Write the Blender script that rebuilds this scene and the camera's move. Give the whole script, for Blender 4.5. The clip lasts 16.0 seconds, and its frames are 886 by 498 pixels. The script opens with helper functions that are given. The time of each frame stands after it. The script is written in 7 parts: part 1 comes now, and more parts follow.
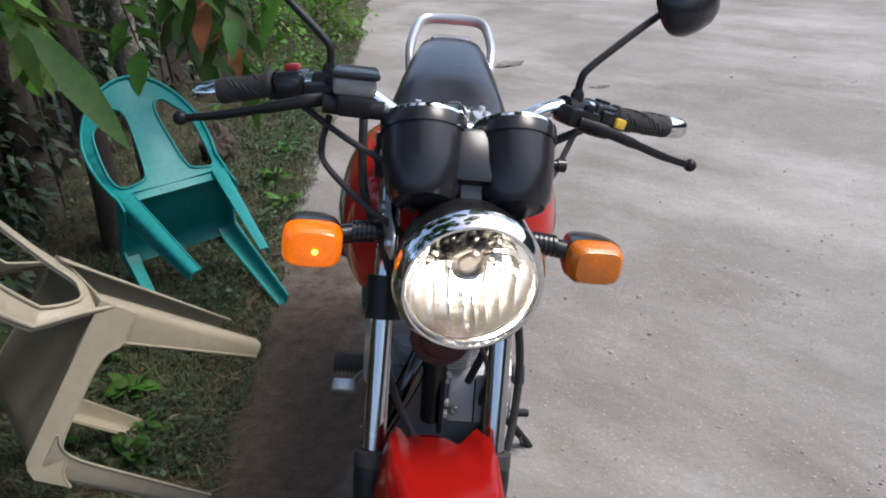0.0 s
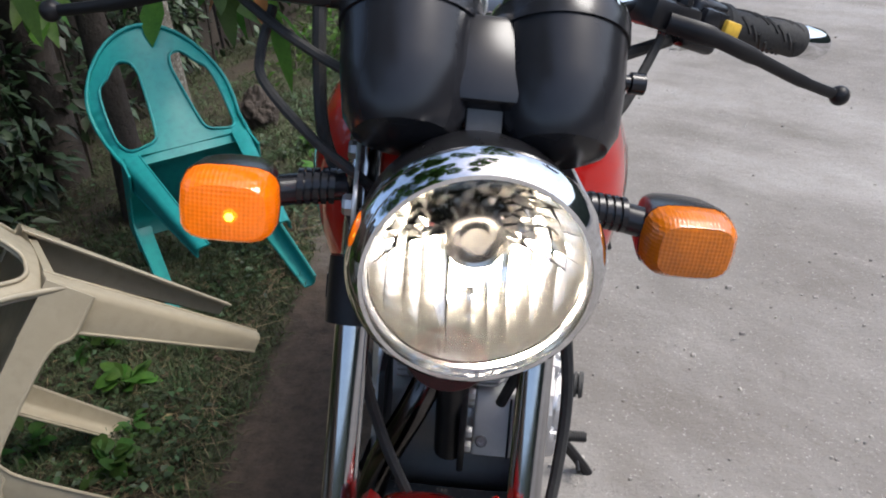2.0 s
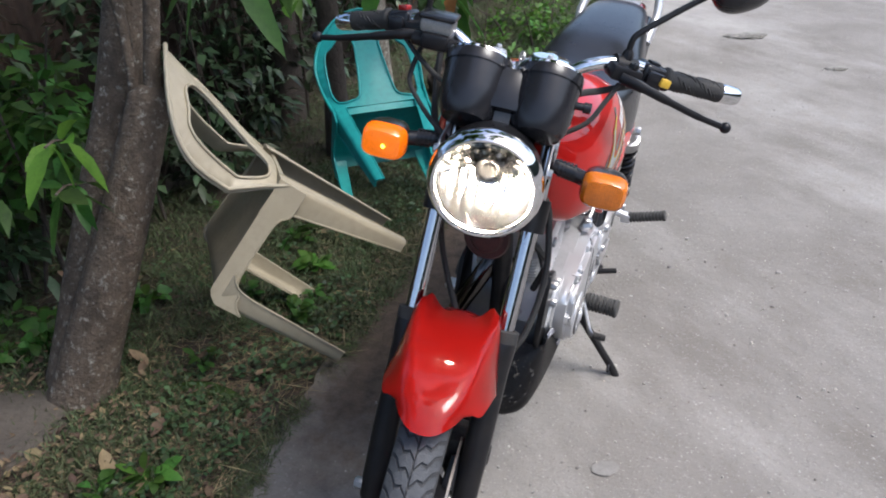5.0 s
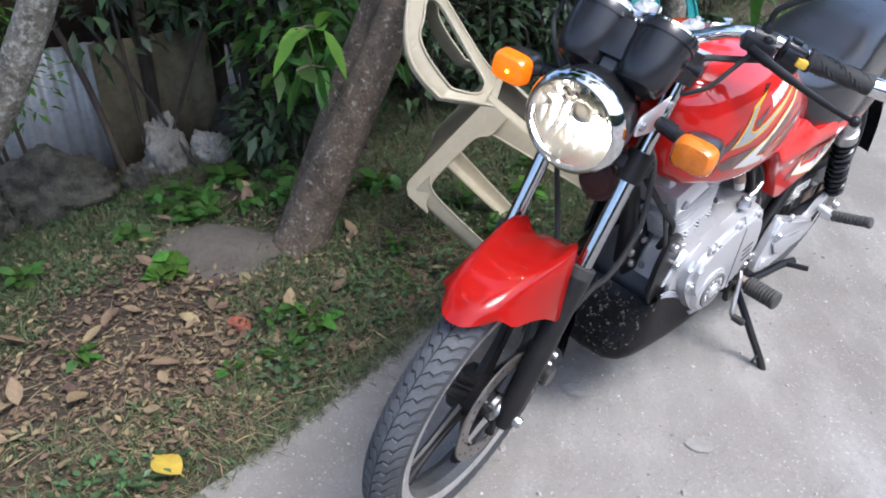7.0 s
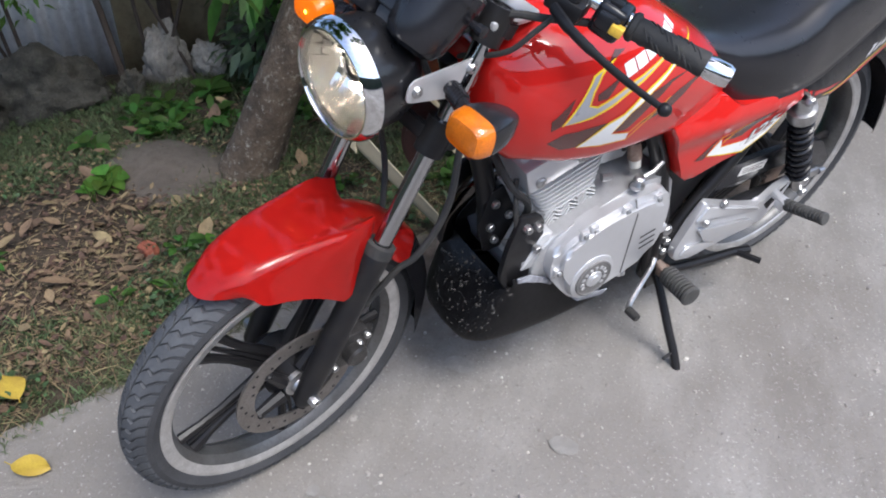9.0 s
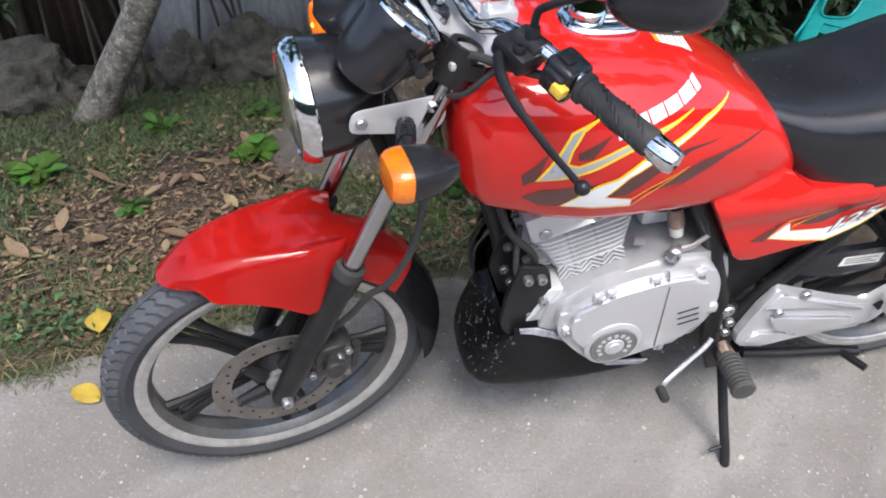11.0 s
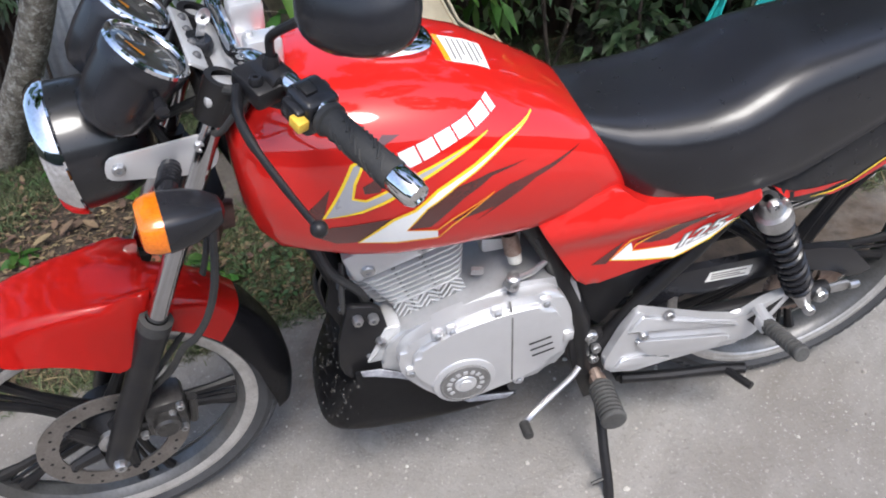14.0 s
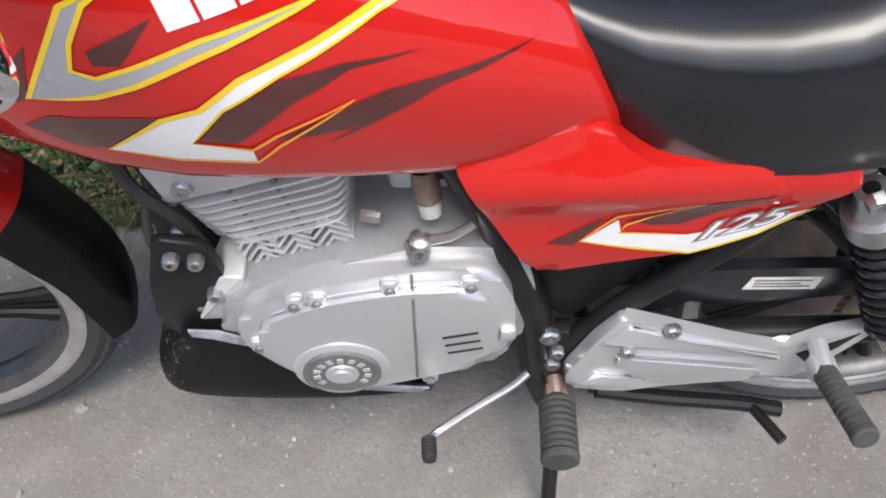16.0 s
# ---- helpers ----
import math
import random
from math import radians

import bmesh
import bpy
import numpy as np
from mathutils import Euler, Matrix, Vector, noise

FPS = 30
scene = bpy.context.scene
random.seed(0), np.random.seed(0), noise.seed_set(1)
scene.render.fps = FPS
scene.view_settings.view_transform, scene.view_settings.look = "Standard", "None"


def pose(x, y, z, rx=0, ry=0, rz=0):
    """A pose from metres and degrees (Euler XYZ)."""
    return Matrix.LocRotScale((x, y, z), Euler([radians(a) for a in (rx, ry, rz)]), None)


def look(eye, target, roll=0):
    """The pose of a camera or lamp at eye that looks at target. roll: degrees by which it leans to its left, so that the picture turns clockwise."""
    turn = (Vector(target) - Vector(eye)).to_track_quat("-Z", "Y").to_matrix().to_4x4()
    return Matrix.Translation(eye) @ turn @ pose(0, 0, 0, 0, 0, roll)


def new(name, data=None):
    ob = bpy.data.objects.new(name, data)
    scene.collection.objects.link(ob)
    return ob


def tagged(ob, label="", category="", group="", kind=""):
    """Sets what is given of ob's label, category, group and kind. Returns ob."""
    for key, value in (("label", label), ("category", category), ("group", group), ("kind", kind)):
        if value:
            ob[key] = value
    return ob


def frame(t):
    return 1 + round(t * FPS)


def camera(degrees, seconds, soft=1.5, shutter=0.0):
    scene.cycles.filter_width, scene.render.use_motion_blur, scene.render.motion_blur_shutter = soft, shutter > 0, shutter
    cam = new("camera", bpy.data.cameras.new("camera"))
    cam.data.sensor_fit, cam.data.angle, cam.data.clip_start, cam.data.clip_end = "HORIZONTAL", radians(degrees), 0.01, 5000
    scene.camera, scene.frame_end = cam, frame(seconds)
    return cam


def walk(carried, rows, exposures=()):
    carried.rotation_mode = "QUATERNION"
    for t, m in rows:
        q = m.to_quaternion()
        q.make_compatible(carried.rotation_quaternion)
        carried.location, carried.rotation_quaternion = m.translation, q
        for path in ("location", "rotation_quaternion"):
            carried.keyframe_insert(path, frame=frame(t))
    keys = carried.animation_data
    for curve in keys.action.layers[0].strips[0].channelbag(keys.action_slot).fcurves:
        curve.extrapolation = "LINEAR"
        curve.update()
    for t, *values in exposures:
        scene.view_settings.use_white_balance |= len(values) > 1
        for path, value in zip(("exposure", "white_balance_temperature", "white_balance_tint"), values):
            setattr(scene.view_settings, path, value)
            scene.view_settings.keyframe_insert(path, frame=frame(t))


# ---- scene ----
cam = camera(56.0, 16.0, soft=1.9)
PATH = [
    (0, (0.464, -0.068, 1.297), (0.044, 1.683, 0.428), -6.3),
    (0.5, (0.464, -0.045, 1.301), (-0.003, 1.701, 0.443), -8.1),
    (1, (0.473, -0.013, 1.287), (-0.032, 1.728, 0.442), -10.2),
    (1.5, (0.475, 0.128, 1.233), (-0.074, 1.83, 0.338), -9.7),
    (2, (0.436, 0.279, 1.114), (-0.147, 1.971, 0.22), -7.7),
    (2.5, (0.425, 0.288, 1.085), (-0.175, 1.99, 0.223), -7.0),
    (3, (0.457, 0.247, 1.119), (-0.175, 1.81, 0.043), -5.9),
    (3.2, (0.483, 0.214, 1.144), (-0.233, 1.749, 0.083), -6.4),
    (5.3, (0.885, -0.268, 1.336), (-0.085, 1.229, 0.431), -4.4),
    (5.5, (0.898, -0.261, 1.333), (-0.074, 1.23, 0.421), -4.0),
    (6, (0.989, -0.245, 1.31), (-0.103, 1.165, 0.404), -3.9),
    (6.5, (1.11, -0.193, 1.333), (-0.283, 0.836, 0.334), -5.0),
    (7, (1.236, -0.104, 1.327), (-0.231, 0.838, 0.346), -1.4),
    (7.5, (1.266, 0.005, 1.304), (-0.201, 0.917, 0.297), -0.6),
    (8, (1.278, 0.16, 1.301), (-0.129, 1.013, 0.164), 1.0),
    (8.5, (1.317, 0.27, 1.308), (-0.112, 1.083, 0.169), 2.0),
    (8.7, (1.333, 0.353, 1.304), (-0.131, 1.098, 0.162), 1.1),
    (10.8, (1.333, 0.902, 1.331), (-0.298, 0.986, 0.176), -1.9),
    (11, (1.342, 0.931, 1.329), (-0.291, 0.95, 0.175), -1.9),
    (11.5, (1.37, 0.988, 1.333), (-0.302, 0.959, 0.236), -1.7),
    (12, (1.382, 1.029, 1.331), (-0.324, 1.003, 0.287), -2.6),
    (12.5, (1.39, 1.039, 1.329), (-0.313, 1.001, 0.281), -3.4),
    (13, (1.392, 1.063, 1.324), (-0.31, 1.059, 0.274), -3.7),
    (13.5, (1.367, 1.103, 1.313), (-0.323, 1.164, 0.245), -4.2),
    (14, (1.27, 1.203, 1.289), (-0.39, 1.236, 0.174), -5.2),
    (14.5, (1.216, 1.285, 1.277), (-0.413, 1.34, 0.119), -4.5),
    (15, (1.134, 1.41, 1.208), (-0.441, 1.376, -0.025), -2.6),
    (15.5, (1.025, 1.45, 1.165), (-0.545, 1.335, -0.069), -1.9),
    (16, (0.824, 1.42, 1.056), (-0.648, 1.249, -0.286), 0.4),
]
walk(cam, [(t, look(eye, target, roll)) for t, eye, target, roll in PATH],
     exposures=[(0, 1.12, 6550, 10), (3, 1.15, 6550, 10), (5.5, 1.3, 6300, 10), (7, 1.68, 6050, 10), (8.5, 1.25, 6150, 10), (11, 1.5, 6450, 10), (13, 1.55, 6400, 10), (15, 1.2, 6450, 10), (16, 1.15, 6550, 10)])

# ---- world, sun and exposure ----
world = bpy.data.worlds.new("overcast_sky")
scene.world = world
world.use_nodes = True
wn = world.node_tree
sky = wn.nodes.new("ShaderNodeTexSky")
sky.sky_type = "NISHITA"
sky.sun_disc = False
sky.sun_elevation, sky.sun_rotation = radians(58), radians(75)
sky.air_density, sky.dust_density = 1.0, 2.8
wn.nodes["Background"].inputs["Strength"].default_value = 0.145
wn.links.new(sky.outputs[0], wn.nodes["Background"].inputs["Color"])
sun_data = bpy.data.lights.new("sun", "SUN")
sun_data.energy, sun_data.angle, sun_data.color = 1.4, radians(24), (1.0, 0.99, 0.97)
sun = new("sun", sun_data)
sun.matrix_world = look((6, 2, 9), (0, 0.8, 0))


# ---- materials ----
def mat(name, a, b=None, scale=8.0, rough=0.5, metal=0.0, bump=0.0, bscale=60.0, coat=0.0, spots=None, rvar=0.1, vary=0.0, spec=0.5, fine=1.0, crough=0.035):
    """A procedural surface: colour a drifting to b, a fine grain, dirt spots (colour, amount), relief, and a per-piece shift."""
    m = bpy.data.materials.new(name)
    m.use_nodes = True
    t = m.node_tree
    p = t.nodes["Principled BSDF"]
    p.inputs["Metallic"].default_value = metal
    p.inputs["Coat Weight"].default_value = coat
    p.inputs["Coat Roughness"].default_value = crough
    p.inputs["Coat IOR"].default_value = 1.55
    p.inputs["Specular IOR Level"].default_value = spec
    tc = t.nodes.new("ShaderNodeTexCoord")

    def noise_node(sc, detail=6.0, ro=0.6):
        n = t.nodes.new("ShaderNodeTexNoise")
        n.inputs["Scale"].default_value, n.inputs["Detail"].default_value, n.inputs["Roughness"].default_value = sc, detail, ro
        t.links.new(tc.outputs["Object"], n.inputs["Vector"])
        return n

    def ramp(src, lo, hi):
        r = t.nodes.new("ShaderNodeMapRange")
        r.inputs[1].default_value, r.inputs[2].default_value = lo, hi
        t.links.new(src, r.inputs[0])
        return r.outputs[0]

    def mix(fac, c1, c2):
        x = t.nodes.new("ShaderNodeMix")
        x.data_type = "RGBA"
        if isinstance(fac, float):
            x.inputs[0].default_value = fac
        else:
            t.links.new(fac, x.inputs[0])
        for c, i in ((c1, 6), (c2, 7)):
            if isinstance(c, tuple):
                x.inputs[i].default_value = (*c, 1)
            else:
                t.links.new(c, x.inputs[i])
        return x.outputs[2]

    b = b or tuple(v * 0.8 for v in a)
    n1 = noise_node(scale)
    col = mix(ramp(n1.outputs[0], 0.35, 0.65), a, b)
    n2 = noise_node(scale * 9)
    col = mix(ramp(n2.outputs[0], 0.45, 0.9), col, tuple(v * (1 - 0.25 * fine) for v in b))
    if spots:
        n3 = noise_node(scale * 2.7, 8.0, 0.7)
        col = mix(ramp(n3.outputs[0], 0.68 - spots[1], 0.78 - spots[1] * 0.5), col, spots[0])
    if vary:
        info = t.nodes.new("ShaderNodeObjectInfo")
        geo = t.nodes.new("ShaderNodeNewGeometry")
        add = t.nodes.new("ShaderNodeMath")
        add.operation = "ADD"
        t.links.new(info.outputs["Random"], add.inputs[0])
        t.links.new(geo.outputs["Random Per Island"], add.inputs[1])
        fr = t.nodes.new("ShaderNodeMath")
        fr.operation = "FRACT"
        t.links.new(add.outputs[0], fr.inputs[0])
        hsv = t.nodes.new("ShaderNodeHueSaturation")
        t.links.new(ramp(fr.outputs[0], -1 / max(vary, 0.01) + 1, 1.0), hsv.inputs["Value"])
        vr = t.nodes.new("ShaderNodeMapRange")
        vr.inputs[3].default_value, vr.inputs[4].default_value = 1 - vary, 1 + vary
        t.links.new(fr.outputs[0], vr.inputs[0])
        t.links.new(vr.outputs[0], hsv.inputs["Value"])
        hr = t.nodes.new("ShaderNodeMapRange")
        hr.inputs[3].default_value, hr.inputs[4].default_value = 0.5 - vary * 0.06, 0.5 + vary * 0.06
        t.links.new(fr.outputs[0], hr.inputs[0])
        t.links.new(hr.outputs[0], hsv.inputs["Hue"])
        t.links.new(col, hsv.inputs["Color"])
        col = hsv.outputs[0]
    t.links.new(col, p.inputs["Base Color"])
    rr = t.nodes.new("ShaderNodeMapRange")
    rr.inputs[3].default_value, rr.inputs[4].default_value = max(0.02, rough - rvar), min(1.0, rough + rvar)
    t.links.new(n2.outputs[0], rr.inputs[0])
    t.links.new(rr.outputs[0], p.inputs["Roughness"])
    if bump:
        n4 = noise_node(bscale, 5.0)
        bp = t.nodes.new("ShaderNodeBump")
        bp.inputs["Strength"].default_value, bp.inputs["Distance"].default_value = bump, 0.01
        t.links.new(n4.outputs[0], bp.inputs["Height"])
        t.links.new(bp.outputs[0], p.inputs["Normal"])
    return m


def glass_mat(name, tint, rough=0.03, gloss=0.12):
    """A clear pane: mostly transparent, with a gloss that grows at grazing angles."""
    m = bpy.data.materials.new(name)
    m.use_nodes = True
    t = m.node_tree
    out = t.nodes["Material Output"]
    t.nodes.remove(t.nodes["Principled BSDF"])
    tr = t.nodes.new("ShaderNodeBsdfTransparent")
    tr.inputs[0].default_value = (*tint, 1)
    gl = t.nodes.new("ShaderNodeBsdfGlossy")
    gl.inputs["Roughness"].default_value = rough
    fr = t.nodes.new("ShaderNodeFresnel")
    fr.inputs[0].default_value = 1.45 + gloss
    mx = t.nodes.new("ShaderNodeMixShader")
    t.links.new(fr.outputs[0], mx.inputs[0])
    t.links.new(tr.outputs[0], mx.inputs[1])
    t.links.new(gl.outputs[0], mx.inputs[2])
    t.links.new(mx.outputs[0], out.inputs[0])
    return m


def glow_mat(name, colour, strength):
    m = bpy.data.materials.new(name)
    m.use_nodes = True
    p = m.node_tree.nodes["Principled BSDF"]
    p.inputs["Base Color"].default_value = (*colour, 1)
    p.inputs["Emission Color"].default_value = (*colour, 1)
    p.inputs["Emission Strength"].default_value = strength
    return m


def lens_mat(name, colour, glow=0.0):
    """Moulded tinted plastic with a ribbed relief, lit from within where its bulb burns."""
    m = mat(name, colour, tuple(v * 0.7 for v in colour), 30, 0.18, coat=0.6)
    t = m.node_tree
    p = t.nodes["Principled BSDF"]
    p.inputs["Transmission Weight"].default_value = 0.25
    tc = t.nodes["Texture Coordinate"]
    bp = t.nodes.new("ShaderNodeBump")
    bp.inputs["Strength"].default_value, bp.inputs["Distance"].default_value = 0.16, 0.002
    total = t.nodes.new("ShaderNodeMath")
    total.operation = "ADD"
    for i, axis in enumerate(("X", "Z")):
        w = t.nodes.new("ShaderNodeTexWave")
        w.bands_direction = axis
        w.inputs["Scale"].default_value = 95
        t.links.new(tc.outputs["Object"], w.inputs["Vector"])
        t.links.new(w.outputs[1], total.inputs[i])
    t.links.new(total.outputs[0], bp.inputs["Height"])
    t.links.new(bp.outputs[0], p.inputs["Normal"])
    p.inputs["Emission Color"].default_value = (*colour, 1)
    p.inputs["Emission Strength"].default_value = glow
    return m


def leafy(name, a, b, scale=12, rough=0.5, vary=0.4, through_=0.4):
    """A leaf: a dull skin that lets part of the light through."""
    m = mat(name, a, b, scale, rough, vary=vary, spec=0.3)
    t = m.node_tree
    p, out = t.nodes["Principled BSDF"], t.nodes["Material Output"]
    tr = t.nodes.new("ShaderNodeBsdfTranslucent")
    t.links.new(p.inputs["Base Color"].links[0].from_socket, tr.inputs[0])
    mx = t.nodes.new("ShaderNodeMixShader")
    mx.inputs[0].default_value = through_
    t.links.new(p.outputs[0], mx.inputs[1])
    t.links.new(tr.outputs[0], mx.inputs[2])
    t.links.new(mx.outputs[0], out.inputs[0])
    return m


RED = mat("red_paint", (0.50, 0.013, 0.010), (0.475, 0.012, 0.009), 3, 0.35, coat=1.0, rvar=0.03, spec=0.08, fine=0.0)
RED_FADED = mat("faded_red_frame_paint", (0.20, 0.035, 0.022), (0.13, 0.024, 0.018), 20, 0.5, spots=((0.12, 0.07, 0.05), 0.05))
RUST_BROWN = mat("rusty_brown_paint", (0.075, 0.026, 0.020), (0.045, 0.022, 0.018), 30, 0.5, spots=((0.14, 0.08, 0.06), 0.02))
BLACK_PAINT = mat("black_gloss_paint", (0.007, 0.007, 0.009), (0.012, 0.012, 0.013), 10, 0.3, coat=0.35, spec=0.35)
BLACK_METAL = mat("black_frame_paint", (0.010, 0.010, 0.012), (0.018, 0.017, 0.017), 25, 0.36, spec=0.24, spots=((0.07, 0.06, 0.05), -0.05))
BLACK_PLASTIC = mat("black_plastic", (0.011, 0.011, 0.013), (0.017, 0.017, 0.020), 12, 0.24, rvar=0.06, spec=0.4)
SOOTY = mat("scuffed_black_cowl", (0.007, 0.007, 0.009), (0.012, 0.012, 0.014), 9, 0.42, coat=0.12, spots=((0.08, 0.075, 0.07), -0.05))
VINYL = mat("black_seat_vinyl", (0.010, 0.010, 0.012), (0.015, 0.015, 0.018), 6, 0.29, bump=0.05, bscale=420, rvar=0.05, spec=0.35, coat=0.25, crough=0.16)
RUBBER = mat("black_rubber", (0.02, 0.02, 0.021), (0.035, 0.033, 0.03), 30, 0.75, bump=0.15, bscale=200)
TYRE = mat("dusty_tyre_rubber", (0.036, 0.039, 0.045), (0.070, 0.074, 0.081), 14, 0.75, bump=0.3, bscale=160, spots=((0.14, 0.13, 0.12), 0.03))
TYRE_DARK = mat("dark_tyre_rubber", (0.028, 0.029, 0.032), (0.042, 0.043, 0.047), 12, 0.8, bump=0.2, bscale=250)
CHROME = mat("chrome", (0.82, 0.83, 0.85), (0.72, 0.72, 0.73), 20, 0.07, metal=1.0, rvar=0.04)
CHROME_DULL = mat("pitted_chrome", (0.6, 0.58, 0.56), (0.42, 0.39, 0.36), 40, 0.22, metal=1.0, spots=((0.25, 0.16, 0.1), 0.04))
MUD = mat("dried_grey_mud", (0.075, 0.070, 0.065), (0.040, 0.037, 0.034), 40, 0.95)
WORN = mat("bared_pale_plastic", (0.42, 0.43, 0.47), (0.16, 0.16, 0.18), 45, 0.6)
GREASY = mat("greasy_worn_casting", (0.020, 0.019, 0.019), (0.055, 0.052, 0.05), 60, 0.3, metal=0.3, spots=((0.34, 0.33, 0.32), 0.03))
BURNT_CHROME = mat("heat_darkened_chrome", (0.10, 0.095, 0.095), (0.05, 0.045, 0.043), 14, 0.16, metal=1.0, spots=((0.2, 0.14, 0.1), 0.0))
FORK_CHROME = mat("hard_chrome", (0.50, 0.50, 0.515), (0.44, 0.44, 0.45), 12, 0.12, metal=1.0, rvar=0.04, fine=0.3)
# silver casting made greyer: shade on the engine body is put into the colour
ALLOY_BODY = mat("shaded_silver_casting", (0.50, 0.50, 0.505), (0.42, 0.42, 0.42), 9, 0.38, metal=0.5, fine=0.15)
ALLOY = mat("silver_engine_paint", (0.61, 0.61, 0.62), (0.55, 0.55, 0.56), 4, 0.29, metal=0.55, fine=0.0, rvar=0.02)
ALLOY_FIN = mat("dull_cast_alloy", (0.64, 0.64, 0.635), (0.54, 0.54, 0.535), 14, 0.42, metal=0.3, fine=0.1, rvar=0.05)
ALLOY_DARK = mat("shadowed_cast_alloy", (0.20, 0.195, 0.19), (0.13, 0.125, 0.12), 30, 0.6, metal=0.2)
STEEL = mat("plain_steel", (0.5, 0.5, 0.51), (0.4, 0.4, 0.4), 40, 0.32, metal=0.9, spots=((0.28, 0.18, 0.1), 0.03))
DISC = mat("worn_brake_disc", (0.27, 0.25, 0.235), (0.20, 0.18, 0.165), 25, 0.38, metal=0.75)
PEG_RUBBER = mat("dusty_ribbed_rubber", (0.07, 0.069, 0.066), (0.045, 0.044, 0.042), 20, 0.75)
RUSTY_STEEL = mat("rusted_steel", (0.32, 0.25, 0.21), (0.2, 0.13, 0.1), 40, 0.55, metal=0.5)
RIM_GREY = mat("dull_grey_rim_paint", (0.13, 0.13, 0.132), (0.09, 0.088, 0.086), 18, 0.42, metal=0.5, spots=((0.22, 0.2, 0.18), 0.0))
RIM_SILVER = mat("machined_rim", (0.62, 0.61, 0.60), (0.46, 0.45, 0.44), 30, 0.33, metal=0.7, spots=((0.18, 0.16, 0.14), 0.04))
LENS_AMBER = lens_mat("amber_lens", (0.93, 0.23, 0.006), 0.0)
LENS_AMBER_LIT = lens_mat("lit_amber_lens", (1.0, 0.19, 0.002), 0.27)
LENS_RED = lens_mat("red_lens", (0.6, 0.01, 0.01))
CLEAR = glass_mat("clear_lens", (0.97, 0.97, 0.97))
SMOKED = mat("milky_reservoir", (0.55, 0.54, 0.5), (0.45, 0.44, 0.4), 30, 0.3)
RESERVOIR = mat("clouded_grey_plastic", (0.24, 0.235, 0.22), (0.16, 0.155, 0.145), 30, 0.3)
BULB = glow_mat("burning_bulb", (1.0, 0.88, 0.72), 150.0)
BULB_AMBER = glow_mat("burning_amber_bulb", (1.0, 0.55, 0.06), 3.0)
MIRROR = mat("mirror_silver", (0.9, 0.9, 0.9), (0.88, 0.88, 0.88), 5, 0.02, metal=1.0, rvar=0.01)
REFLECTOR = mat("headlamp_reflector", (0.92, 0.90, 0.87), (0.88, 0.86, 0.83), 5, 0.14, metal=1.0, rvar=0.03)
D_YELLOW = mat("yellow_decal", (0.85, 0.62, 0.02), (0.8, 0.5, 0.02), 8, 0.25, coat=0.8, fine=0.0)
D_ORANGE = mat("orange_decal", (0.85, 0.36, 0.02), (0.8, 0.3, 0.02), 8, 0.25, coat=0.8, fine=0.0)
D_SILVER = mat("silver_decal", (0.36, 0.36, 0.38), (0.42, 0.42, 0.44), 5, 0.3, metal=0.2, coat=0.8, fine=0.0)
D_WHITE = mat("white_decal", (0.8, 0.8, 0.79), (0.72, 0.72, 0.72), 8, 0.3, coat=0.8, fine=0.0)
D_DARK = mat("dark_decal", (0.055, 0.012, 0.010), (0.09, 0.014, 0.012), 12, 0.22, coat=0.8, fine=0.0)
YELLOW_PLASTIC = mat("yellow_switch", (0.8, 0.5, 0.06), (0.7, 0.42, 0.05), 30, 0.4)
PAPER = mat("sticker_paper", (0.78, 0.77, 0.72), (0.7, 0.69, 0.65), 12, 0.5)
INK = mat("sticker_ink", (0.12, 0.11, 0.11), (0.2, 0.18, 0.17), 20, 0.6)
GAUGE_GLASS = glass_mat("domed_gauge_glass", (0.85, 0.85, 0.85), 0.05, 1.5)
DIAL = mat("dial_face", (0.05, 0.05, 0.054), (0.07, 0.07, 0.074), 20, 0.5)


# ---- mesh helpers ----
def finish(bm, name, material, parent=None, smooth=True, label="", matrix=None, angle=35):
    bmesh.ops.recalc_face_normals(bm, faces=bm.faces)
    me = bpy.data.meshes.new(name)
    lim = radians(angle)
    for f in bm.faces:
        f.smooth = smooth
    if smooth:
        for e in bm.edges:
            if len(e.link_faces) == 2 and e.calc_face_angle(0) > lim:
                e.smooth = False
    bm.to_mesh(me)
    bm.free()
    if isinstance(material, (list, tuple)):
        for x in material:
            me.materials.append(x)
    else:
        me.materials.append(material)
    ob = new(name, me)
    if parent is not None:
        ob.parent = parent
    if matrix is not None:
        ob.matrix_basis = matrix
    if label:
        ob["label"] = label
    return ob


def part(name, bm, material, parent, label="", smooth=True, matrix=None, angle=35):
    return finish(bm, name, material, parent, smooth, label, matrix, angle)


def spline(pts, n):
    """Catmull-Rom through pts, n steps a span."""
    p = [Vector(q) for q in pts]
    p = [p[0] * 2 - p[1], *p, p[-1] * 2 - p[-2]]
    out = []
    for i in range(1, len(p) - 2):
        for k in range(n):
            u = k / n
            out.append(0.5 * (2 * p[i] + (p[i + 1] - p[i - 1]) * u + (2 * p[i - 1] - 5 * p[i] + 4 * p[i + 1] - p[i + 2]) * u * u
                              + (3 * p[i] - p[i - 1] - 3 * p[i + 1] + p[i + 2]) * u ** 3))
    out.append(p[-2].copy())
    return out


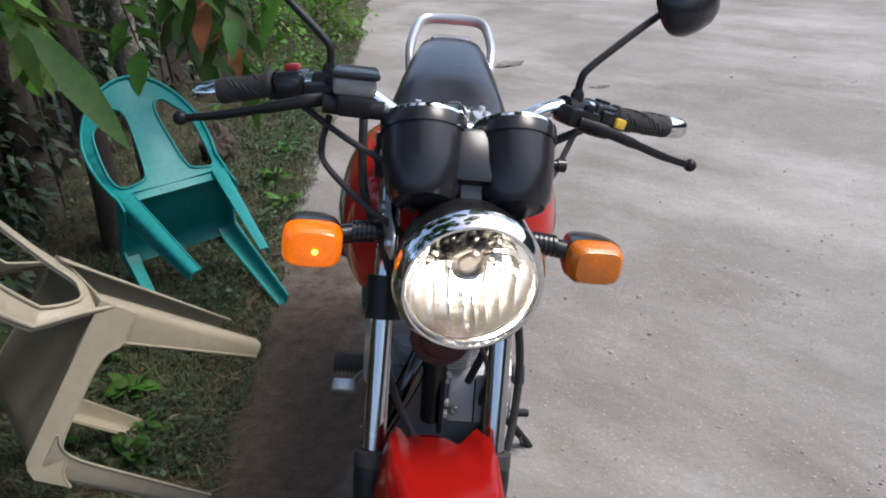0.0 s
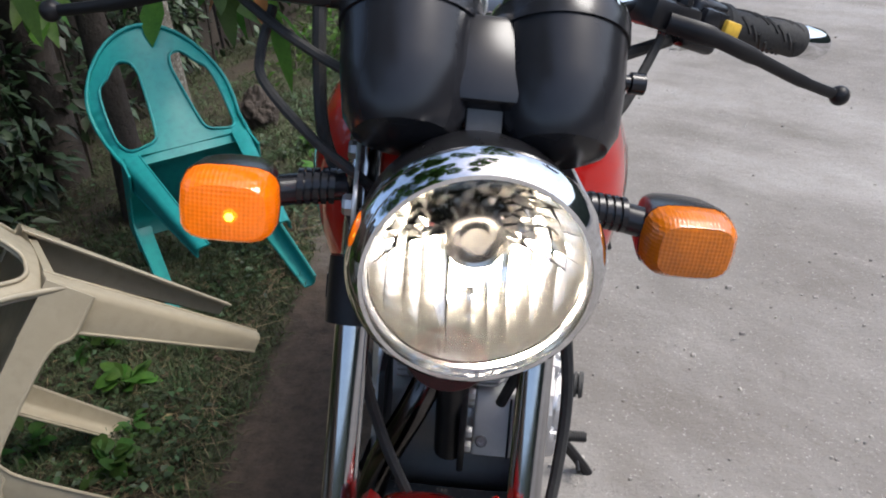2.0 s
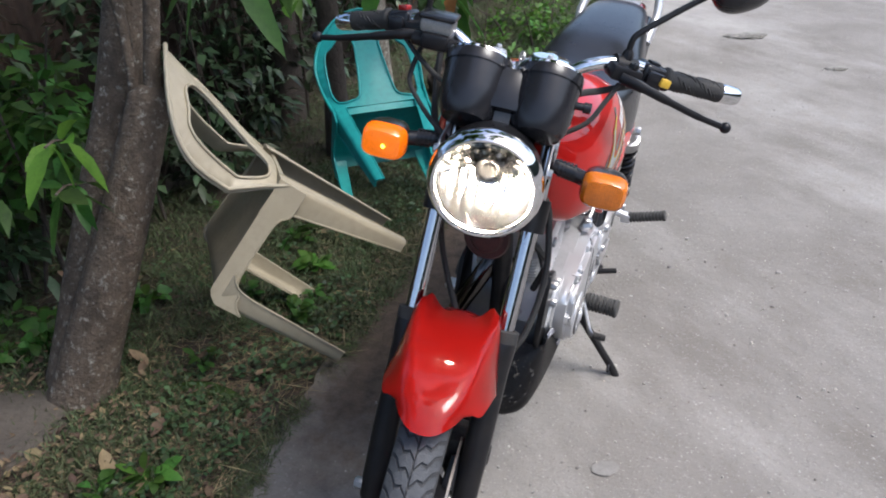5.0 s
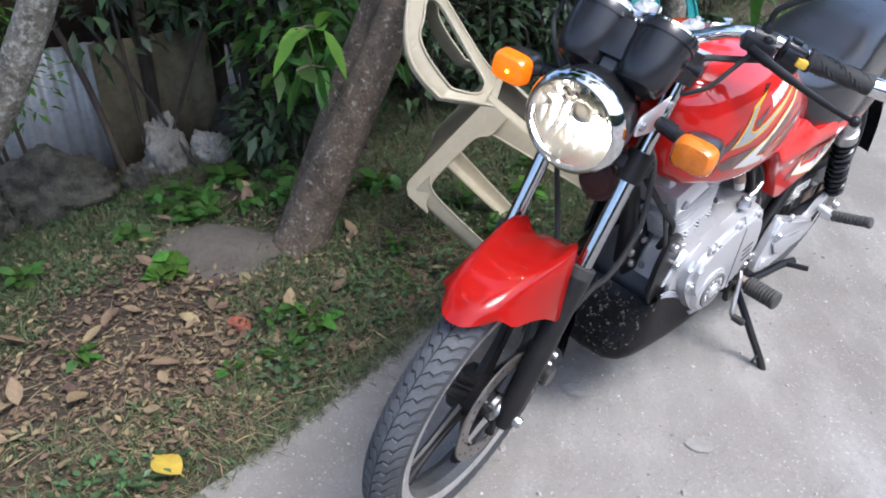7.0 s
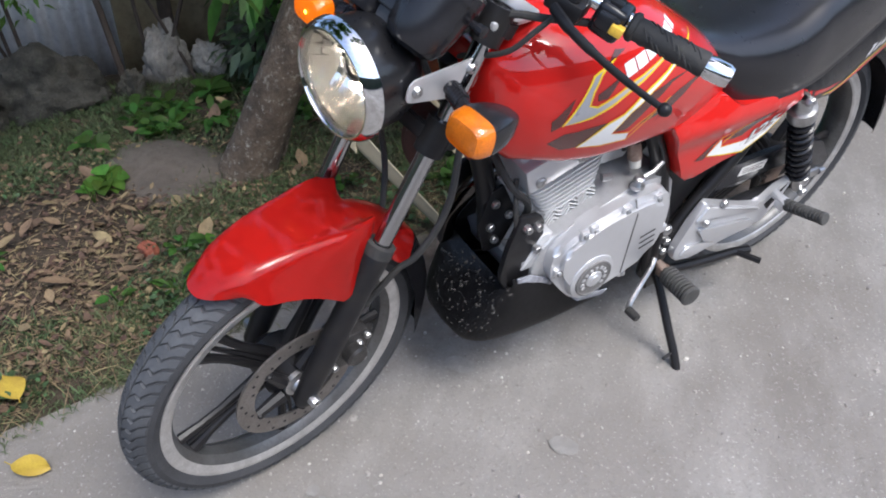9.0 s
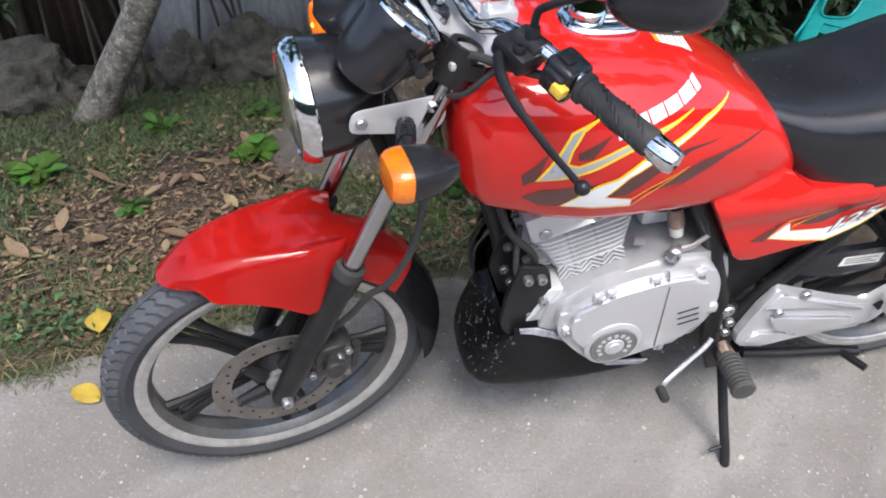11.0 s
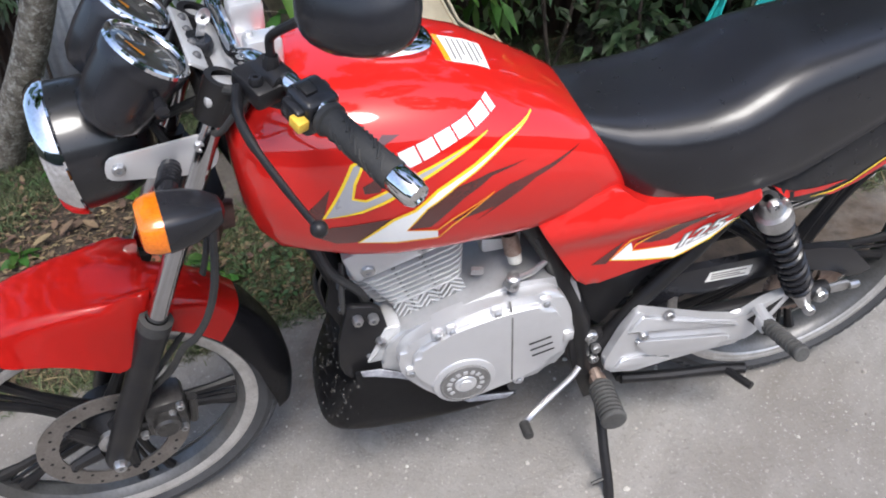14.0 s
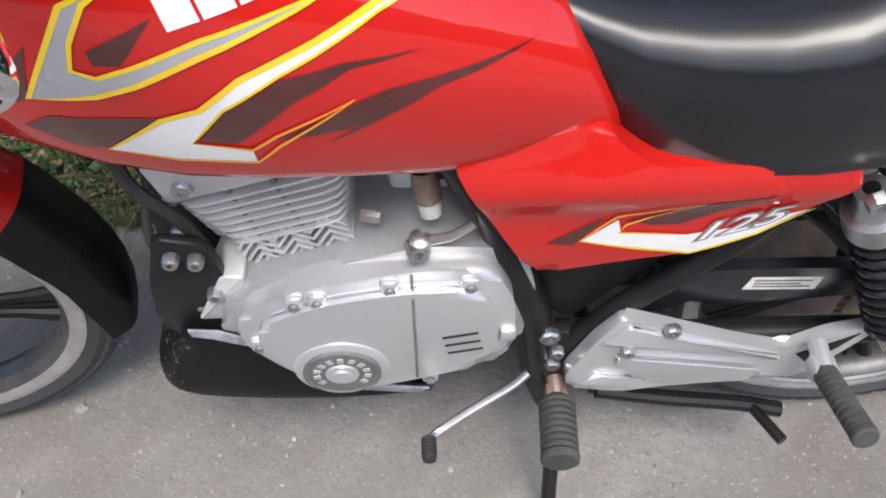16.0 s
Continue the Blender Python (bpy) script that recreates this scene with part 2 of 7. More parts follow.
def loft(bm, rings, closed=True, caps=True):
    rows = [[bm.verts.new(v) for v in r] for r in rings]
    n = len(rows[0])
    for a, b in zip(rows, rows[1:]):
        for i in range(n if closed else n - 1):
            j = (i + 1) % n
            try:
                bm.faces.new((a[i], a[j], b[j], b[i]))
            except ValueError:
                pass
    if caps and closed:
        bm.faces.new(rows[0])
        bm.faces.new(list(reversed(rows[-1])))
    return rows


def tube(bm, pts, r, seg=10, caps=True, squash=(1, 1)):
    """A round bar along pts; r a number or one radius a point."""
    pts = [Vector(p) for p in pts]
    rs = r if isinstance(r, (list, tuple)) else [r] * len(pts)
    rings, up = [], None
    for i, p in enumerate(pts):
        d = (pts[min(i + 1, len(pts) - 1)] - pts[max(i - 1, 0)]).normalized()
        if up is None:
            up = d.orthogonal().normalized() if abs(d.z) > 0.9 else Vector((0, 0, 1))
        s = d.cross(up).normalized()
        up = s.cross(d).normalized()
        rings.append([p + (s * math.cos(a) * squash[0] + up * math.sin(a) * squash[1]) * rs[i] for a in [2 * math.pi * k / seg for k in range(seg)]])
    loft(bm, rings, True, caps)
    return bm


def bent(bm, pts, r, seg=10, steps=5, **k):
    return tube(bm, spline(pts, steps), r, seg, **k)


def lathe(bm, profile, origin, axis, seg=24):
    """Turn (distance along axis, radius) pairs about axis through origin."""
    axis = Vector(axis).normalized()
    s = axis.orthogonal().normalized()
    u = axis.cross(s)
    o = Vector(origin)
    rings = [[o + axis * d + (s * math.cos(a) + u * math.sin(a)) * max(r, 1e-5) for a in [2 * math.pi * k / seg for k in range(seg)]] for d, r in profile]
    loft(bm, rings, True, False)
    bmesh.ops.remove_doubles(bm, verts=bm.verts, dist=2e-5)
    return bm


def box(bm, lo, hi, bevel=0.0, m=None, seg=2):
    lo, hi = Vector(lo), Vector(hi)
    made = bmesh.ops.create_cube(bm, size=1, matrix=(m or Matrix()) @ Matrix.Translation((lo + hi) / 2) @ Matrix.Diagonal((*(hi - lo), 1)))
    if bevel:
        es = {e for v in made["verts"] for e in v.link_edges}
        bmesh.ops.bevel(bm, geom=list(es), offset=bevel, segments=seg, affect="EDGES", profile=0.5)
    return bm


def rounded(outline, r=0.01, n=3):
    """Round the corners of a closed (a, b) outline."""
    p = [Vector((x[0], x[1], 0)) for x in outline]
    out = []
    for i, c in enumerate(p):
        a, b = p[i - 1] - c, p[(i + 1) % len(p)] - c
        k = min(r, a.length * 0.45, b.length * 0.45)
        s, e = c + a.normalized() * k, c + b.normalized() * k
        for j in range(n + 1):
            u = j / n
            q = s * (1 - u) ** 2 + c * 2 * u * (1 - u) + e * u * u
            out.append((q.x, q.y))
    return out


def slab(bm, outline, x0, x1, bevel=0.004, r=0.0, seg=2):
    """A plate of the (y, z) outline between x0 and x1."""
    pts = rounded(outline, r) if r else outline
    lo, hi = [bm.verts.new((x0, y, z)) for y, z in pts], [bm.verts.new((x1, y, z)) for y, z in pts]
    n = len(pts)
    f = [bm.faces.new(lo), bm.faces.new(list(reversed(hi)))] + [bm.faces.new((lo[i], lo[(i + 1) % n], hi[(i + 1) % n], hi[i])) for i in range(n)]
    if bevel:
        es = list({e for g in f[:2] for e in g.edges})
        bmesh.ops.bevel(bm, geom=es, offset=bevel, segments=seg, affect="EDGES", profile=0.5)
    return bm


def bolt(bm, p, axis, r=0.006, h=0.006):
    lathe(bm, [(0, 0), (0, r), (h * 0.7, r), (h, r * 0.8), (h, r * 0.4), (h * 0.6, r * 0.35), (h * 0.6, 0)], p, axis, 6 if r < 0.005 else 8)
    return bm


def pieces(name, bm, material, parent, label="", matrix=None, make=None):
    """Each loose piece of bm as a part of its own."""
    bm.verts.ensure_lookup_table()
    left, groups = set(bm.verts), []
    while left:
        todo, seen = [left.pop()], []
        while todo:
            v = todo.pop()
            seen.append(v)
            for e in v.link_edges:
                w = e.other_vert(v)
                if w in left:
                    left.discard(w)
                    todo.append(w)
        groups.append(seen)
    out = []
    for g in groups:
        one = bmesh.new()
        made = {v: one.verts.new(v.co) for v in g}
        for f in {f for v in g for f in v.link_faces}:
            one.faces.new([made[v] for v in f.verts])
        out.append(make(name, one, material, label, parent) if make else part(name, one, material, parent, label, True, matrix))
    bm.free()
    return out


def thing(name, label, category, group="", matrix=None, kind=""):
    ob = new(name)
    ob.empty_display_size = 0.1
    if matrix is not None:
        ob.matrix_basis = matrix
    return tagged(ob, label, category, group, kind)


def B():
    return bmesh.new()


# ---- the motorcycle: x to its left, y to its rear, z up; it leans on its side stand, bars turned left ----
YAW, LEAN, RAKE = 10.1, 10.0, 24.0
BIKE = Matrix.Translation((0.1453, 0.6073, 0.0023)) @ pose(0, 0, 0, 0, 0, YAW) @ pose(0, 0, 0, 0, LEAN, 0)
FRONT = Matrix.Translation((.200, .630, .291)) @ pose(0, 0, 0, 0, 0, 19.0) @ pose(0, 0, 0, 0, 13.8, 0) @ pose(0, 0, 0, -2.0, 0, 0) @ Matrix.Translation((-.006, 0, -.285))
TURNED = BIKE.inverted() @ FRONT
BARS = TURNED @ Matrix.Translation((-.001, -.035, 0))
RAKE_AXIS = Vector((0, math.sin(radians(21.5)), math.cos(radians(21.5))))
bike = thing("motorcycle", "red motorcycle with black seat parked on its side stand", "motorcycle", matrix=BIKE)


def front(name, bm, material, label="", parent=None, smooth=True, angle=35):
    """A part that turns with the bars."""
    if parent is not None:
        return part(name, bm, material, parent, label, smooth, None, angle)
    return part(name, bm, material, bike, label, smooth, TURNED if low else BARS, angle)


low = True


def fork_y(z, off=0.005):
    return (z - 0.285) * math.tan(radians(21.5)) if low else off + (z - 0.285) * math.tan(radians(RAKE))


# wheels
def wheel(name, yc, zc, R, half, make, disc_side):
    rim = B()
    c = (0, yc, zc)
    ri = R - 0.052
    prof = [(-half * .76, ri + .004), (-half * .76, ri - .010), (-half * .66, ri - .016), (-half * .3, ri - .026), (half * .3, ri - .026), (half * .66, ri - .016), (half * .76, ri - .010), (half * .76, ri + .004), (half * .5, ri + .002), (0, ri - .006), (-half * .5, ri + .002), (-half * .76, ri + .004)]
    lathe(rim, prof, c, (1, 0, 0), 72)
    w = make(name, rim, RIM_GREY, "cast wheel with grey rim and machined edge")
    for s in (-1, 1):
        lip = B()
        lathe(lip, [(s * half * .74, ri + .006), (s * half * .82, ri + .006), (s * half * .83, ri + .001), (s * half * .81, ri - .004), (s * half * .79, ri - .005), (s * half * .78, ri - .013), (s * half * .72, ri - .016), (s * half * .70, ri + .006)], c, (1, 0, 0), 72)
        make("rim_lip", lip, RIM_SILVER, "machined silver rim lip", w)
    t = B()
    tp = [(-half * .78, ri + .006)]
    for k in range(-6, 7):
        a = k / 6 * 1.35
        tp.append((math.sin(a) * half * 1.02, R - half * .9 * (1 - math.cos(a)) - (0.004 if abs(k) == 6 else 0)))
    tp.append((half * .78, ri + .006))
    lathe(t, tp, c, (1, 0, 0), 96)
    make("tyre", t, TYRE_DARK, "worn black rubber tyre", w)
    # tread: slanted raised blocks, each side
    tb = B()
    n = 74
    for i in range(n):
        for s in (-1, 1):
            a0 = 2 * math.pi * (i + (0.5 if s > 0 else 0)) / n
            rows = []
            for j in range(5):
                u = j / 4
                ang = a0 + u * 0.10 + 0.020 * math.sin(u * 9)
                lat = s * half * (0.035 + 0.905 * u)
                th = math.asin(min(1, abs(lat) / (half * 1.02)))
                r = R - half * .9 * (1 - math.cos(th))
                wd = 0.0385 - 0.006 * u + 0.002 * math.sin(u * 9)
                rows.append([(lat, r, ang - wd), (lat, r + .004, ang - wd + .005), (lat, r + .004, ang + wd - .005), (lat, r, ang + wd)])
            vs = [[tb.verts.new((x, yc + math.sin(g) * r, zc + math.cos(g) * r)) for x, r, g in row] for row in rows]
            for p, q in zip(vs, vs[1:]):
                for k in range(3):
                    tb.faces.new((p[k], p[k + 1], q[k + 1], q[k]))
            tb.faces.new(vs[0])
            tb.faces.new(list(reversed(vs[-1])))
    tr = make("tread", tb, TYRE, "slanted tread blocks", w)
    tr["kind"] = "stuff"
    for i in range(5):
        sp = B()
        a = 2 * math.pi * i / 5 + 0.45
        for s in (-1, 1):
            pts = []
            for u in (0, .25, .5, .75, 1):
                r = 0.045 + (ri - .028 - 0.045) * u
                off = s * (0.016 + 0.014 * max(0, u - .6) * 2.5) / max(r, .05) * .9
                pts.append((0, yc + math.sin(a + off) * r, zc + math.cos(a + off) * r))
            tube(sp, pts, [.011, .0085, .0072, .0072, .010], 8, squash=(1, 1.2))
        web = [(0, yc + math.sin(a) * r, zc + math.cos(a) * r) for r in (.04, .10, ri - .03)]
        tube(sp, web, [.012, .005, .004], 6)
        make("spoke", sp, BLACK_METAL, "black cast spoke", w)
    hb = B()
    lathe(hb, [(-.055, 0), (-.055, .02), (-.045, .032), (-.03, .05), (.03, .05), (.045, .034), (.055, .022), (.055, 0)], c, (1, 0, 0), 24)
    make("hub", hb, BLACK_METAL, "", w)
    return w


wheel("front_wheel", 0.0, 0.285, 0.294, 0.038, lambda n, bm, m, l="", par=None: front(n, bm, m, l, par), 1)
wheel("rear_wheel", 1.30, 0.322, 0.313, 0.046, lambda n, bm, m, l="", par=None: part(n, bm, m, par or bike, l), 0)

# front brake disc with drilled holes, carrier and caliper
d = B()
for r0, r1, x0, x1 in ((.088, .122, .050, .054),):
    lathe(d, [(x0, r0), (x0, r1), (x1, r1), (x1, r0), (x0, r0)], (0, 0, .285), (1, 0, 0), 48)
disc = front("brake_disc", d, DISC, "drilled steel brake disc with rusty tint")
h = B()
for i in range(30):
    a = 2 * math.pi * i / 30
    r = .096 + (i % 3) * .009
    lathe(h, [(0, 0), (0, .0032), (.0006, .003), (.0006, 0)], (.0541, math.sin(a) * r, .285 + math.cos(a) * r), (1, 0, 0), 6)
pieces("drill_hole", h, BLACK_METAL, disc)
cr = B()
for i in range(5):
    a = 2 * math.pi * i / 5 + .2
    tube(cr, [(.048, math.sin(a) * .035, .285 + math.cos(a) * .035), (.05, math.sin(a + .25) * .09, .285 + math.cos(a + .25) * .09)], [.014, .009], 8)
    bolt(cr, (.054, math.sin(a + .25) * .086, .285 + math.cos(a + .25) * .086), (1, 0, 0), .006)
front("disc_carrier", cr, BLACK_METAL, "", disc)
cap = B()
lathe(cap, [(.04, 0), (.04, .03), (.058, .028), (.062, .018), (.07, .016), (.07, 0)], (0, 0, .285), (1, 0, 0), 20)
front("hub_cap", cap, STEEL, "bright steel hub spacer")
ca = B()
box(ca, (.028, .055, .30), (.085, .125, .385), .012)
lathe(ca, [(0, 0), (0, .022), (.02, .022), (.024, .018), (.024, 0)], (.082, .088, .345), (1, 0, 0), 16)
box(ca, (.06, .03, .31), (.08, .07, .345), .006)
box(ca, (.06, .03, .365), (.08, .07, .395), .006)
for y, z in ((.045, .40), (.13, .33)):
    tube(ca, [(.066, y, z - .03), (.066, y + .006, z + .03)], .0085, 10)
cal = front("brake_caliper", ca, GREASY, "greasy black brake caliper")
cb = B()
for y, z in ((.05, .325), (.05, .38), (.112, .315), (.115, .375), (.10, .36)):
    bolt(cb, (.084, y, z), (1, 0, 0), .0075, .01)
pieces("caliper_bolt", cb, STEEL, cal)

# fork
for s in (1, -1):
    x = s * .080
    st = B()
    tube(st, [(x, fork_y(z), z) for z in (.55, .70, .96)], .0150, 20)
    front("fork_tube", st, FORK_CHROME, "bright chrome fork tube")
    lg = B()
    dirn = RAKE_AXIS
    base = Vector((x, fork_y(.285), .285))
    lathe(lg, [(-.026, 0), (-.026, .014), (-.015, .019), (.03, .021), (.10, .0225), (.26, .0225), (.29, .0245), (.31, .0245), (.315, .022), (.322, .021), (.322, .0155)], base, dirn, 22)
    leg = front("fork_leg", lg, BLACK_METAL, "black painted fork lower leg")
    sl = B()
    lathe(sl, [(.306, .0248), (.325, .0248), (.327, .0165)], base, dirn, 22)
    front("dust_seal", sl, RUBBER, "", leg)
    nb = B()
    bolt(nb, base + Vector((s * .018, 0, 0)), (s, 0, 0), .011, .014)
    front("axle_nut", nb, STEEL, "", leg)
yo = [(-.105, 0), (-.07, -.022), (.07, -.022), (.105, 0), (.105, .03), (.05, .062), (-.05, .062), (-.105, .03)]
for zz in (.775, .945):
    yk = B()
    vs = [[yk.verts.new((x, fork_y(zz) + y * .9 - .002 + dz * .4, zz + dz - y * .35)) for x, y in yo] for dz in (-.013, .013)]
    n = len(yo)
    yk.faces.new(vs[0])
    yk.faces.new(list(reversed(vs[1])))
    for i in range(n):
        yk.faces.new((vs[0][i], vs[0][(i + 1) % n], vs[1][(i + 1) % n], vs[1][i]))
    bmesh.ops.bevel(yk, geom=yk.edges[:], offset=.004, segments=2, affect="EDGES")
    yoke = front("fork_yoke", yk, BLACK_METAL, "black fork yoke")
    for s in (1, -1):
        cl_ = B()
        lathe(cl_, [(-.03, .0152), (-.03, .024), (.026, .024), (.026, .0152)], (s * .080, fork_y(zz), zz), RAKE_AXIS, 20)
        front("yoke_clamp", cl_, BLACK_METAL, "", yoke)
tc_ = B()
for s in (1, -1):
    lathe(tc_, [(-.012, .017), (-.012, .0205), (.010, .0205), (.015, .013), (.015, 0)], (s * .080, fork_y(.95), .95), RAKE_AXIS, 18)
    box(tc_, (s * .045 - .016, .303, .950), (s * .045 + .016, .349, .996), .007)
    bolt(tc_, (s * .045, .311, .996), (0, 0, 1), .005)
    bolt(tc_, (s * .045, .341, .996), (0, 0, 1), .005)
box(tc_, (-.1, .240, .940), (.1, .335, .957), .006)
front("handlebar_clamp", tc_, ALLOY, "silver alloy top clamp and risers")
ig = B()
lathe(ig, [(0, .02), (.02, .02), (.026, .016), (.026, .006), (.022, 0)], (0, .250, .955), (0, .35, 1), 18)
igo = front("ignition_lock", ig, BLACK_PLASTIC, "black ignition barrel with key in it")
ky = B()
box(ky, (-.0012, -.006, 0), (.0012, .006, .02), 0, Matrix.Translation((0, .260, .98)) @ pose(0, 0, 0, -20, 0, 30))
lathe(ky, [(-.001, .004), (-.001, .011), (.001, .011), (.001, .004), (-.001, .004)], (0.002, .267, 1.006), (1, .5, 0), 14)
front("key", ky, STEEL, "", igo)

# round disc standing in for the rusty brown bracket behind the headlight
hn = B()
lathe(hn, [(-.030, 0), (-.030, .020), (-.012, .024), (-.006, .040), (.004, .043), (.008, .040), (.008, .030), (.012, .026), (.014, 0)], (0, .272, .690), (0, -1, .12), 28)
part("horn", hn, RUST_BROWN, bike, "small round rusty brown disc standing in for a bracket")

# front mudguard
fm, fb = B(), B()
def guard_ring(deg):
    a = radians(deg)
    def lerp(table):
        d_, v_ = zip(*table)
        spread = max(0.0, min(4.0, (14 - deg) / 3))
        return sum(float(np.interp(deg + spread * k, d_, v_)) for k in (-1, -.5, 0, .5, 1)) / 5
    w = lerp([(-31, .050), (-28, .056), (-24, .064), (-19, .072), (-10, .081), (5, .087), (14, .086), (19, .081), (22, .064), (40, .062), (70, .056), (100, .052)])
    drop = lerp([(-31, .014), (-27, .024), (-20, .040), (-6, .070), (8, .105), (14, .118), (18, .10), (20, .066), (23, .050), (44, .058), (60, .062), (85, .056), (100, .030)])
    crown = lerp([(-31, .322), (-26, .333), (-8, .338), (8, .336), (20, .335), (34, .3365), (47, .334), (60, .324), (100, .312)])
    peak = lerp([(-31, 0), (-6, 0), (4, .004), (12, .018), (17, .034), (19.5, .038), (21, .0), (100, 0)])
    kr = lerp([(-31, .50), (-20, .60), (0, .74), (14, .84), (22, .72), (100, .80)])
    wide = lerp([(-31, .13), (-18, .06), (-8, .038), (14, .030), (22, .14), (100, .14)])
    ring = []
    for k in range(-12, 13):
        x = 1.06 * math.copysign(abs(k / 12) ** .8, k)
        e = abs(x)
        fall = wide * math.log1p(math.exp((e - kr) / wide)) / (1.06 - kr + wide * .3)
        horn = math.exp(-((e - kr) / (.24 if e < kr else .10)) ** 2)
        r = .001 - .004 * (e / 1.06) ** 2 - drop * fall + peak * horn
        # the front edge is rounded in plan
        g = a + radians(9.5) * e ** 2.4 * max(0, min(1, (-17 - deg) / 13)) ** 1.5
        ring.append(Vector((x * w, math.sin(g) * (crown + r), .285 + math.cos(g) * (crown + r))))
    return ring
loft(fm, [guard_ring(g) for g in (-31, -29.5, -27.5, -25, -22.5, -20, -17, -14, -11, -6, -1, 4, 8, 12, 15, 17.5, 19.5, 21, 22.5, 25, 30, 36, 42, 47)], False, False)
loft(fb, [guard_ring(g) for g in (47, 52, 60, 66, 74, 82, 90, 96, 100)], False, False)
for bmm in (fm, fb):
    bmesh.ops.solidify(bmm, geom=bmm.faces[:], thickness=.003)
mg = front("front_mudguard", fm, RED, "glossy red front mudguard", angle=50)
front("mud_flap", fb, BLACK_PLASTIC, "black plastic rear flap of the mudguard", mg)
mb = B()
for s in (1, -1):
    tube(mb, [(s * .066, fork_y(.5), .50), (s * .058, fork_y(.5) + .02, .53)], .012, 8)
pieces("mudguard_stay", mb, BLACK_METAL, mg)

# headlight
low = False
HL = Vector((0, .118, .858))
HX = Vector((0, -1, -.09)).normalized()
sh = B()
lathe(sh, [(-0.1000, 0.0000), (-0.0976, 0.0266), (-0.0864, 0.0531), (-0.0640, 0.0726), (-0.0360, 0.0814), (-0.0080, 0.0834), (0.0110, 0.0838)], HL, HX, 40)
hl = front("headlight", sh, BLACK_PAINT, "round headlight in a black shell, switched on")
rm = B()
lathe(rm, [(0.0060, 0.0838), (0.0066, 0.0880), (0.0090, 0.0896), (0.0150, 0.0890), (0.0260, 0.0850), (0.0320, 0.0796), (0.0320, 0.0766), (0.0270, 0.0743), (0.0200, 0.0735)], HL, HX, 64)
front("chrome_rim", rm, CHROME, "chrome headlight rim", hl)
rf = B()
ux = Vector((1, 0, 0)); uz = HX.cross(ux).normalized()
rnd = random.Random(5)
def bowl(r):
    return .018 - .062 * (1 - (r / .0735) ** 2)
for k in range(19):
    # upper half: a fan of facets
    a0, a1 = math.pi * k / 19, math.pi * (k + 1) / 19
    tl = [rnd.uniform(-.0042, .0042) for _ in range(4)]
    for n_, (r0, r1) in enumerate(zip((.0735, .064, .055, .046, .036, .024), (.064, .055, .046, .036, .024, .012))):
        q = [(r0, a0, tl[0]), (r0, a1, tl[1]), (r1, a1, tl[2]), (r1, a0, tl[3])]
        rf.faces.new([rf.verts.new(HL + HX * (bowl(r) + t_ * (.4 + n_ * .25) * (-1) ** n_) + (ux * math.cos(a) + uz * math.sin(a)) * r) for r, a, t_ in q])
panes = [-.0735, -.060, -.047, -.033, -.012, .006, .018, .031, .046, .060, .0735]
for k, (x0, x1) in enumerate(zip(panes, panes[1:])):
    # lower half: upright panes of uneven width, each hollowed and turned its own way
    turn, hollow = rnd.uniform(-.16, .16), rnd.uniform(.06, .16)
    cols = []
    for j in range(6):
        v_ = j / 5 - .5
        x = x0 + (x1 - x0) * j / 5
        deep = math.sqrt(max(0, .0735 ** 2 - x * x))
        push = (x1 - x0) * (turn * v_ + hollow * (1 - 4 * v_ * v_))
        cols.append([rf.verts.new(HL + HX * (bowl(math.hypot(x, deep * q / 7)) + push * min(1, 3 * (1 - q / 7))) + ux * x - uz * deep * q / 7) for q in range(8)])
    for p_, q_ in zip(cols, cols[1:]):
        for j in range(7):
            rf.faces.new((p_[j], p_[j + 1], q_[j + 1], q_[j]))
front("reflector", rf, REFLECTOR, "faceted bright reflector", hl, False)
bk = B()
lathe(bk, [(-0.0440, 0.0190), (-0.0240, 0.0215), (-0.0048, 0.0215), (-0.0030, 0.0200), (-0.0046, 0.0165), (-0.0140, 0.0160), (-0.0140, 0.0110), (-0.0060, 0.0105), (-0.0060, 0.0000)], HL + uz * .012, HX, 28)
front("bulb_shield", bk, CHROME_DULL, "", hl)
bu = B()
bmesh.ops.create_icosphere(bu, subdivisions=2, radius=.010, matrix=Matrix.Translation(HL + uz * -.018 + HX * -.014))
front("bulb", bu, BULB, "", hl)
ln = B()
lathe(ln, [(0.0280, 0.0752), (0.0330, 0.0620), (0.0370, 0.0398), (0.0390, 0.0177), (0.0395, 0.0000)], HL, HX, 48)
lens = front("lens", ln, CLEAR, "clear glass lens", hl)
lens.visible_shadow = False
for s in (1, -1):
    br = B()
    slab(br, [(.145, .858), (.150, .892), (.275, .900), (.285, .86), (.268, .838), (.235, .842)], s * .084, s * .0875, .001, .014)
    bko = front("headlight_bracket", br, ALLOY, "flat silver headlight bracket")
    bt = B()
    for y, z in ((.163, .874), (.262, .884), (.258, .846)):
        bolt(bt, (s * .0875, y, z), (s, 0, 0), .0085, .007)
    pieces("bracket_bolt", bt, STEEL, bko)

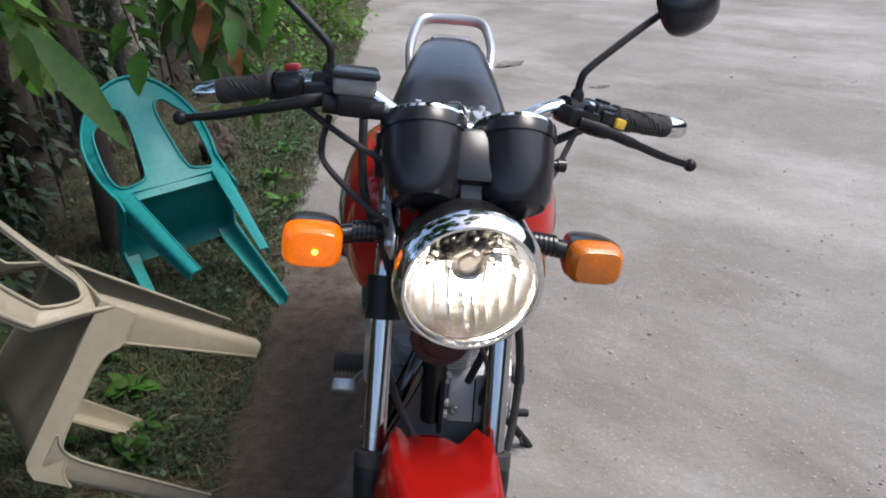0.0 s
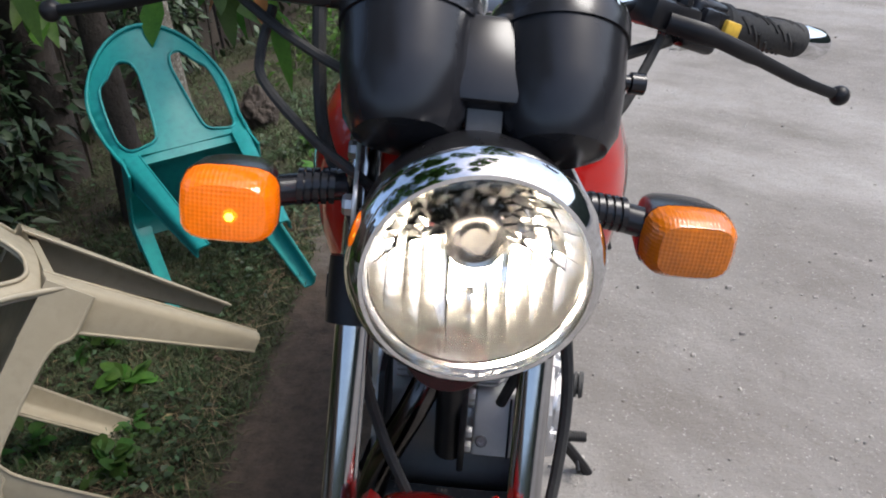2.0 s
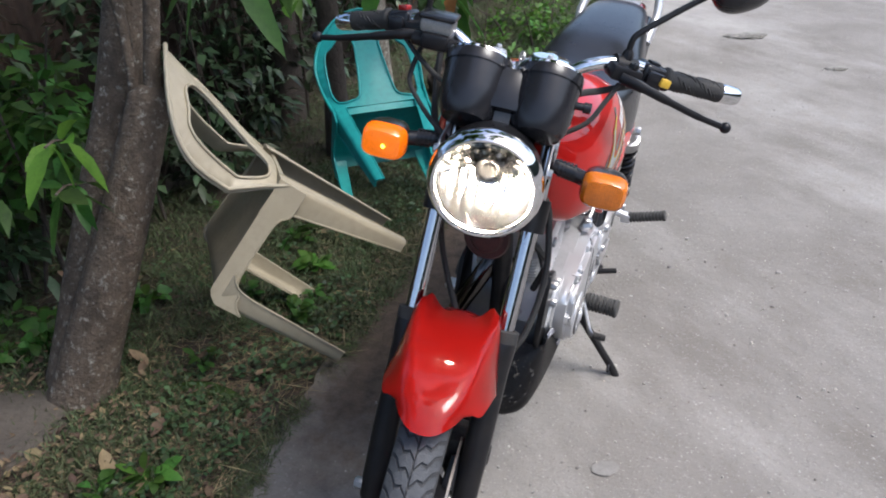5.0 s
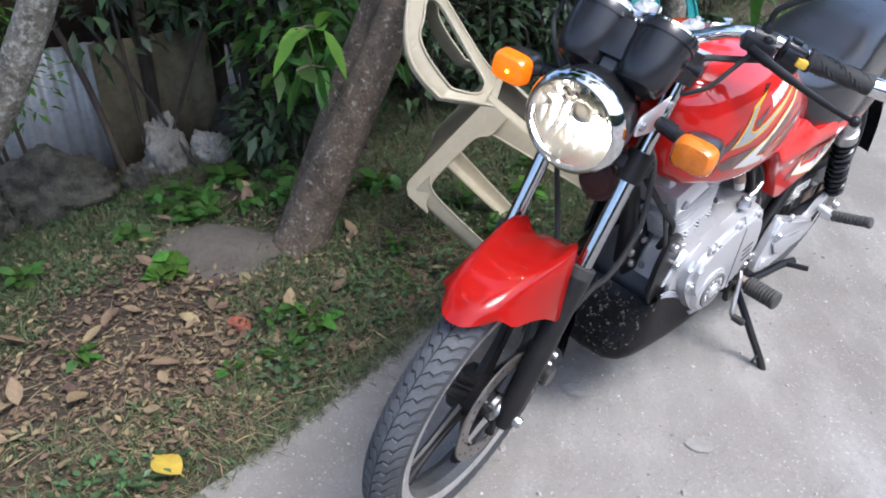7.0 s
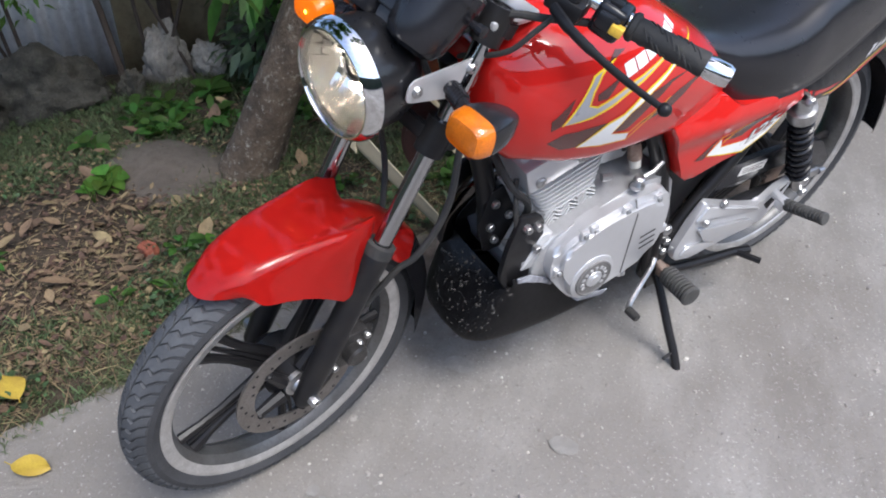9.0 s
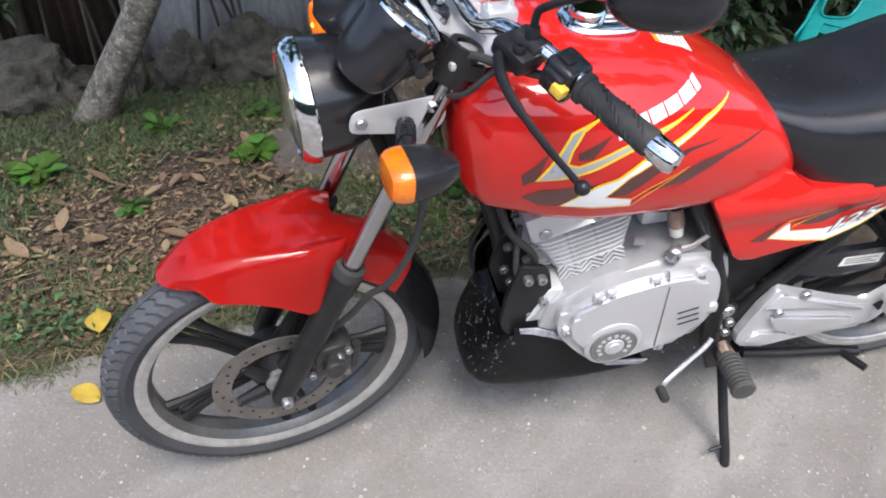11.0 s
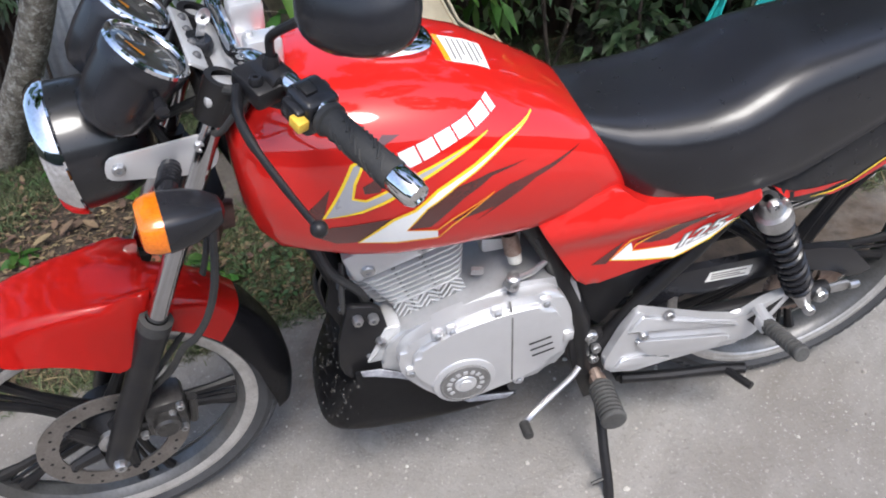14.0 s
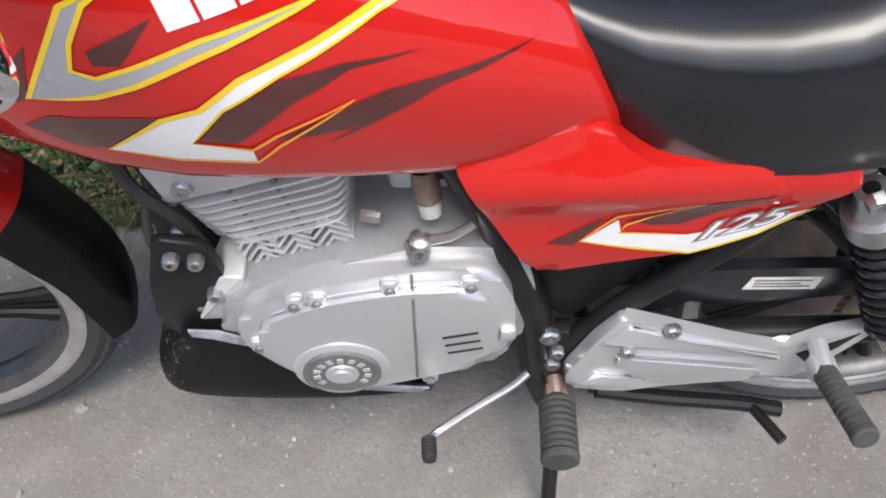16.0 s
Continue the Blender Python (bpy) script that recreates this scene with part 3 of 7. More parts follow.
# indicators
for s, lm in ((1, LENS_AMBER), (-1, LENS_AMBER_LIT)):
    c = Vector((s * .178, .196, .857))
    sm = B()
    tube(sm, [(s * .095, .222, .868), (s * .118, .215, .866)], .0125, 14)
    for k in range(5):
        lathe(sm, [(-.0022, .011), (-.0022, .0145), (.0022, .0145), (.0022, .011)], (s * (.104 + .006 * k), .219 - .002 * k, .867), (1, 0, 0), 14)
    tube(sm, [(s * .118, .215, .866), (s * .15, .205, .863)], .0125, 14)
    ind = front("indicator", sm, BLACK_PLASTIC, "indicator with black housing and amber lens, " + ("unlit" if s > 0 else "lit"))

    def ringat(y, kx, kz, n=20):
        out = []
        for k in range(n):
            a = 2 * math.pi * k / n
            cx, cz = math.cos(a), math.sin(a)
            out.append(c + Vector((math.copysign(abs(cx) ** .55, cx) * kx, y, math.copysign(abs(cz) ** .55, cz) * kz)))
        return out
    hs = B()
    loft(hs, [ringat(*q) for q in ((.070, .006, .006), (.066, .016, .013), (.052, .025, .019), (.030, .033, .025), (.008, .0365, .028), (-.001, .037, .0285))])
    front("housing", hs, BLACK_PLASTIC, "", ind)
    le = B()
    loft(le, [ringat(*q) for q in ((.0, .0365, .028), (-.012, .036, .0275), (-.022, .034, .025), (-.028, .029, .021), (-.030, .018, .012))])
    front("lens", le, lm, "amber plastic lens", ind)
    if s < 0:
        bl = B()
        bmesh.ops.create_icosphere(bl, subdivisions=2, radius=.0055, matrix=Matrix.Translation(c + Vector((.003, -.0258, -.002))))
        front("bulb", bl, BULB_AMBER, "", ind)

# twin gauges
GA = Vector((0, .62, .80)).normalized()
wb = B()
slabm = Matrix.Translation((0, .225, 1.002)) @ GA.to_track_quat("Z", "Y").to_matrix().to_4x4()
box(wb, (-.03, -.032, -.075), (.03, .03, -.006), .008, slabm)
gauge = front("instrument_panel", wb, BLACK_PLASTIC, "black instrument panel with two chrome-ringed dials")
for s in (1, -1):
    c = Vector((s * .0555, .225, 1.002))
    cup = B()
    lathe(cup, [(-.102, 0), (-.101, .022), (-.095, .036), (-.082, .044), (-.05, .0485), (-.012, .0505), (-.012, .0525), (.004, .053), (.006, .052)], c, GA, 36)
    front("gauge_cup", cup, BLACK_PLASTIC, "black round gauge cup", gauge)
    rg = B()
    lathe(rg, [(.004, .053), (.008, .052), (.010, .049), (.008, .0455), (.001, .043), (-.004, .043)], c, GA, 40)
    front("chrome_ring", rg, CHROME, "chrome bezel ring", gauge)
    fc = B()
    lathe(fc, [(-.004, .043), (-.005, .03), (-.005, 0)], c, GA, 30)
    front("dial", fc, DIAL, "", gauge)
    gl = B()
    lathe(gl, [(.004, .0455), (.008, .035), (.010, 0)], c, GA, 30)
    g = front("dial_glass", gl, GAUGE_GLASS, "", gauge)
    g.visible_shadow = False
    nd = B()
    gx = Vector((1, 0, 0)); gy = GA.cross(gx)
    for k in range(11):
        a = radians(-130 + 26 * k)
        p = c + GA * -.0035 + (gx * math.sin(a) + gy * math.cos(a)) * .036
        box(nd, (-.001, -.005, -.0005), (.001, .005, .0005), 0, Matrix.Translation(p) @ GA.to_track_quat("Z", "Y").to_matrix().to_4x4() @ Matrix.Rotation(-a, 4, "Z"))
    front("dial_marks", nd, D_WHITE, "", gauge)
    ne = B()
    tube(ne, [c + GA * -.002, c + GA * -.002 + (gx * -.5 + gy * -.6) * .034], [.0016, .0006], 6)
    front("needle", ne, D_ORANGE, "", gauge)
ws = B()
box(ws, (-.013, -.002, -.03), (.013, .002, .03), .0015, Matrix.Translation((0, .172, .960)) @ pose(0, 0, 0, -24, 0, 0))
front("cluster_badge", ws, DIAL, "grey blank badge plate", gauge)
wl = B()
box(wl, (-.066, -.013, -.003), (.066, .013, .003), .002, Matrix.Translation((0, .280, .979)) @ pose(0, 0, 0, -38, 0, 0))
front("warning_strip", wl, ALLOY, "silver strip with four warning lamps", gauge)
for k in range(4):
    wk = B()
    bmesh.ops.create_uvsphere(wk, u_segments=10, v_segments=6, radius=.0058, matrix=Matrix.Translation((-.045 + .030 * k, .282, .9815)))
    front("warning_lamp", wk, DIAL, "", gauge)
kn = B()
lathe(kn, [(0, .006), (.012, .006), (.013, .0085), (.024, .0085), (.025, .006), (.025, 0)], (.104, .225, .970), (1, 0, 0), 12)
front("trip_knob", kn, BLACK_PLASTIC, "", gauge)

# handlebar
hb = B()
bent(hb, [(-.325, .417, .974), (-.26, .392, .993), (-.175, .352, 1.02), (-.12, .332, 1.014), (-.06, .326, .982), (0, .326, .98), (.06, .326, .982), (.12, .332, 1.014), (.175, .352, 1.02), (.26, .392, 1.003), (.36, .43, .990)], .0112, 14, 6)
front("handlebar", hb, CHROME, "chrome handlebar")
for s in (1, -1):
    gdir = (Vector((s * .36, .43, .990 if s > 0 else .964)) - Vector((s * .25, .388, 1.003 if s > 0 else .999))).normalized()
    gl_ = .112 if s > 0 else .082
    g0 = Vector((s * .235, .381, 1.003))
    gr = B()
    lathe(gr, [(0, .0165), (.004, .020), (.010, .020), (.012, .0165), (.045, .0158), (gl_ - .017, .0165), (gl_ - .004, .0175), (gl_, .0165), (gl_, .011)], g0, gdir, 20)
    grip = front("grip", gr, RUBBER, "ribbed black rubber grip")
    rb = B()
    sx = gdir.orthogonal().normalized(); sy = gdir.cross(sx)
    for k in range(7 if s > 0 else 4):
        for j in range(4):
            a0 = j * math.pi / 2 + k * .4
            pts = [g0 + gdir * (.02 + .012 * k + .012 * u) + (sx * math.cos(a0 + u * .9) + sy * math.sin(a0 + u * .9)) * .0162 for u in (0, .5, 1)]
            tube(rb, pts, .0018, 5)
    front("grip_ribs", rb, RUBBER, "", grip)
    be = B()
    lathe(be, [(gl_ + q, r_) for q, r_ in ((0, .010), (0, .0155), (.006, .0165), (.028, .0160), (.035, .0135), (.036, .008), (.034, .006), (.034, 0))], g0, gdir, 20)
    front("bar_end", be, CHROME, "chrome bar-end weight", grip)
    sw = B()
    m = Matrix.Translation((s * .212, .372, 1.004)) @ pose(0, 0, 0, 0, s * 12, s * 21)
    box(sw, (-.022, -.021, -.026), (.022, .023, .022), .008, m, 3)
    box(sw, (-.016, -.03, -.012), (.016, -.015, .014), .005, m)
    swo = front("switch_housing", sw, BLACK_PLASTIC, "black handlebar switch housing")
    if s > 0:
        ys = B()
        box(ys, (-.008, -.008, -.006), (.010, .006, .008), .002, Matrix.Translation((.236, .352, 1.002)) @ pose(0, 0, 0, 0, 12, 21))
        front("switch_button", ys, YELLOW_PLASTIC, "yellow switch button", swo)
        bs = B()
        for q in ((-.006, .022, .012), (.008, .024, .004), (-.004, .024, -.012)):
            box(bs, (q[0] - .006, q[1] - .002, q[2] - .004), (q[0] + .006, q[1] + .004, q[2] + .004), .0015, m)
        box(bs, (-.012, -.012, .021), (.006, .004, .026), .002, m)
        front("switch_buttons", bs, BLACK_METAL, "", swo)
        bars = B()
        for q in ((-.010, .0232, -.002), (.012, .0232, .014)):
            box(bars, (q[0] - .004, q[1] - .001, q[2] - .001), (q[0] + .004, q[1] + .0005, q[2] + .001), 0, m)
        front("switch_marks", bars, D_WHITE, "", swo)
    else:
        rs = B()
        box(rs, (-.008, -.006, .02), (.01, .01, .030), .002, m)
        front("kill_switch", rs, LENS_RED, "red engine stop switch", swo)
    pv = B()
    m2 = Matrix.Translation((s * .165, .338, 1.012)) @ pose(0, 0, 0, 0, s * 10, s * 20)
    box(pv, (-.028, -.03, -.014), (.026, .012, .012), .006, m2)
    lathe(pv, [(-.018, .012), (-.018, .0185), (.02, .0185), (.02, .012)], (s * .165, .345, 1.016), (s * .8, .35, -.12), 16)
    bolt(pv, m2 @ Vector((.008, -.020, .012)), (0, 0, 1), .008, .008)
    front("lever_perch", pv, BLACK_METAL, "black lever bracket")
    lv = B()
    bent(lv, [(s * .165, .305, 1.008), (s * .20, .296, 1.002), (s * .24, .300, .990), (s * .30, .318, .970), (s * .345, .333, .958)], [.009] * 6 + [.0075] * 5 + [.006] * 5 + [.0052] * 4 + [.005], 10, 5, squash=(.75, 1.0))
    bmesh.ops.create_uvsphere(lv, u_segments=14, v_segments=10, radius=.0095, matrix=Matrix.Translation((s * .351, .335, .957)))
    front("clutch_lever" if s > 0 else "brake_lever", lv, BLACK_METAL, "black lever with ball end")
    # mirror
    ms = B()
    lathe(ms, [(-.02, .007), (-.018, .0095), (-.006, .0095), (0, .007)], (s * .168, .345, 1.045), (0, .1, 1), 8)
    bent(ms, [(s * .168, .345, 1.03), (s * .169, .344, 1.06), (s * .178, .347, 1.075), (s * .215, .36, 1.106), (s * .252, .373, 1.135), (s * .288, .389, 1.160)], .0052, 10, 6)
    mo = front("mirror", ms, BLACK_METAL, "black round-backed mirror on a stalk")
    mc = Vector((s * .312, .396, 1.172))
    nb_ = Vector((s * .50, -.72, .38)).normalized()
    bx = Vector((s * .78, .45, .30)); bx = (bx - nb_ * bx.dot(nb_)).normalized(); by = nb_.cross(bx)
    mh = B()
    rings = []
    for dd, k in ((-.006, .97), (.0, 1.0), (.010, .985), (.022, .90), (.032, .72), (.038, .45), (.040, .12)):
        ring = []
        for q in range(28):
            a = 2 * math.pi * q / 28
            cx, cy = math.cos(a), math.sin(a)
            ring.append(mc + nb_ * dd + bx * math.copysign(abs(cx) ** .8, cx) * .061 * k + by * math.copysign(abs(cy) ** .8, cy) * .045 * k)
        rings.append(ring)
    loft(mh, rings)
    front("mirror_shell", mh, BLACK_PLASTIC, "", mo)
    mgl = B()
    ring = [mc - nb_ * .0065 + bx * math.cos(2 * math.pi * q / 28) * .054 + by * math.sin(2 * math.pi * q / 28) * .039 for q in range(28)]
    mgl.faces.new([mgl.verts.new(v) for v in ring])
    front("mirror_glass", mgl, MIRROR, "", mo)
# brake master cylinder
mcyl = B()
box(mcyl, (-.160, .262, .995), (-.115, .335, 1.022), .006)
tube(mcyl, [(-.10, .275, 1.005), (-.175, .285, 1.005)], .012, 12)
mco = front("brake_master_cylinder", mcyl, BLACK_METAL, "brake fluid reservoir with milky window")
rv = B()
box(rv, (-.166, .268, 1.020), (-.112, .314, 1.043), .006)
front("reservoir", rv, RESERVOIR, "milky plastic reservoir", mco)
rl = B()
box(rl, (-.169, .265, 1.042), (-.109, .317, 1.051), .004)
front("reservoir_lid", rl, BLACK_PLASTIC, "", mco)
# cables and hoses
for nm, pts, r in (
    ("brake_hose", [(-.125, .268, .995), (-.122, .262, .95), (-.115, .25, .90), (-.095, .23, .86), (-.075, .23, .80), (-.07, .25, .70), (-.04, .255, .60), (.02, .20, .50), (.055, .12, .42)], .0055),
    ("brake_light_cable", [(-.165, .31, .985), (-.172, .295, .95), (-.165, .27, .93), (-.12, .225, .90), (-.08, .20, .88), (-.05, .21, .85)], .0042),
    ("clutch_cable", [(.165, .315, .995), (.15, .30, .965), (.13, .285, .93), (.09, .28, .90), (.03, .30, .86), (-.02, .35, .80), (-.03, .40, .70)], .0042),
    ("throttle_cable", [(-.205, .345, .99), (-.15, .275, .97), (-.09, .235, .95), (-.03, .30, .92), (.0, .36, .86)], .0042),
    ("wiring_loom", [(.19, .365, .985), (.14, .325, .975), (.10, .30, .965), (.06, .27, .93), (.04, .22, .90)], .006),
    ("speedometer_cable", [(.02, .20, .92), (.05, .235, .84), (.097, .255, .79), (.115, .250, .73), (.125, .240, .67), (.124, .222, .61), (.115, .198, .56), (.100, .180, .53), (.082, .150, .46), (.070, .110, .41), (.055, .080, .34)], .0058),
):
    cb = B()
    bent(cb, pts, r, 8, 6)
    front(nm, cb, RUBBER, "black rubber-covered cable")

# ---- body, engine and rear of the motorcycle ----
def section(w, top, bot, s, k, table, n=4):
    """A symmetric ring: (fraction of width, fraction of height) pairs down the left side, sheared back by k a metre of drop."""
    side = spline([(a, b, 0) for a, b in table], n)
    pts = [(p.x * w, bot + p.y * (top - bot)) for p in side]
    pts = pts + [(-x, z) for x, z in reversed(pts[1:-1])]
    return [Vector((x, s + k * (.75 - z), z)) for x, z in pts]


TANK_SIDE = [(0, 1), (.3, .992), (.58, .955), (.80, .865), (.94, .71), (1.0, .52), (.985, .34), (.93, .17), (.84, .05), (.6, .005), (0, 0)]
tk = B()
loft(tk, [section(w, top, bot, s, k, TANK_SIDE) for s, w, top, bot, k in (
    (.318, .040, .850, .775, 0), (.324, .085, .875, .745, 0), (.338, .120, .896, .720, 0), (.362, .142, .913, .700, 0), (.40, .156, .924, .692, 0),
    (.45, .165, .928, .676, 0), (.51, .169, .926, .663, .02), (.57, .168, .920, .657, .06), (.63, .163, .910, .652, .12), (.69, .154, .894, .646, .22),
    (.745, .142, .868, .648, .33), (.795, .127, .838, .650, .44), (.828, .116, .810, .652, .5), (.838, .108, .795, .66, .52))])
tank = part("fuel_tank", tk, RED, bike, "glossy red fuel tank with angular stripes", angle=60)
cpb = B()
cc = Matrix.Translation((0, .547, .921)) @ pose(0, 0, 0, -4, 0, 0)
def oval(bm, m, prof, n=36, e=.75):
    rings = []
    for z, kx, ky, sh_ in prof:
        ring = []
        for q in range(n):
            a = 2 * math.pi * q / n
            cx, cy = math.cos(a), math.sin(a)
            ring.append(m @ Vector((math.copysign(abs(cx) ** e, cx) * kx, math.copysign(abs(cy) ** e, cy) * ky + sh_, z)))
        rings.append(ring)
    loft(bm, rings)
oval(cpb, cc, [(-.012, .045, .060, 0), (.004, .045, .060, 0), (.008, .042, .057, 0), (.010, .038, .052, 0), (.010, .02, .03, 0)])
fcap = part("filler_cap", cpb, CHROME, bike, "chrome hinged fuel filler cap")
cpl = B()
oval(cpl, cc, [(.008, .027, .027, -.020), (.020, .026, .026, -.020), (.023, .023, .023, -.020), (.023, .01, .01, -.020)], 28, 1)
box(cpl, (-.012, -.01, .008), (.012, .042, .020), .005, cc)
part("cap_lid", cpl, CHROME, fcap)

# seat
SEAT_SIDE = [(0, 1), (.4, .99), (.72, .93), (.91, .78), (.985, .55), (1, .3), (.98, .08), (.9, 0), (0, 0)]
se = B()
rows_ = [(.826, .098, .806, .668, .50), (.848, .112, .797, .660, .48), (.88, .124, .790, .652, .42), (.93, .134, .788, .648, .30), (.985, .140, .791, .648, .16), (1.035, .142, .801, .650, .06),
         (1.075, .139, .819, .650, 0), (1.108, .134, .833, .648, 0), (1.15, .128, .842, .652, 0), (1.22, .120, .850, .680, 0), (1.30, .108, .856, .710, 0), (1.38, .096, .860, .742, 0), (1.44, .084, .859, .770, 0), (1.475, .066, .854, .795, 0), (1.485, .048, .842, .81, 0)]
loft(se, [section(w, t_, b_, s, k, SEAT_SIDE) for s, w, t_, b_, k in rows_])
part("seat", se, VINYL, bike, "black vinyl dual seat with a step", angle=60)

# tail panels and grab rail
def taper(bm):
    for v in bm.verts:
        v.co.x *= 1 - max(0, v.co.y - 1.15) * .62


TAIL = [(1.112, .626), (1.135, .640), (1.18, .668), (1.22, .692), (1.29, .720), (1.38, .752), (1.46, .782), (1.56, .808), (1.58, .778), (1.50, .708), (1.42, .660), (1.34, .620), (1.29, .594), (1.24, .580), (1.18, .588), (1.14, .602)]
tails = {}
for s in (1, -1):
    tp = B()
    slab(tp, rounded(TAIL, .012, 3), s * .085, s * .124, .014, 0, 4)
    bmesh.ops.triangulate(tp, faces=[f for f in tp.faces if len(f.verts) > 4])
    for _ in range(3):
        es = [e for e in tp.edges if e.calc_length() > .03 and all(abs(v.co.x) > .12 for v in e.verts)]
        bmesh.ops.subdivide_edges(tp, edges=es, cuts=1)
        bmesh.ops.triangulate(tp, faces=[f for f in tp.faces if len(f.verts) > 4])
    for v in tp.verts:
        # the upper half leans in towards the seat
        mid = .615 + (v.co.y - 1.15) * .40
        if abs(v.co.x) > .10:
            v.co.x -= s * (.55 * max(0, v.co.z - mid) + .10 * max(0, mid - v.co.z))
    taper(tp)
    tails[s] = part("tail_panel", tp, BLACK_PAINT, bike, "gloss black tail panel with red edge and pale script bars", angle=50)
gr_ = B()
side = [(.098, 1.37, .775), (.103, 1.40, .806), (.105, 1.44, .832), (.096, 1.52, .860), (.082, 1.57, .874), (.046, 1.59, .879)]
bent(gr_, side + [(-x, y, z) for x, y, z in reversed(side)], .012, 12, 5, squash=(1, 1.25))
box(gr_, (-.048, 1.465, .838), (.048, 1.52, .852), .004)
part("grab_rail", gr_, ALLOY, bike, "silver grab rail behind the seat")
tl = B()
box(tl, (-.06, 1.50, .765), (.06, 1.60, .835), .02, None, 3)
part("tail_light", tl, LENS_RED, bike, "red tail light")
rf_ = B()
def rear_ring(deg):
    a = radians(deg)
    return [Vector((x * .07, 1.30 + math.sin(a) * (.345 + r), .322 + math.cos(a) * (.345 + r))) for x, r in ((-1, -.03), (-.9, -.008), (-.5, .0), (0, .003), (.5, 0), (.9, -.008), (1, -.03))]
loft(rf_, [rear_ring(g) for g in range(-40, 90, 8)], False, False)
bmesh.ops.solidify(rf_, geom=rf_.faces[:], thickness=.003)
part("rear_mudguard", rf_, BLACK_PLASTIC, bike, "black rear mudguard")

# side covers
COVER = [(.722, .668), (.775, .685), (.850, .700), (.872, .680), (.900, .664), (1.00, .660), (1.075, .658), (1.088, .645), (1.082, .625), (1.03, .572), (.97, .540), (.90, .528), (.822, .510), (.80, .520), (.765, .585)]
covers = {}
for s in (1, -1):
    sc = B()
    slab(sc, rounded(COVER, .012, 3), s * .095, s * .134, .0035, 0, 2)
    bmesh.ops.triangulate(sc, faces=[f for f in sc.faces if len(f.verts) > 4])
    for _ in range(4):
        es = [e for e in sc.edges if e.calc_length() > .022 and all(abs(v.co.x) > .13 for v in e.verts)]
        bmesh.ops.subdivide_edges(sc, edges=es, cuts=1)
        bmesh.ops.triangulate(sc, faces=[f for f in sc.faces if len(f.verts) > 4])
    for v in sc.verts:
        if abs(v.co.x) > .12:
            # a shoulder along the top, hollow below it, swelling to the rear
            v.co.x += s * (.009 * math.exp(-((v.co.z - .635) / .026) ** 2) - .25 * max(0, v.co.z - .652) - .0015 * math.exp(-((v.co.z - .60) / .02) ** 2) - .10 * max(0, .545 - v.co.z))
    for v in sc.verts:
        v.co.x += s * (.008 * math.exp(-((v.co.y - .86) / .06) ** 2 - ((v.co.z - .655) / .03) ** 2) - .05 * max(0, v.co.y - 1.0) * .6)
    covers[s] = part("side_cover", sc, RED, bike, "red side cover with white arrow stripe")

# frame
fr = B()
for s in (1, -1):
    tube(fr, [(s * .085, .70, .68), (s * .092, .765, .56), (s * .095, .825, .39), (s * .09, .845, .25), (s * .075, .86, .19)], [.016, .018, .02, .018, .015], 12)
    tube(fr, [(s * .095, .87, .31), (s * .097, .93, .40), (s * .095, 1.02, .50), (s * .09, 1.10, .60)], .0145, 12)
    tube(fr, [(s * .07, .36, .80), (s * .09, .55, .70), (s * .1, .80, .66), (s * .1, 1.05, .655), (s * .09, 1.25, .70), (s * .07, 1.45, .78)], .014, 12)
    slab(fr, [(.80, .36), (.87, .35), (.885, .26), (.88, .17), (.85, .165), (.825, .24)], s * .088, s * .104, .004)
    slab(fr, [(.82, .40), (.87, .35), (.96, .47), (1.02, .545), (.90, .53), (.82, .512)], s * .07, s * .085, .003)
part("frame", fr, BLACK_METAL, bike, "black tubular steel frame")
dt = B()
bent(dt, [(0, .315, .84), (0, .345, .74), (0, .40, .62), (0, .43, .52), (0, .445, .42)], .019, 14, 4)
part("down_tube", dt, BLACK_METAL, bike, "black frame down tube")
gsb = B()
slab(gsb, [(.355, .79), (.335, .70), (.37, .63), (.40, .63), (.47, .70)], -.012, .012, .003)
part("frame_gusset", gsb, RED_FADED, bike, "faded red-brown steering head gusset")
fb_ = B()
for y, z, r in ((.845, .352, .013), (.858, .315, .010), (.856, .288, .010), (.87, .24, .009)):
    bolt(fb_, (.104, y, z), (1, 0, 0), r, .011)
pieces("frame_bolt", fb_, STEEL, bike, "steel mount bolt")

# engine
en = B()
slab(en, [(.475, .42), (.50, .465), (.56, .485), (.70, .53), (.80, .52), (.82, .45), (.81, .34), (.77, .285), (.60, .255), (.52, .28), (.48, .34)], -.105, .108, .01, .02)
engine = part("engine", en, ALLOY_BODY, bike, "silver single-cylinder engine")
CASE = [(.500, .425), (.508, .455), (.578, .495), (.682, .517), (.765, .516), (.792, .470), (.800, .400), (.775, .336), (.690, .304), (.612, .283), (.575, .300), (.535, .345), (.505, .390)]
cv = B()
slab(cv, CASE, .10, .130, .012, .025, 3)
cover_ = part("crankcase_cover", cv, ALLOY, engine, "silver crankcase cover")
cl = B()
lathe(cl, [(.125, .058), (.1445, .053), (.1470, .048), (.1470, 0)], (0, .606, .357), (1, 0, 0), 40)
part("alternator_bulge", cl, ALLOY, cover_)
rp = B()
cy_, cz_ = .655, .408
slab(rp, [(cy_ + (y - cy_) * .86, cz_ + (z - cz_) * .82) for y, z in CASE], .126, .1425, .010, .03, 4)
part("raised_panel", rp, ALLOY, cover_)
pl = B()
lathe(pl, [(.145, .0435), (.1505, .0435), (.1515, .042), (.1512, .040), (.1502, .039), (.1502, 0)], (0, .606, .357), (1, 0, 0), 40)
badge = part("round_badge", pl, ALLOY_DARK, cover_, "round dark cast badge with worn raised marks")
bo_ = B()
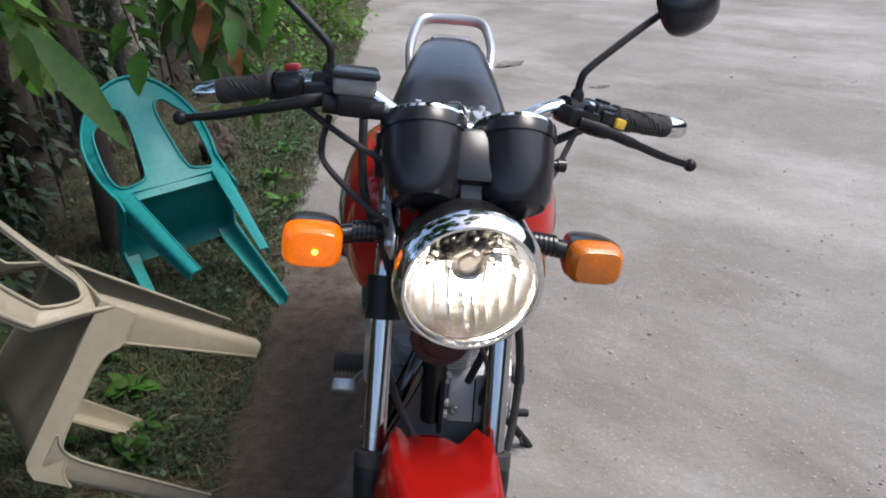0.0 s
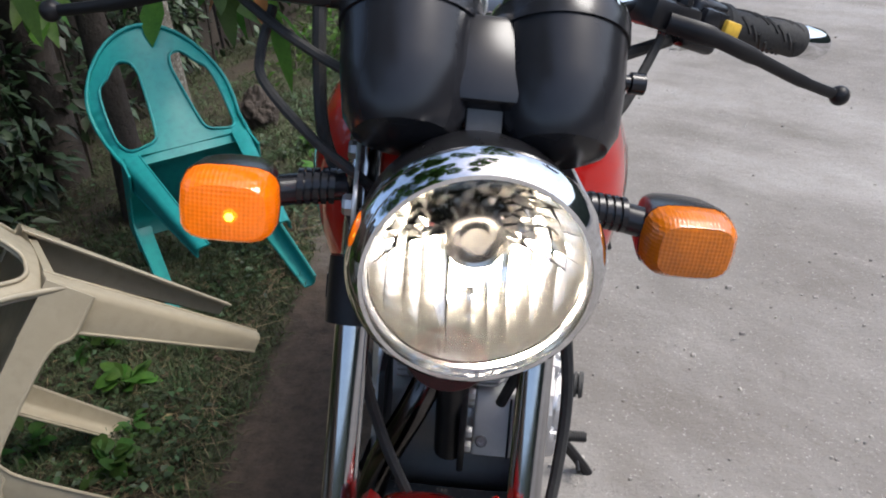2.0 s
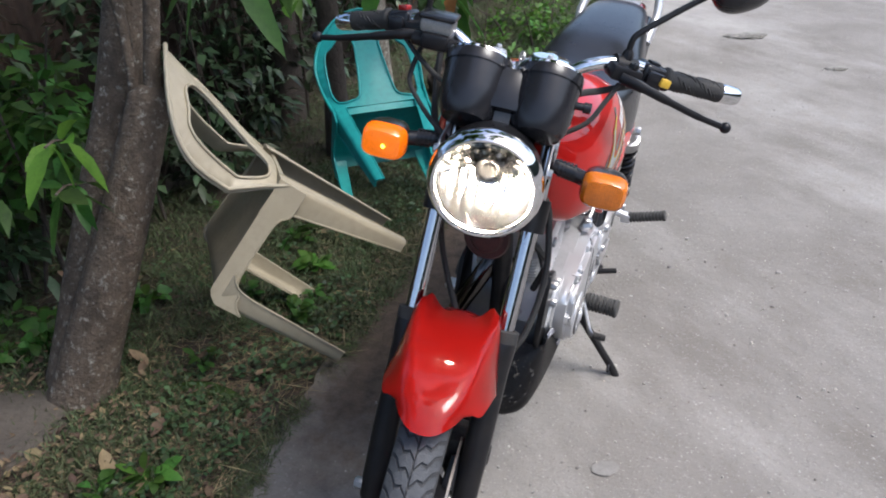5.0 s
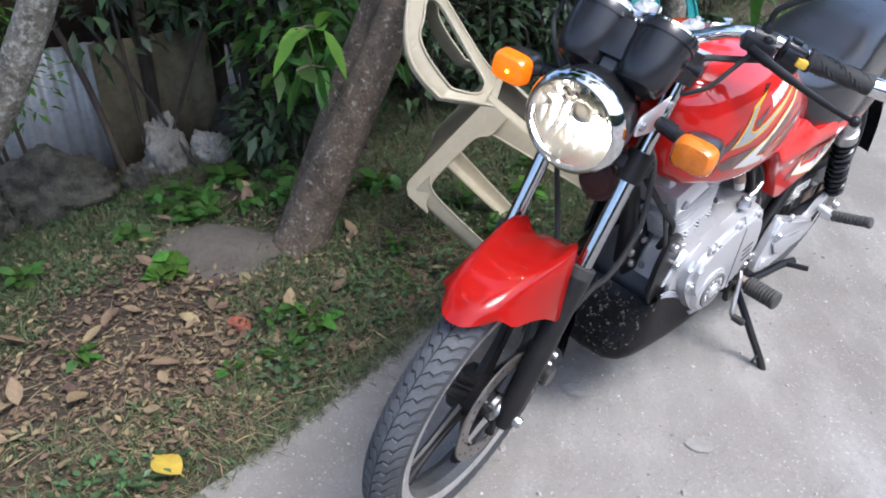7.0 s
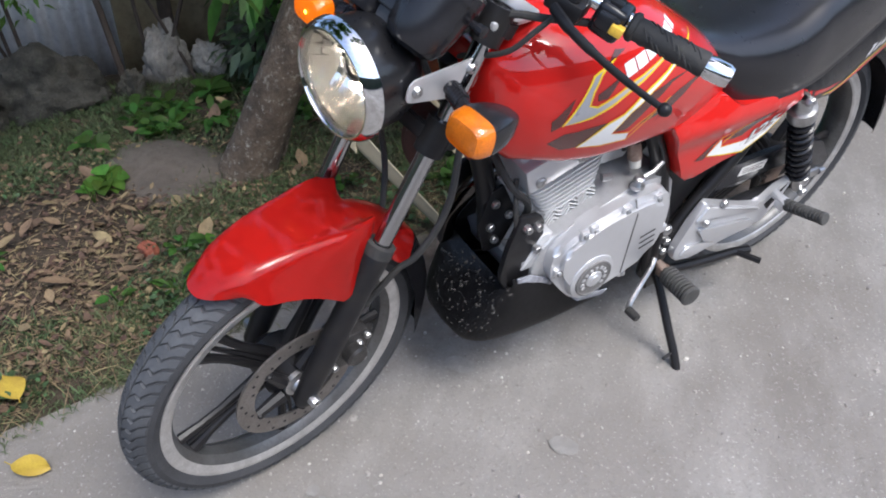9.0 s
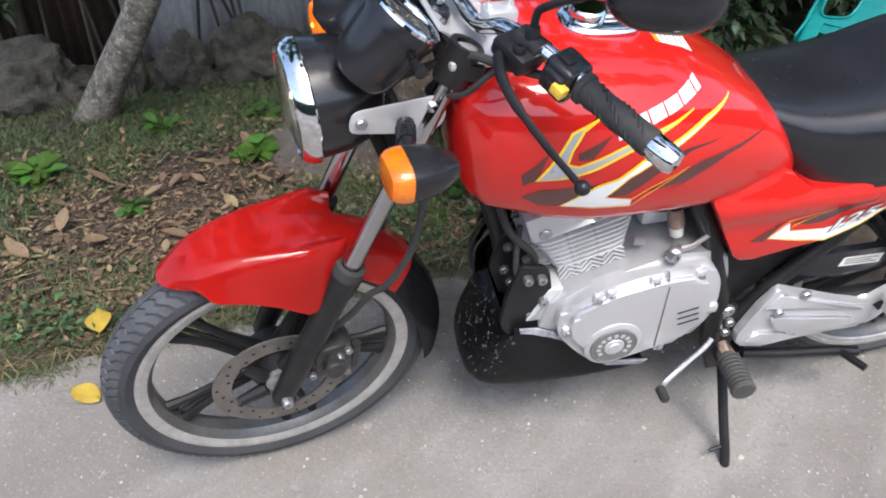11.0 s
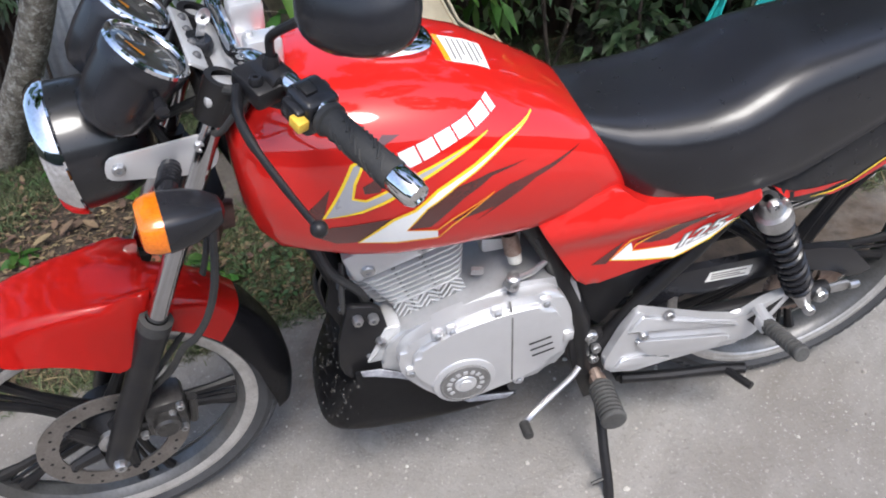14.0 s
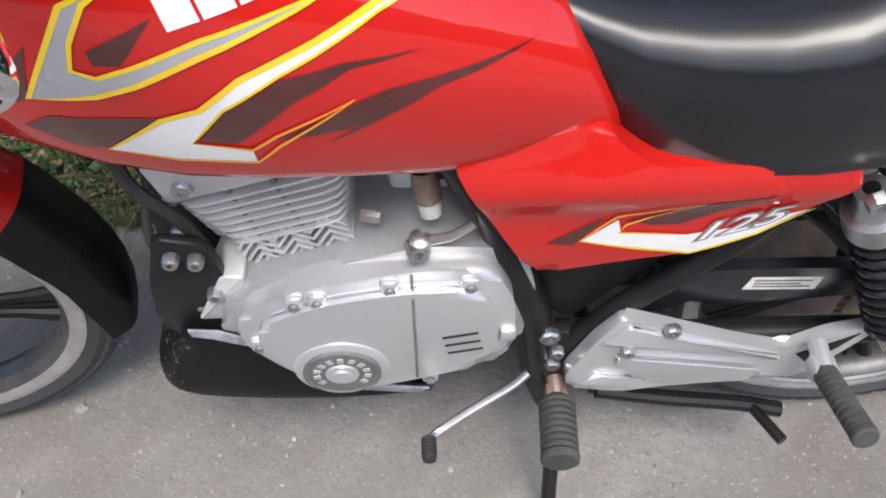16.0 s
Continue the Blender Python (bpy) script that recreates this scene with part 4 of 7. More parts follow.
lathe(bo_, [(.150, .019), (.1525, .018), (.1528, .012), (.1550, .010), (.1555, 0)], (0, .606, .357), (1, 0, 0), 28)
part("badge_boss", bo_, ALLOY, badge)
pm = B()
for k in range(11):
    a = radians(-125 + 25 * k)
    box(pm, (0, -.0035, -.004), (.0015, .0035, .004), .0005, Matrix.Translation((.1500, .606 + math.sin(a) * .0285, .357 + math.cos(a) * .0285)) @ Matrix.Rotation(-a, 4, "X"))
part("badge_marks", pm, ALLOY, badge)
gv = B()
tube(gv, [(.1302, .690, .308), (.1425, .690, .330), (.1428, .687, .485), (.1302, .686, .512)], .0016, 6)
part("cover_joint", gv, ALLOY_DARK, cover_)
vt = B()
for k in range(3):
    box(vt, (.1405, .722, .382 + .016 * k), (.1436, .762, .386 + .016 * k), .0012, Matrix.Translation((0, 0, .0)) @ Matrix.Translation((.132, .74, .39)) @ Matrix.Rotation(radians(12), 4, "X") @ Matrix.Translation((-.132, -.74, -.39)))
pieces("cover_vent", vt, BLACK_METAL, cover_)
bb = B()
for y, z in ((.566, .475), (.590, .478), (.664, .497), (.745, .497), (.52, .398), (.705, .315), (.79, .40)):
    box(bb, (.120, y - .010, z - .011), (.1375, y + .010, z + .011), .005)
pieces("cover_boss", bb, ALLOY, cover_)
bb2 = B()
for y, z in ((.566, .475), (.590, .478), (.664, .497), (.745, .497), (.52, .398), (.705, .315)):
    bolt(bb2, (.1375, y, z), (1, 0, 0), .006, .004)
pieces("cover_bolt", bb2, STEEL, cover_)

dk = B()
slab(dk, [(.452, .405), (.490, .482), (.515, .482), (.50, .405)], .028, .1035, .004, .006)
deck = part("crankcase_deck", dk, ALLOY_FIN, engine, "flat silver front of the crankcase")
dj = B()
tube(dj, [(.074, .4515, .408), (.074, .4855, .476)], .0014, 6)
part("deck_joint", dj, BLACK_METAL, deck)
dn_ = B()
for x, u in ((.092, .72), (.040, .25), (.094, .2)):
    bolt(dn_, (x, .452 + .038 * u, .405 + .077 * u), (0, -.897, .443), .008, .006)
pieces("deck_bolt", dn_, STEEL, deck)
mk = B()
for x0, x1 in ((-.088, -.080), (.012, .020)):
    slab(mk, [(.428, .395), (.405, .47), (.425, .545), (.49, .56), (.50, .40)], x0, x1, .002, .01)
mko = part("engine_mount", mk, BLACK_METAL, bike, "black engine mounting plate")
mkb = B()
for y, z in ((.436, .515), (.432, .46), (.446, .425), (.472, .478)):
    bolt(mkb, (.020, y, z), (1, 0, 0), .009, .008)
pieces("mount_bolt", mkb, STEEL, mko)
TILTC = Matrix.Translation((0, .575, .46)) @ pose(0, 0, 0, 17, 0, 0)
def fin_plate(bm, y0, y1, wx, z, t, r):
    """A thin cooling fin with rounded corners."""
    out = rounded([(-wx, y0), (wx, y0), (wx, y1), (-wx, y1)], r, 3)
    lo, hi = [bm.verts.new((x, y, z)) for x, y in out], [bm.verts.new((x, y, z + t)) for x, y in out]
    bm.faces.new(lo)
    bm.faces.new(list(reversed(hi)))
    for i in range(len(out)):
        j = (i + 1) % len(out)
        bm.faces.new((lo[i], lo[j], hi[j], hi[i]))


for k in range(12):
    fn = B()
    z = .008 + .0110 * k
    if k > 4:
        fin_plate(fn, -.056 - .0030 * (k - 4), .070 + .0040 * (k - 4), .082, z, .0036, .026)
        fin_plate(fn, -.078 - .0022 * (k - 4), -.02, .064, z + .0003, .0030, .02)
    else:
        # the lower fins run in a zigzag
        y0, y1 = -.052, .066
        zig = [(y0 + (y1 - y0) * q / 6, z + (.018 if q % 2 else 0)) for q in range(7)]
        slab(fn, zig + [(y, zz + .0042) for y, zz in reversed(zig)], -.078, .078, 0)
    bmesh.ops.transform(fn, matrix=TILTC, verts=fn.verts)
    part("cooling_fin", fn, ALLOY_FIN, engine)
# dark alloy barrel: the shade between the fins is put into its colour
cyb = B()
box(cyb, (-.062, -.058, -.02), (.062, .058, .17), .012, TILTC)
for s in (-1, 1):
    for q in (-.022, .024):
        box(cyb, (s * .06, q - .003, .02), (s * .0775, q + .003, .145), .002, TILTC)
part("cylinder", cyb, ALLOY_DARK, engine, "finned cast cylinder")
hd = B()
box(hd, (-.084, -.082, .141), (.084, .082, .200), .008, TILTC)
box(hd, (-.06, -.075, .195), (.06, .06, .225), .012, TILTC)
hdo = part("cylinder_head", hd, ALLOY, engine, "silver cylinder head")
hb_ = B()
for q in (-.055, .035):
    bolt(hb_, TILTC @ Vector((.084, q, .160)), (1, 0, 0), .011, .006)
bolt(hb_, TILTC @ Vector((.074, .085, .06)), (.3, 1, 0), .008, .02)
bolt(hb_, (.11, .69, .535), (1, .2, .3), .011, .02)
pieces("head_bolt", hb_, STEEL, hdo)
crb = B()
lathe(crb, [(0, .028), (.06, .028), (.062, .022), (.09, .022)], (0, .645, .575), (0, 1, -.05), 18)
box(crb, (-.03, .665, .535), (.04, .735, .61), .01)
part("carburettor", crb, ALLOY_FIN, engine, "grey carburettor")
bt_ = B()
lathe(bt_, [(0, .024), (.012, .028), (.016, .025), (.03, .029), (.034, .026), (.05, .031), (.085, .033), (.085, 0)], (.01, .735, .573), (0, 1, -.1), 20)
part("intake_boot", bt_, RUBBER, engine, "black rubber intake boot")
arm = B()
tube(arm, [(.115, .695, .545), (.118, .725, .556), (.116, .748, .572)], [.006, .005, .0045], 8)
lathe(arm, [(-.02, .011), (.008, .011), (.010, .008), (.010, 0)], (.115, .695, .545), (.2, 0, 1), 12)
part("clutch_release_arm", arm, STEEL, engine, "steel clutch release arm")
cc_ = B()
bent(cc_, [(.116, .748, .574), (.105, .735, .61), (.07, .70, .645), (.05, .62, .66)], .0035, 8, 5)
part("clutch_cable_end", cc_, RUBBER, engine, "black cable")
ptc = B()
lathe(ptc, [(0, .012), (.016, .014), (.034, .014), (.036, .011), (.05, .009), (.052, 0)], (.075, .70, .605), (.25, .15, -1), 16)
part("fuel_tap", ptc, RUSTY_STEEL, bike, "brown fuel tap with a white cup")
ptw = B()
lathe(ptw, [(.036, .012), (.052, .011), (.054, .008), (.054, 0)], (.075, .70, .605), (.25, .15, -1), 16)
part("tap_cup", ptw, SMOKED, bike)
hs_ = B()
bent(hs_, [(.05, .62, .62), (.06, .655, .60), (.055, .70, .585), (.04, .72, .56)], .006, 8, 5)
bent(hs_, [(.02, .735, .57), (.05, .79, .55), (.06, .80, .47), (.05, .78, .42)], .006, 8, 5)
bent(hs_, [(.06, .44, .60), (.09, .43, .53), (.085, .455, .46), (.09, .50, .40)], .005, 8, 5)
bent(hs_, [(.02, .40, .66), (.07, .42, .60), (.08, .46, .55), (.06, .47, .48)], .007, 8, 5)
pieces("hose", hs_, RUBBER, bike, "black rubber hose")
ex = B()
bent(ex, [(-.01, .49, .575), (-.02, .445, .555), (-.045, .415, .50), (-.08, .41, .42), (-.10, .43, .33), (-.105, .50, .27), (-.11, .65, .245), (-.115, .85, .25), (-.125, 1.0, .28)], .0185, 14, 5)
exo = part("exhaust", ex, BURNT_CHROME, bike, "dark chromed exhaust pipe")
mf = B()
tube(mf, [(-.13, .98, .275), (-.135, 1.02, .285), (-.14, 1.15, .31), (-.145, 1.45, .37), (-.145, 1.55, .39)], [.02, .038, .045, .045, .036], 20)
part("muffler", mf, CHROME, exo)
rc = B()
lathe(rc, [(-.10, .09), (-.125, .088), (-.135, .075), (-.135, 0)], (0, .74, .37), (1, 0, 0), 28)
part("clutch_cover", rc, ALLOY, engine)

# belly cowl: two sides with an opening, and a rounded nose
cw = B()
OUTER = [(.428, .372), (.405, .345), (.380, .300), (.360, .250), (.368, .214), (.43, .200), (.55, .198), (.64, .212), (.70, .234)]
INNER = [(.432, .400), (.470, .394), (.505, .374), (.535, .345), (.555, .325), (.580, .300), (.62, .272), (.67, .257), (.712, .246)]
HALF = [(.108, 0, 0), (.113, .3, 0), (.110, .6, 0), (.094, .85, 0), (.058, .97, 0), (0, 1, 0)]
half = spline(HALF, 5)
rows = []
for o, i in zip(spline([(0, *p) for p in OUTER], 8), spline([(0, *p) for p in INNER], 8)):
    side = [Vector((max(0, h.x), i.y + (o.y - i.y) * h.y, i.z + (o.z - i.z) * h.y)) for h in half]
    rows.append(side + [Vector((-p.x, p.y, p.z)) for p in reversed(side[:-1])])
loft(cw, rows, False, False)
bmesh.ops.solidify(cw, geom=cw.faces[:], thickness=.004)
belly = part("belly_cowl", cw, SOOTY, bike, "gloss black belly cowl with scuffed edge", angle=50)
# dried mud thrown up over its nose
mu = B()
rnd = random.Random(21)
n_side = len(half)
for _ in range(600):
    i = rnd.randrange(0, 34)
    j = min(max(int(rnd.gauss(n_side - 1, 6)), 2), 2 * n_side - 4)
    u, v_ = rnd.random(), rnd.random()
    p00, p10, p01 = rows[i][j], rows[i + 1][j], rows[i][j + 1]
    p = p00 + (p10 - p00) * u + (p01 - p00) * v_
    nn = (p10 - p00).cross(p01 - p00)
    if nn.length < 1e-9:
        continue
    nn.normalize()
    if nn.y > 0:
        nn = -nn
    ax = nn.orthogonal().normalized()
    ay = nn.cross(ax)
    r = min(.006, rnd.expovariate(1 / .0013) + .0005)
    k_ = rnd.uniform(.4, 1.0)
    ring = [mu.verts.new(p + nn * .0005 + (ax * math.cos(g) + ay * math.sin(g) * k_) * r * rnd.uniform(.6, 1.2)) for g in np.linspace(0, 6.28, 9)[:-1]]
    top_v = mu.verts.new(p + nn * (.001 + r * .18))
    for g in range(8):
        mu.faces.new((ring[g], ring[(g + 1) % 8], top_v))
mud = part("mud_spatter", mu, MUD, belly, "grey dried mud spatter")
mud["kind"] = "stuff"
ce = B()
for p in ([(.112, .49, .425), (.112, .53, .372), (.112, .50, .39), (.112, .52, .35)],):
    slab(ce, [(.440, .400), (.472, .396), (.506, .376), (.536, .350), (.528, .345), (.500, .366), (.478, .374), (.462, .384), (.442, .388)], .1105, .1142, .0008)
    slab(ce, [(.60, .272), (.66, .256), (.705, .247), (.69, .237), (.62, .252)], .1105, .1142, .0008)
pieces("worn_edge", ce, WORN, bike, "paint worn to grey along the cowl")
cob = B()
for y, z in ((.448, .515), (.472, .512), (.480, .455)):
    bolt(cob, (.100, y, z), (1, 0, 0), .009, .012)
pieces("cowl_bolt", cob, STEEL, bike)
egm = B()
slab(egm, [(.435, .545), (.485, .53), (.50, .44), (.492, .385), (.432, .358), (.408, .40), (.415, .47)], .088, .100, .004, .012)
part("engine_hanger", egm, BLACK_METAL, bike)

# swinging arm, chain guard, bracket, shocks
sa = B()
for s in (1, -1):
    tube(sa, [(s * .085, .86, .32), (s * .095, 1.0, .322), (s * .098, 1.32, .325)], [.02, .019, .017], 12)
part("swinging_arm", sa, BLACK_METAL, bike, "black swinging arm")
cg = B()
slab(cg, [(.925, .378), (.965, .428), (1.03, .440), (1.14, .438), (1.22, .434), (1.30, .423), (1.36, .404), (1.428, .332), (1.385, .320), (1.335, .354), (1.27, .374), (1.19, .381), (1.06, .372), (1.02, .386), (.98, .366), (.95, .352)], .070, .086, .005, .012)
cgo = part("chain_guard", cg, BLACK_PLASTIC, bike, "black chain guard with a white sticker")
st_ = B()
slab(st_, [(1.064, .402), (1.150, .398), (1.153, .421), (1.070, .424)], .0855, .0868, 0)
sto = part("guard_sticker", st_, PAPER, cgo, "worn white sticker")
for k in range(3):
    sb = B()
    slab(sb, [(1.074, .4062 + .0056 * k), (1.142 - .012 * (k % 2), .4032 + .0056 * k), (1.142 - .012 * (k % 2), .4058 + .0056 * k), (1.074, .4088 + .0056 * k)], .0866, .0873, 0)
    part("text_bar", sb, INK, sto)
chn = B()
for zc_ in (.365, .275):
    for k in range(26):
        y = .93 + .0145 * k
        zz = zc_ + (.0 if zc_ > .3 else .012 * (k / 26 - .5))
        slab(chn, [(y, zz), (y + .012, zz), (y + .012, zz + .009), (y, zz + .009)], .062, .070, .002)
cho = part("chain", chn, RUSTY_STEEL, bike, "greasy drive chain")
cho["kind"] = "stuff"
spk = B()
lathe(spk, [(.058, .03), (.058, .075), (.066, .078), (.066, .03)], (0, 1.30, .322), (1, 0, 0), 36)
for k in range(36):
    a = 2 * math.pi * k / 36
    box(spk, (.059, -.003, .074), (.065, .003, .083), 0, Matrix.Translation((0, 1.30, .322)) @ Matrix.Rotation(a, 4, "X"))
part("rear_sprocket", spk, RUSTY_STEEL, bike, "oily steel rear sprocket")
adj = B()
slab(adj, [(1.255, .335), (1.36, .338), (1.375, .325), (1.36, .312), (1.255, .315)], .098, .106, .003)
bolt(adj, (.105, 1.30, .325), (1, 0, 0), .015, .016)
bolt(adj, (.105, 1.365, .325), (0, 1, 0), .008, .02)
part("chain_adjuster", adj, STEEL, bike)
for s in (1, -1):
    gb = B()
    slab(gb, [(.872, .268), (.868, .30), (.892, .365), (.915, .414), (.930, .410), (1.00, .380), (1.06, .354), (1.125, .332), (1.165, .360), (1.212, .380), (1.223, .368), (1.19, .318), (1.165, .280), (1.14, .264), (1.06, .264), (1.00, .260), (.93, .252)], s * .112, s * .130, .006, .010)
    gbo = part("footrest_bracket", gb, ALLOY, bike, "silver alloy footrest bracket")
    gh = B()
    slab(gh, [(1.140, .326), (1.202, .368), (1.185, .338), (1.160, .305)], s * .129, s * .1312, .0005)
    part("bracket_opening", gh, BLACK_METAL, gbo)
    gr2 = B()
    slab(gr2, [(.915, .345), (1.10, .304), (1.115, .292), (1.08, .280), (.955, .290)], s * .128, s * .138, .008, .012, 3)
    slab(gr2, [(.90, .368), (.925, .404), (1.00, .372), (1.12, .328), (1.12, .320), (.99, .356)], s * .128, s * .136, .005, .005)
    slab(gr2, [(.885, .275), (.94, .262), (1.00, .272), (.96, .29), (.90, .30)], s * .128, s * .136, .005, .008)
    pieces("bracket_rib", gr2, ALLOY, gbo)
    gb2 = B()
    bolt(gb2, (s * .136, .93, .36), (s, 0, 0), .009, .008)
    bolt(gb2, (s * .130, .975, .395), (s, 0, 0), .010, .010)
    pieces("bracket_bolt", gb2, STEEL, gbo)
    # shock
    a, b = Vector((s * .130, 1.105, .622)), Vector((s * .125, 1.258, .328))
    ax = (b - a).normalized()
    L = (b - a).length
    sk = B()
    lathe(sk, [(0, .008), (0, .016), (.02, .016), (.03, .022), (.032, .030), (.06, .030), (.064, .026), (.064, .010), (L - .06, .010), (L - .06, .022), (L - .02, .014), (L, .012), (L, 0)], a, ax, 22)
    sko = part("shock_absorber", sk, STEEL, bike, "chrome-capped shock absorber with black spring")
    sp = B()
    turns, n = 10, 14
    e1 = ax.orthogonal().normalized(); e2 = ax.cross(e1)
    tube(sp, [a + ax * (.066 + (L - .128) * i / (turns * n)) + (e1 * math.cos(2 * math.pi * i / n) + e2 * math.sin(2 * math.pi * i / n)) * .023 for i in range(turns * n + 1)], .0052, 7)
    part("spring", sp, BLACK_PLASTIC, sko, "black coil spring")
    bd = B()
    lathe(bd, [(L - .13, .019), (L - .05, .019)], a, ax, 16)
    lathe(bd, [(.064, .0165), (L - .13, .0165)], a, ax, 16)
    part("damper_body", bd, BLACK_METAL, sko)
    nu = B()
    bolt(nu, a + Vector((s * .014, 0, 0)), (s, 0, 0), .012, .012)
    bolt(nu, b + Vector((s * .012, 0, 0)), (s, 0, 0), .011, .012)
    pieces("shock_nut", nu, STEEL, sko)
    # pegs
    for nm, p0, p1, r in (("footpeg", Vector((s * .125, .865, .235)), Vector((s * .216, .857, .240)), .0235), ("passenger_peg", Vector((s * .165, 1.150, .352)), Vector((s * .268, 1.150, .385)), .0145)):
        d_ = (p1 - p0).normalized()
        pg = B()
        ln_ = (p1 - p0).length
        prof = [(0, .012)]
        k = .012
        while k < ln_ - .012:
            prof += [(k, r), (k + .0045, r), (k + .005, r * .78), (k + .0085, r * .78)]
            k += .009
        prof += [(ln_ - .008, r * 1.04), (ln_ - .002, r * 1.02), (ln_, r * .9), (ln_, 0)]
        lathe(pg, prof, p0, d_, 14)
        pgo = part(nm, pg, PEG_RUBBER, bike, "ribbed rubber footpeg")
        pb_ = B()
        tube(pb_, [p0 - Vector((s * .03, 0, -.01)), p0 + d_ * .012], .011, 10)
        box(pb_, p0 - Vector((.014, .014, .012)), p0 + Vector((.014, .014, .012)), .004)
        part("peg_hinge", pb_, RUSTY_STEEL if nm == "footpeg" else ALLOY, pgo)
gs = B()
bent(gs, [(.118, .825, .285), (.130, .805, .275), (.150, .76, .262), (.172, .715, .248), (.185, .70, .25)], .006, 10, 4)
gso = part("gear_pedal", gs, STEEL, bike, "steel gear pedal with rubber tip")
gt = B()
lathe(gt, [(0, .008), (0, .009)] + [(.003 + .004 * k + q, .0095 if j else .0075) for k in range(6) for q, j in ((0, 1), (.002, 1), (.0022, 0), (.0038, 0))] + [(.029, .008), (.030, 0)], (.182, .701, .25), (1, 0, .02), 12)
part("pedal_rubber", gt, RUBBER, gso)
bp_ = B()
bent(bp_, [(-.12, .84, .25), (-.15, .80, .25), (-.17, .74, .26)], .006, 8, 4)
box(bp_, (-.205, .715, .258), (-.155, .755, .270), .004)
part("brake_pedal", bp_, STEEL, bike, "steel brake pedal")
ss = B()
bent(ss, [(.105, .872, .205), (.145, .868, .16), (.19, .862, .11), (.232, .858, .062), (.255, .852, .033), (.268, .835, .020)], [.010] * 21 + [.008] * 4 + [.009], 10, 5)
lathe(ss, [(-.006, 0), (-.006, .022), (.004, .022), (.006, 0)], (.270, .842, .012), (-.17, 0, 1), 14)
tube(ss, [(.225, .858, .07), (.228, .825, .066)], .004, 8)
part("side_stand", ss, BLACK_METAL, bike, "black side stand down on the ground")
cs = B()
bent(cs, [(.09, .93, .18), (.10, 1.02, .17), (.11, 1.12, .165), (.12, 1.18, .16)], .011, 10, 4)
bent(cs, [(-.09, .93, .18), (-.10, 1.02, .17), (-.11, 1.12, .165), (-.12, 1.18, .16)], .011, 10, 4)
tube(cs, [(.115, 1.14, .165), (.17, 1.165, .17)], .008, 8)
tube(cs, [(.09, .93, .18), (-.09, .93, .18)], .011, 8)
part("centre_stand", cs, BLACK_METAL, bike, "black centre stand folded up")

# ---- stripes, logo blocks and stickers laid on the painted panels ----
from mathutils.bvhtree import BVHTree


def tree_of(ob):
    return BVHTree.FromPolygons([v.co.copy() for v in ob.data.vertices], [tuple(p.vertices) for p in ob.data.polygons])


def lay(bm, tree, s, lift, step=.012):
    """Cut a flat (y, z) shape finely and press it sideways onto a panel."""
    bmesh.ops.triangulate(bm, faces=bm.faces[:])
    for _ in range(4):
        es = [e for e in bm.edges if e.calc_length() > step]
        if not es:
            break
        bmesh.ops.subdivide_edges(bm, edges=es, cuts=1)
        bmesh.ops.triangulate(bm, faces=bm.faces[:])
    for v in bm.verts:
        hit = tree.ray_cast(Vector((s * .6, v.co.y, v.co.z)), Vector((-s, 0, 0)))
        p = hit[0] if hit[0] is not None else tree.find_nearest(Vector((s * .14, v.co.y, v.co.z)))[0]
        v.co = Vector((p.x + s * lift, v.co.y, v.co.z))


def patch(name, outline, material, parent, tree, s, lift=.0008):
    bm = B()
    bm.faces.new([bm.verts.new((0, y, z)) for y, z in outline])
    bm.normal_update()
    lay(bm, tree, s, lift)
    return part(name, bm, material, parent)


def line(name, path, width, material, parent, tree, s, lift=.0016):
    bm = B()
    p = [Vector((0, y, z)) for y, z in path]
    prev = None
    for i, c in enumerate(p):
        d = (p[min(i + 1, len(p) - 1)] - p[max(i - 1, 0)]).normalized()
        n = Vector((0, -d.z, d.y)) * width / 2 * (.35 if i in (0, len(p) - 1) else 1)
        cur = (bm.verts.new(c + n), bm.verts.new(c - n))
        if prev:
            bm.faces.new((prev[0], cur[0], cur[1], prev[1]))
        prev = cur
    lay(bm, tree, s, lift)
    return part(name, bm, material, parent)


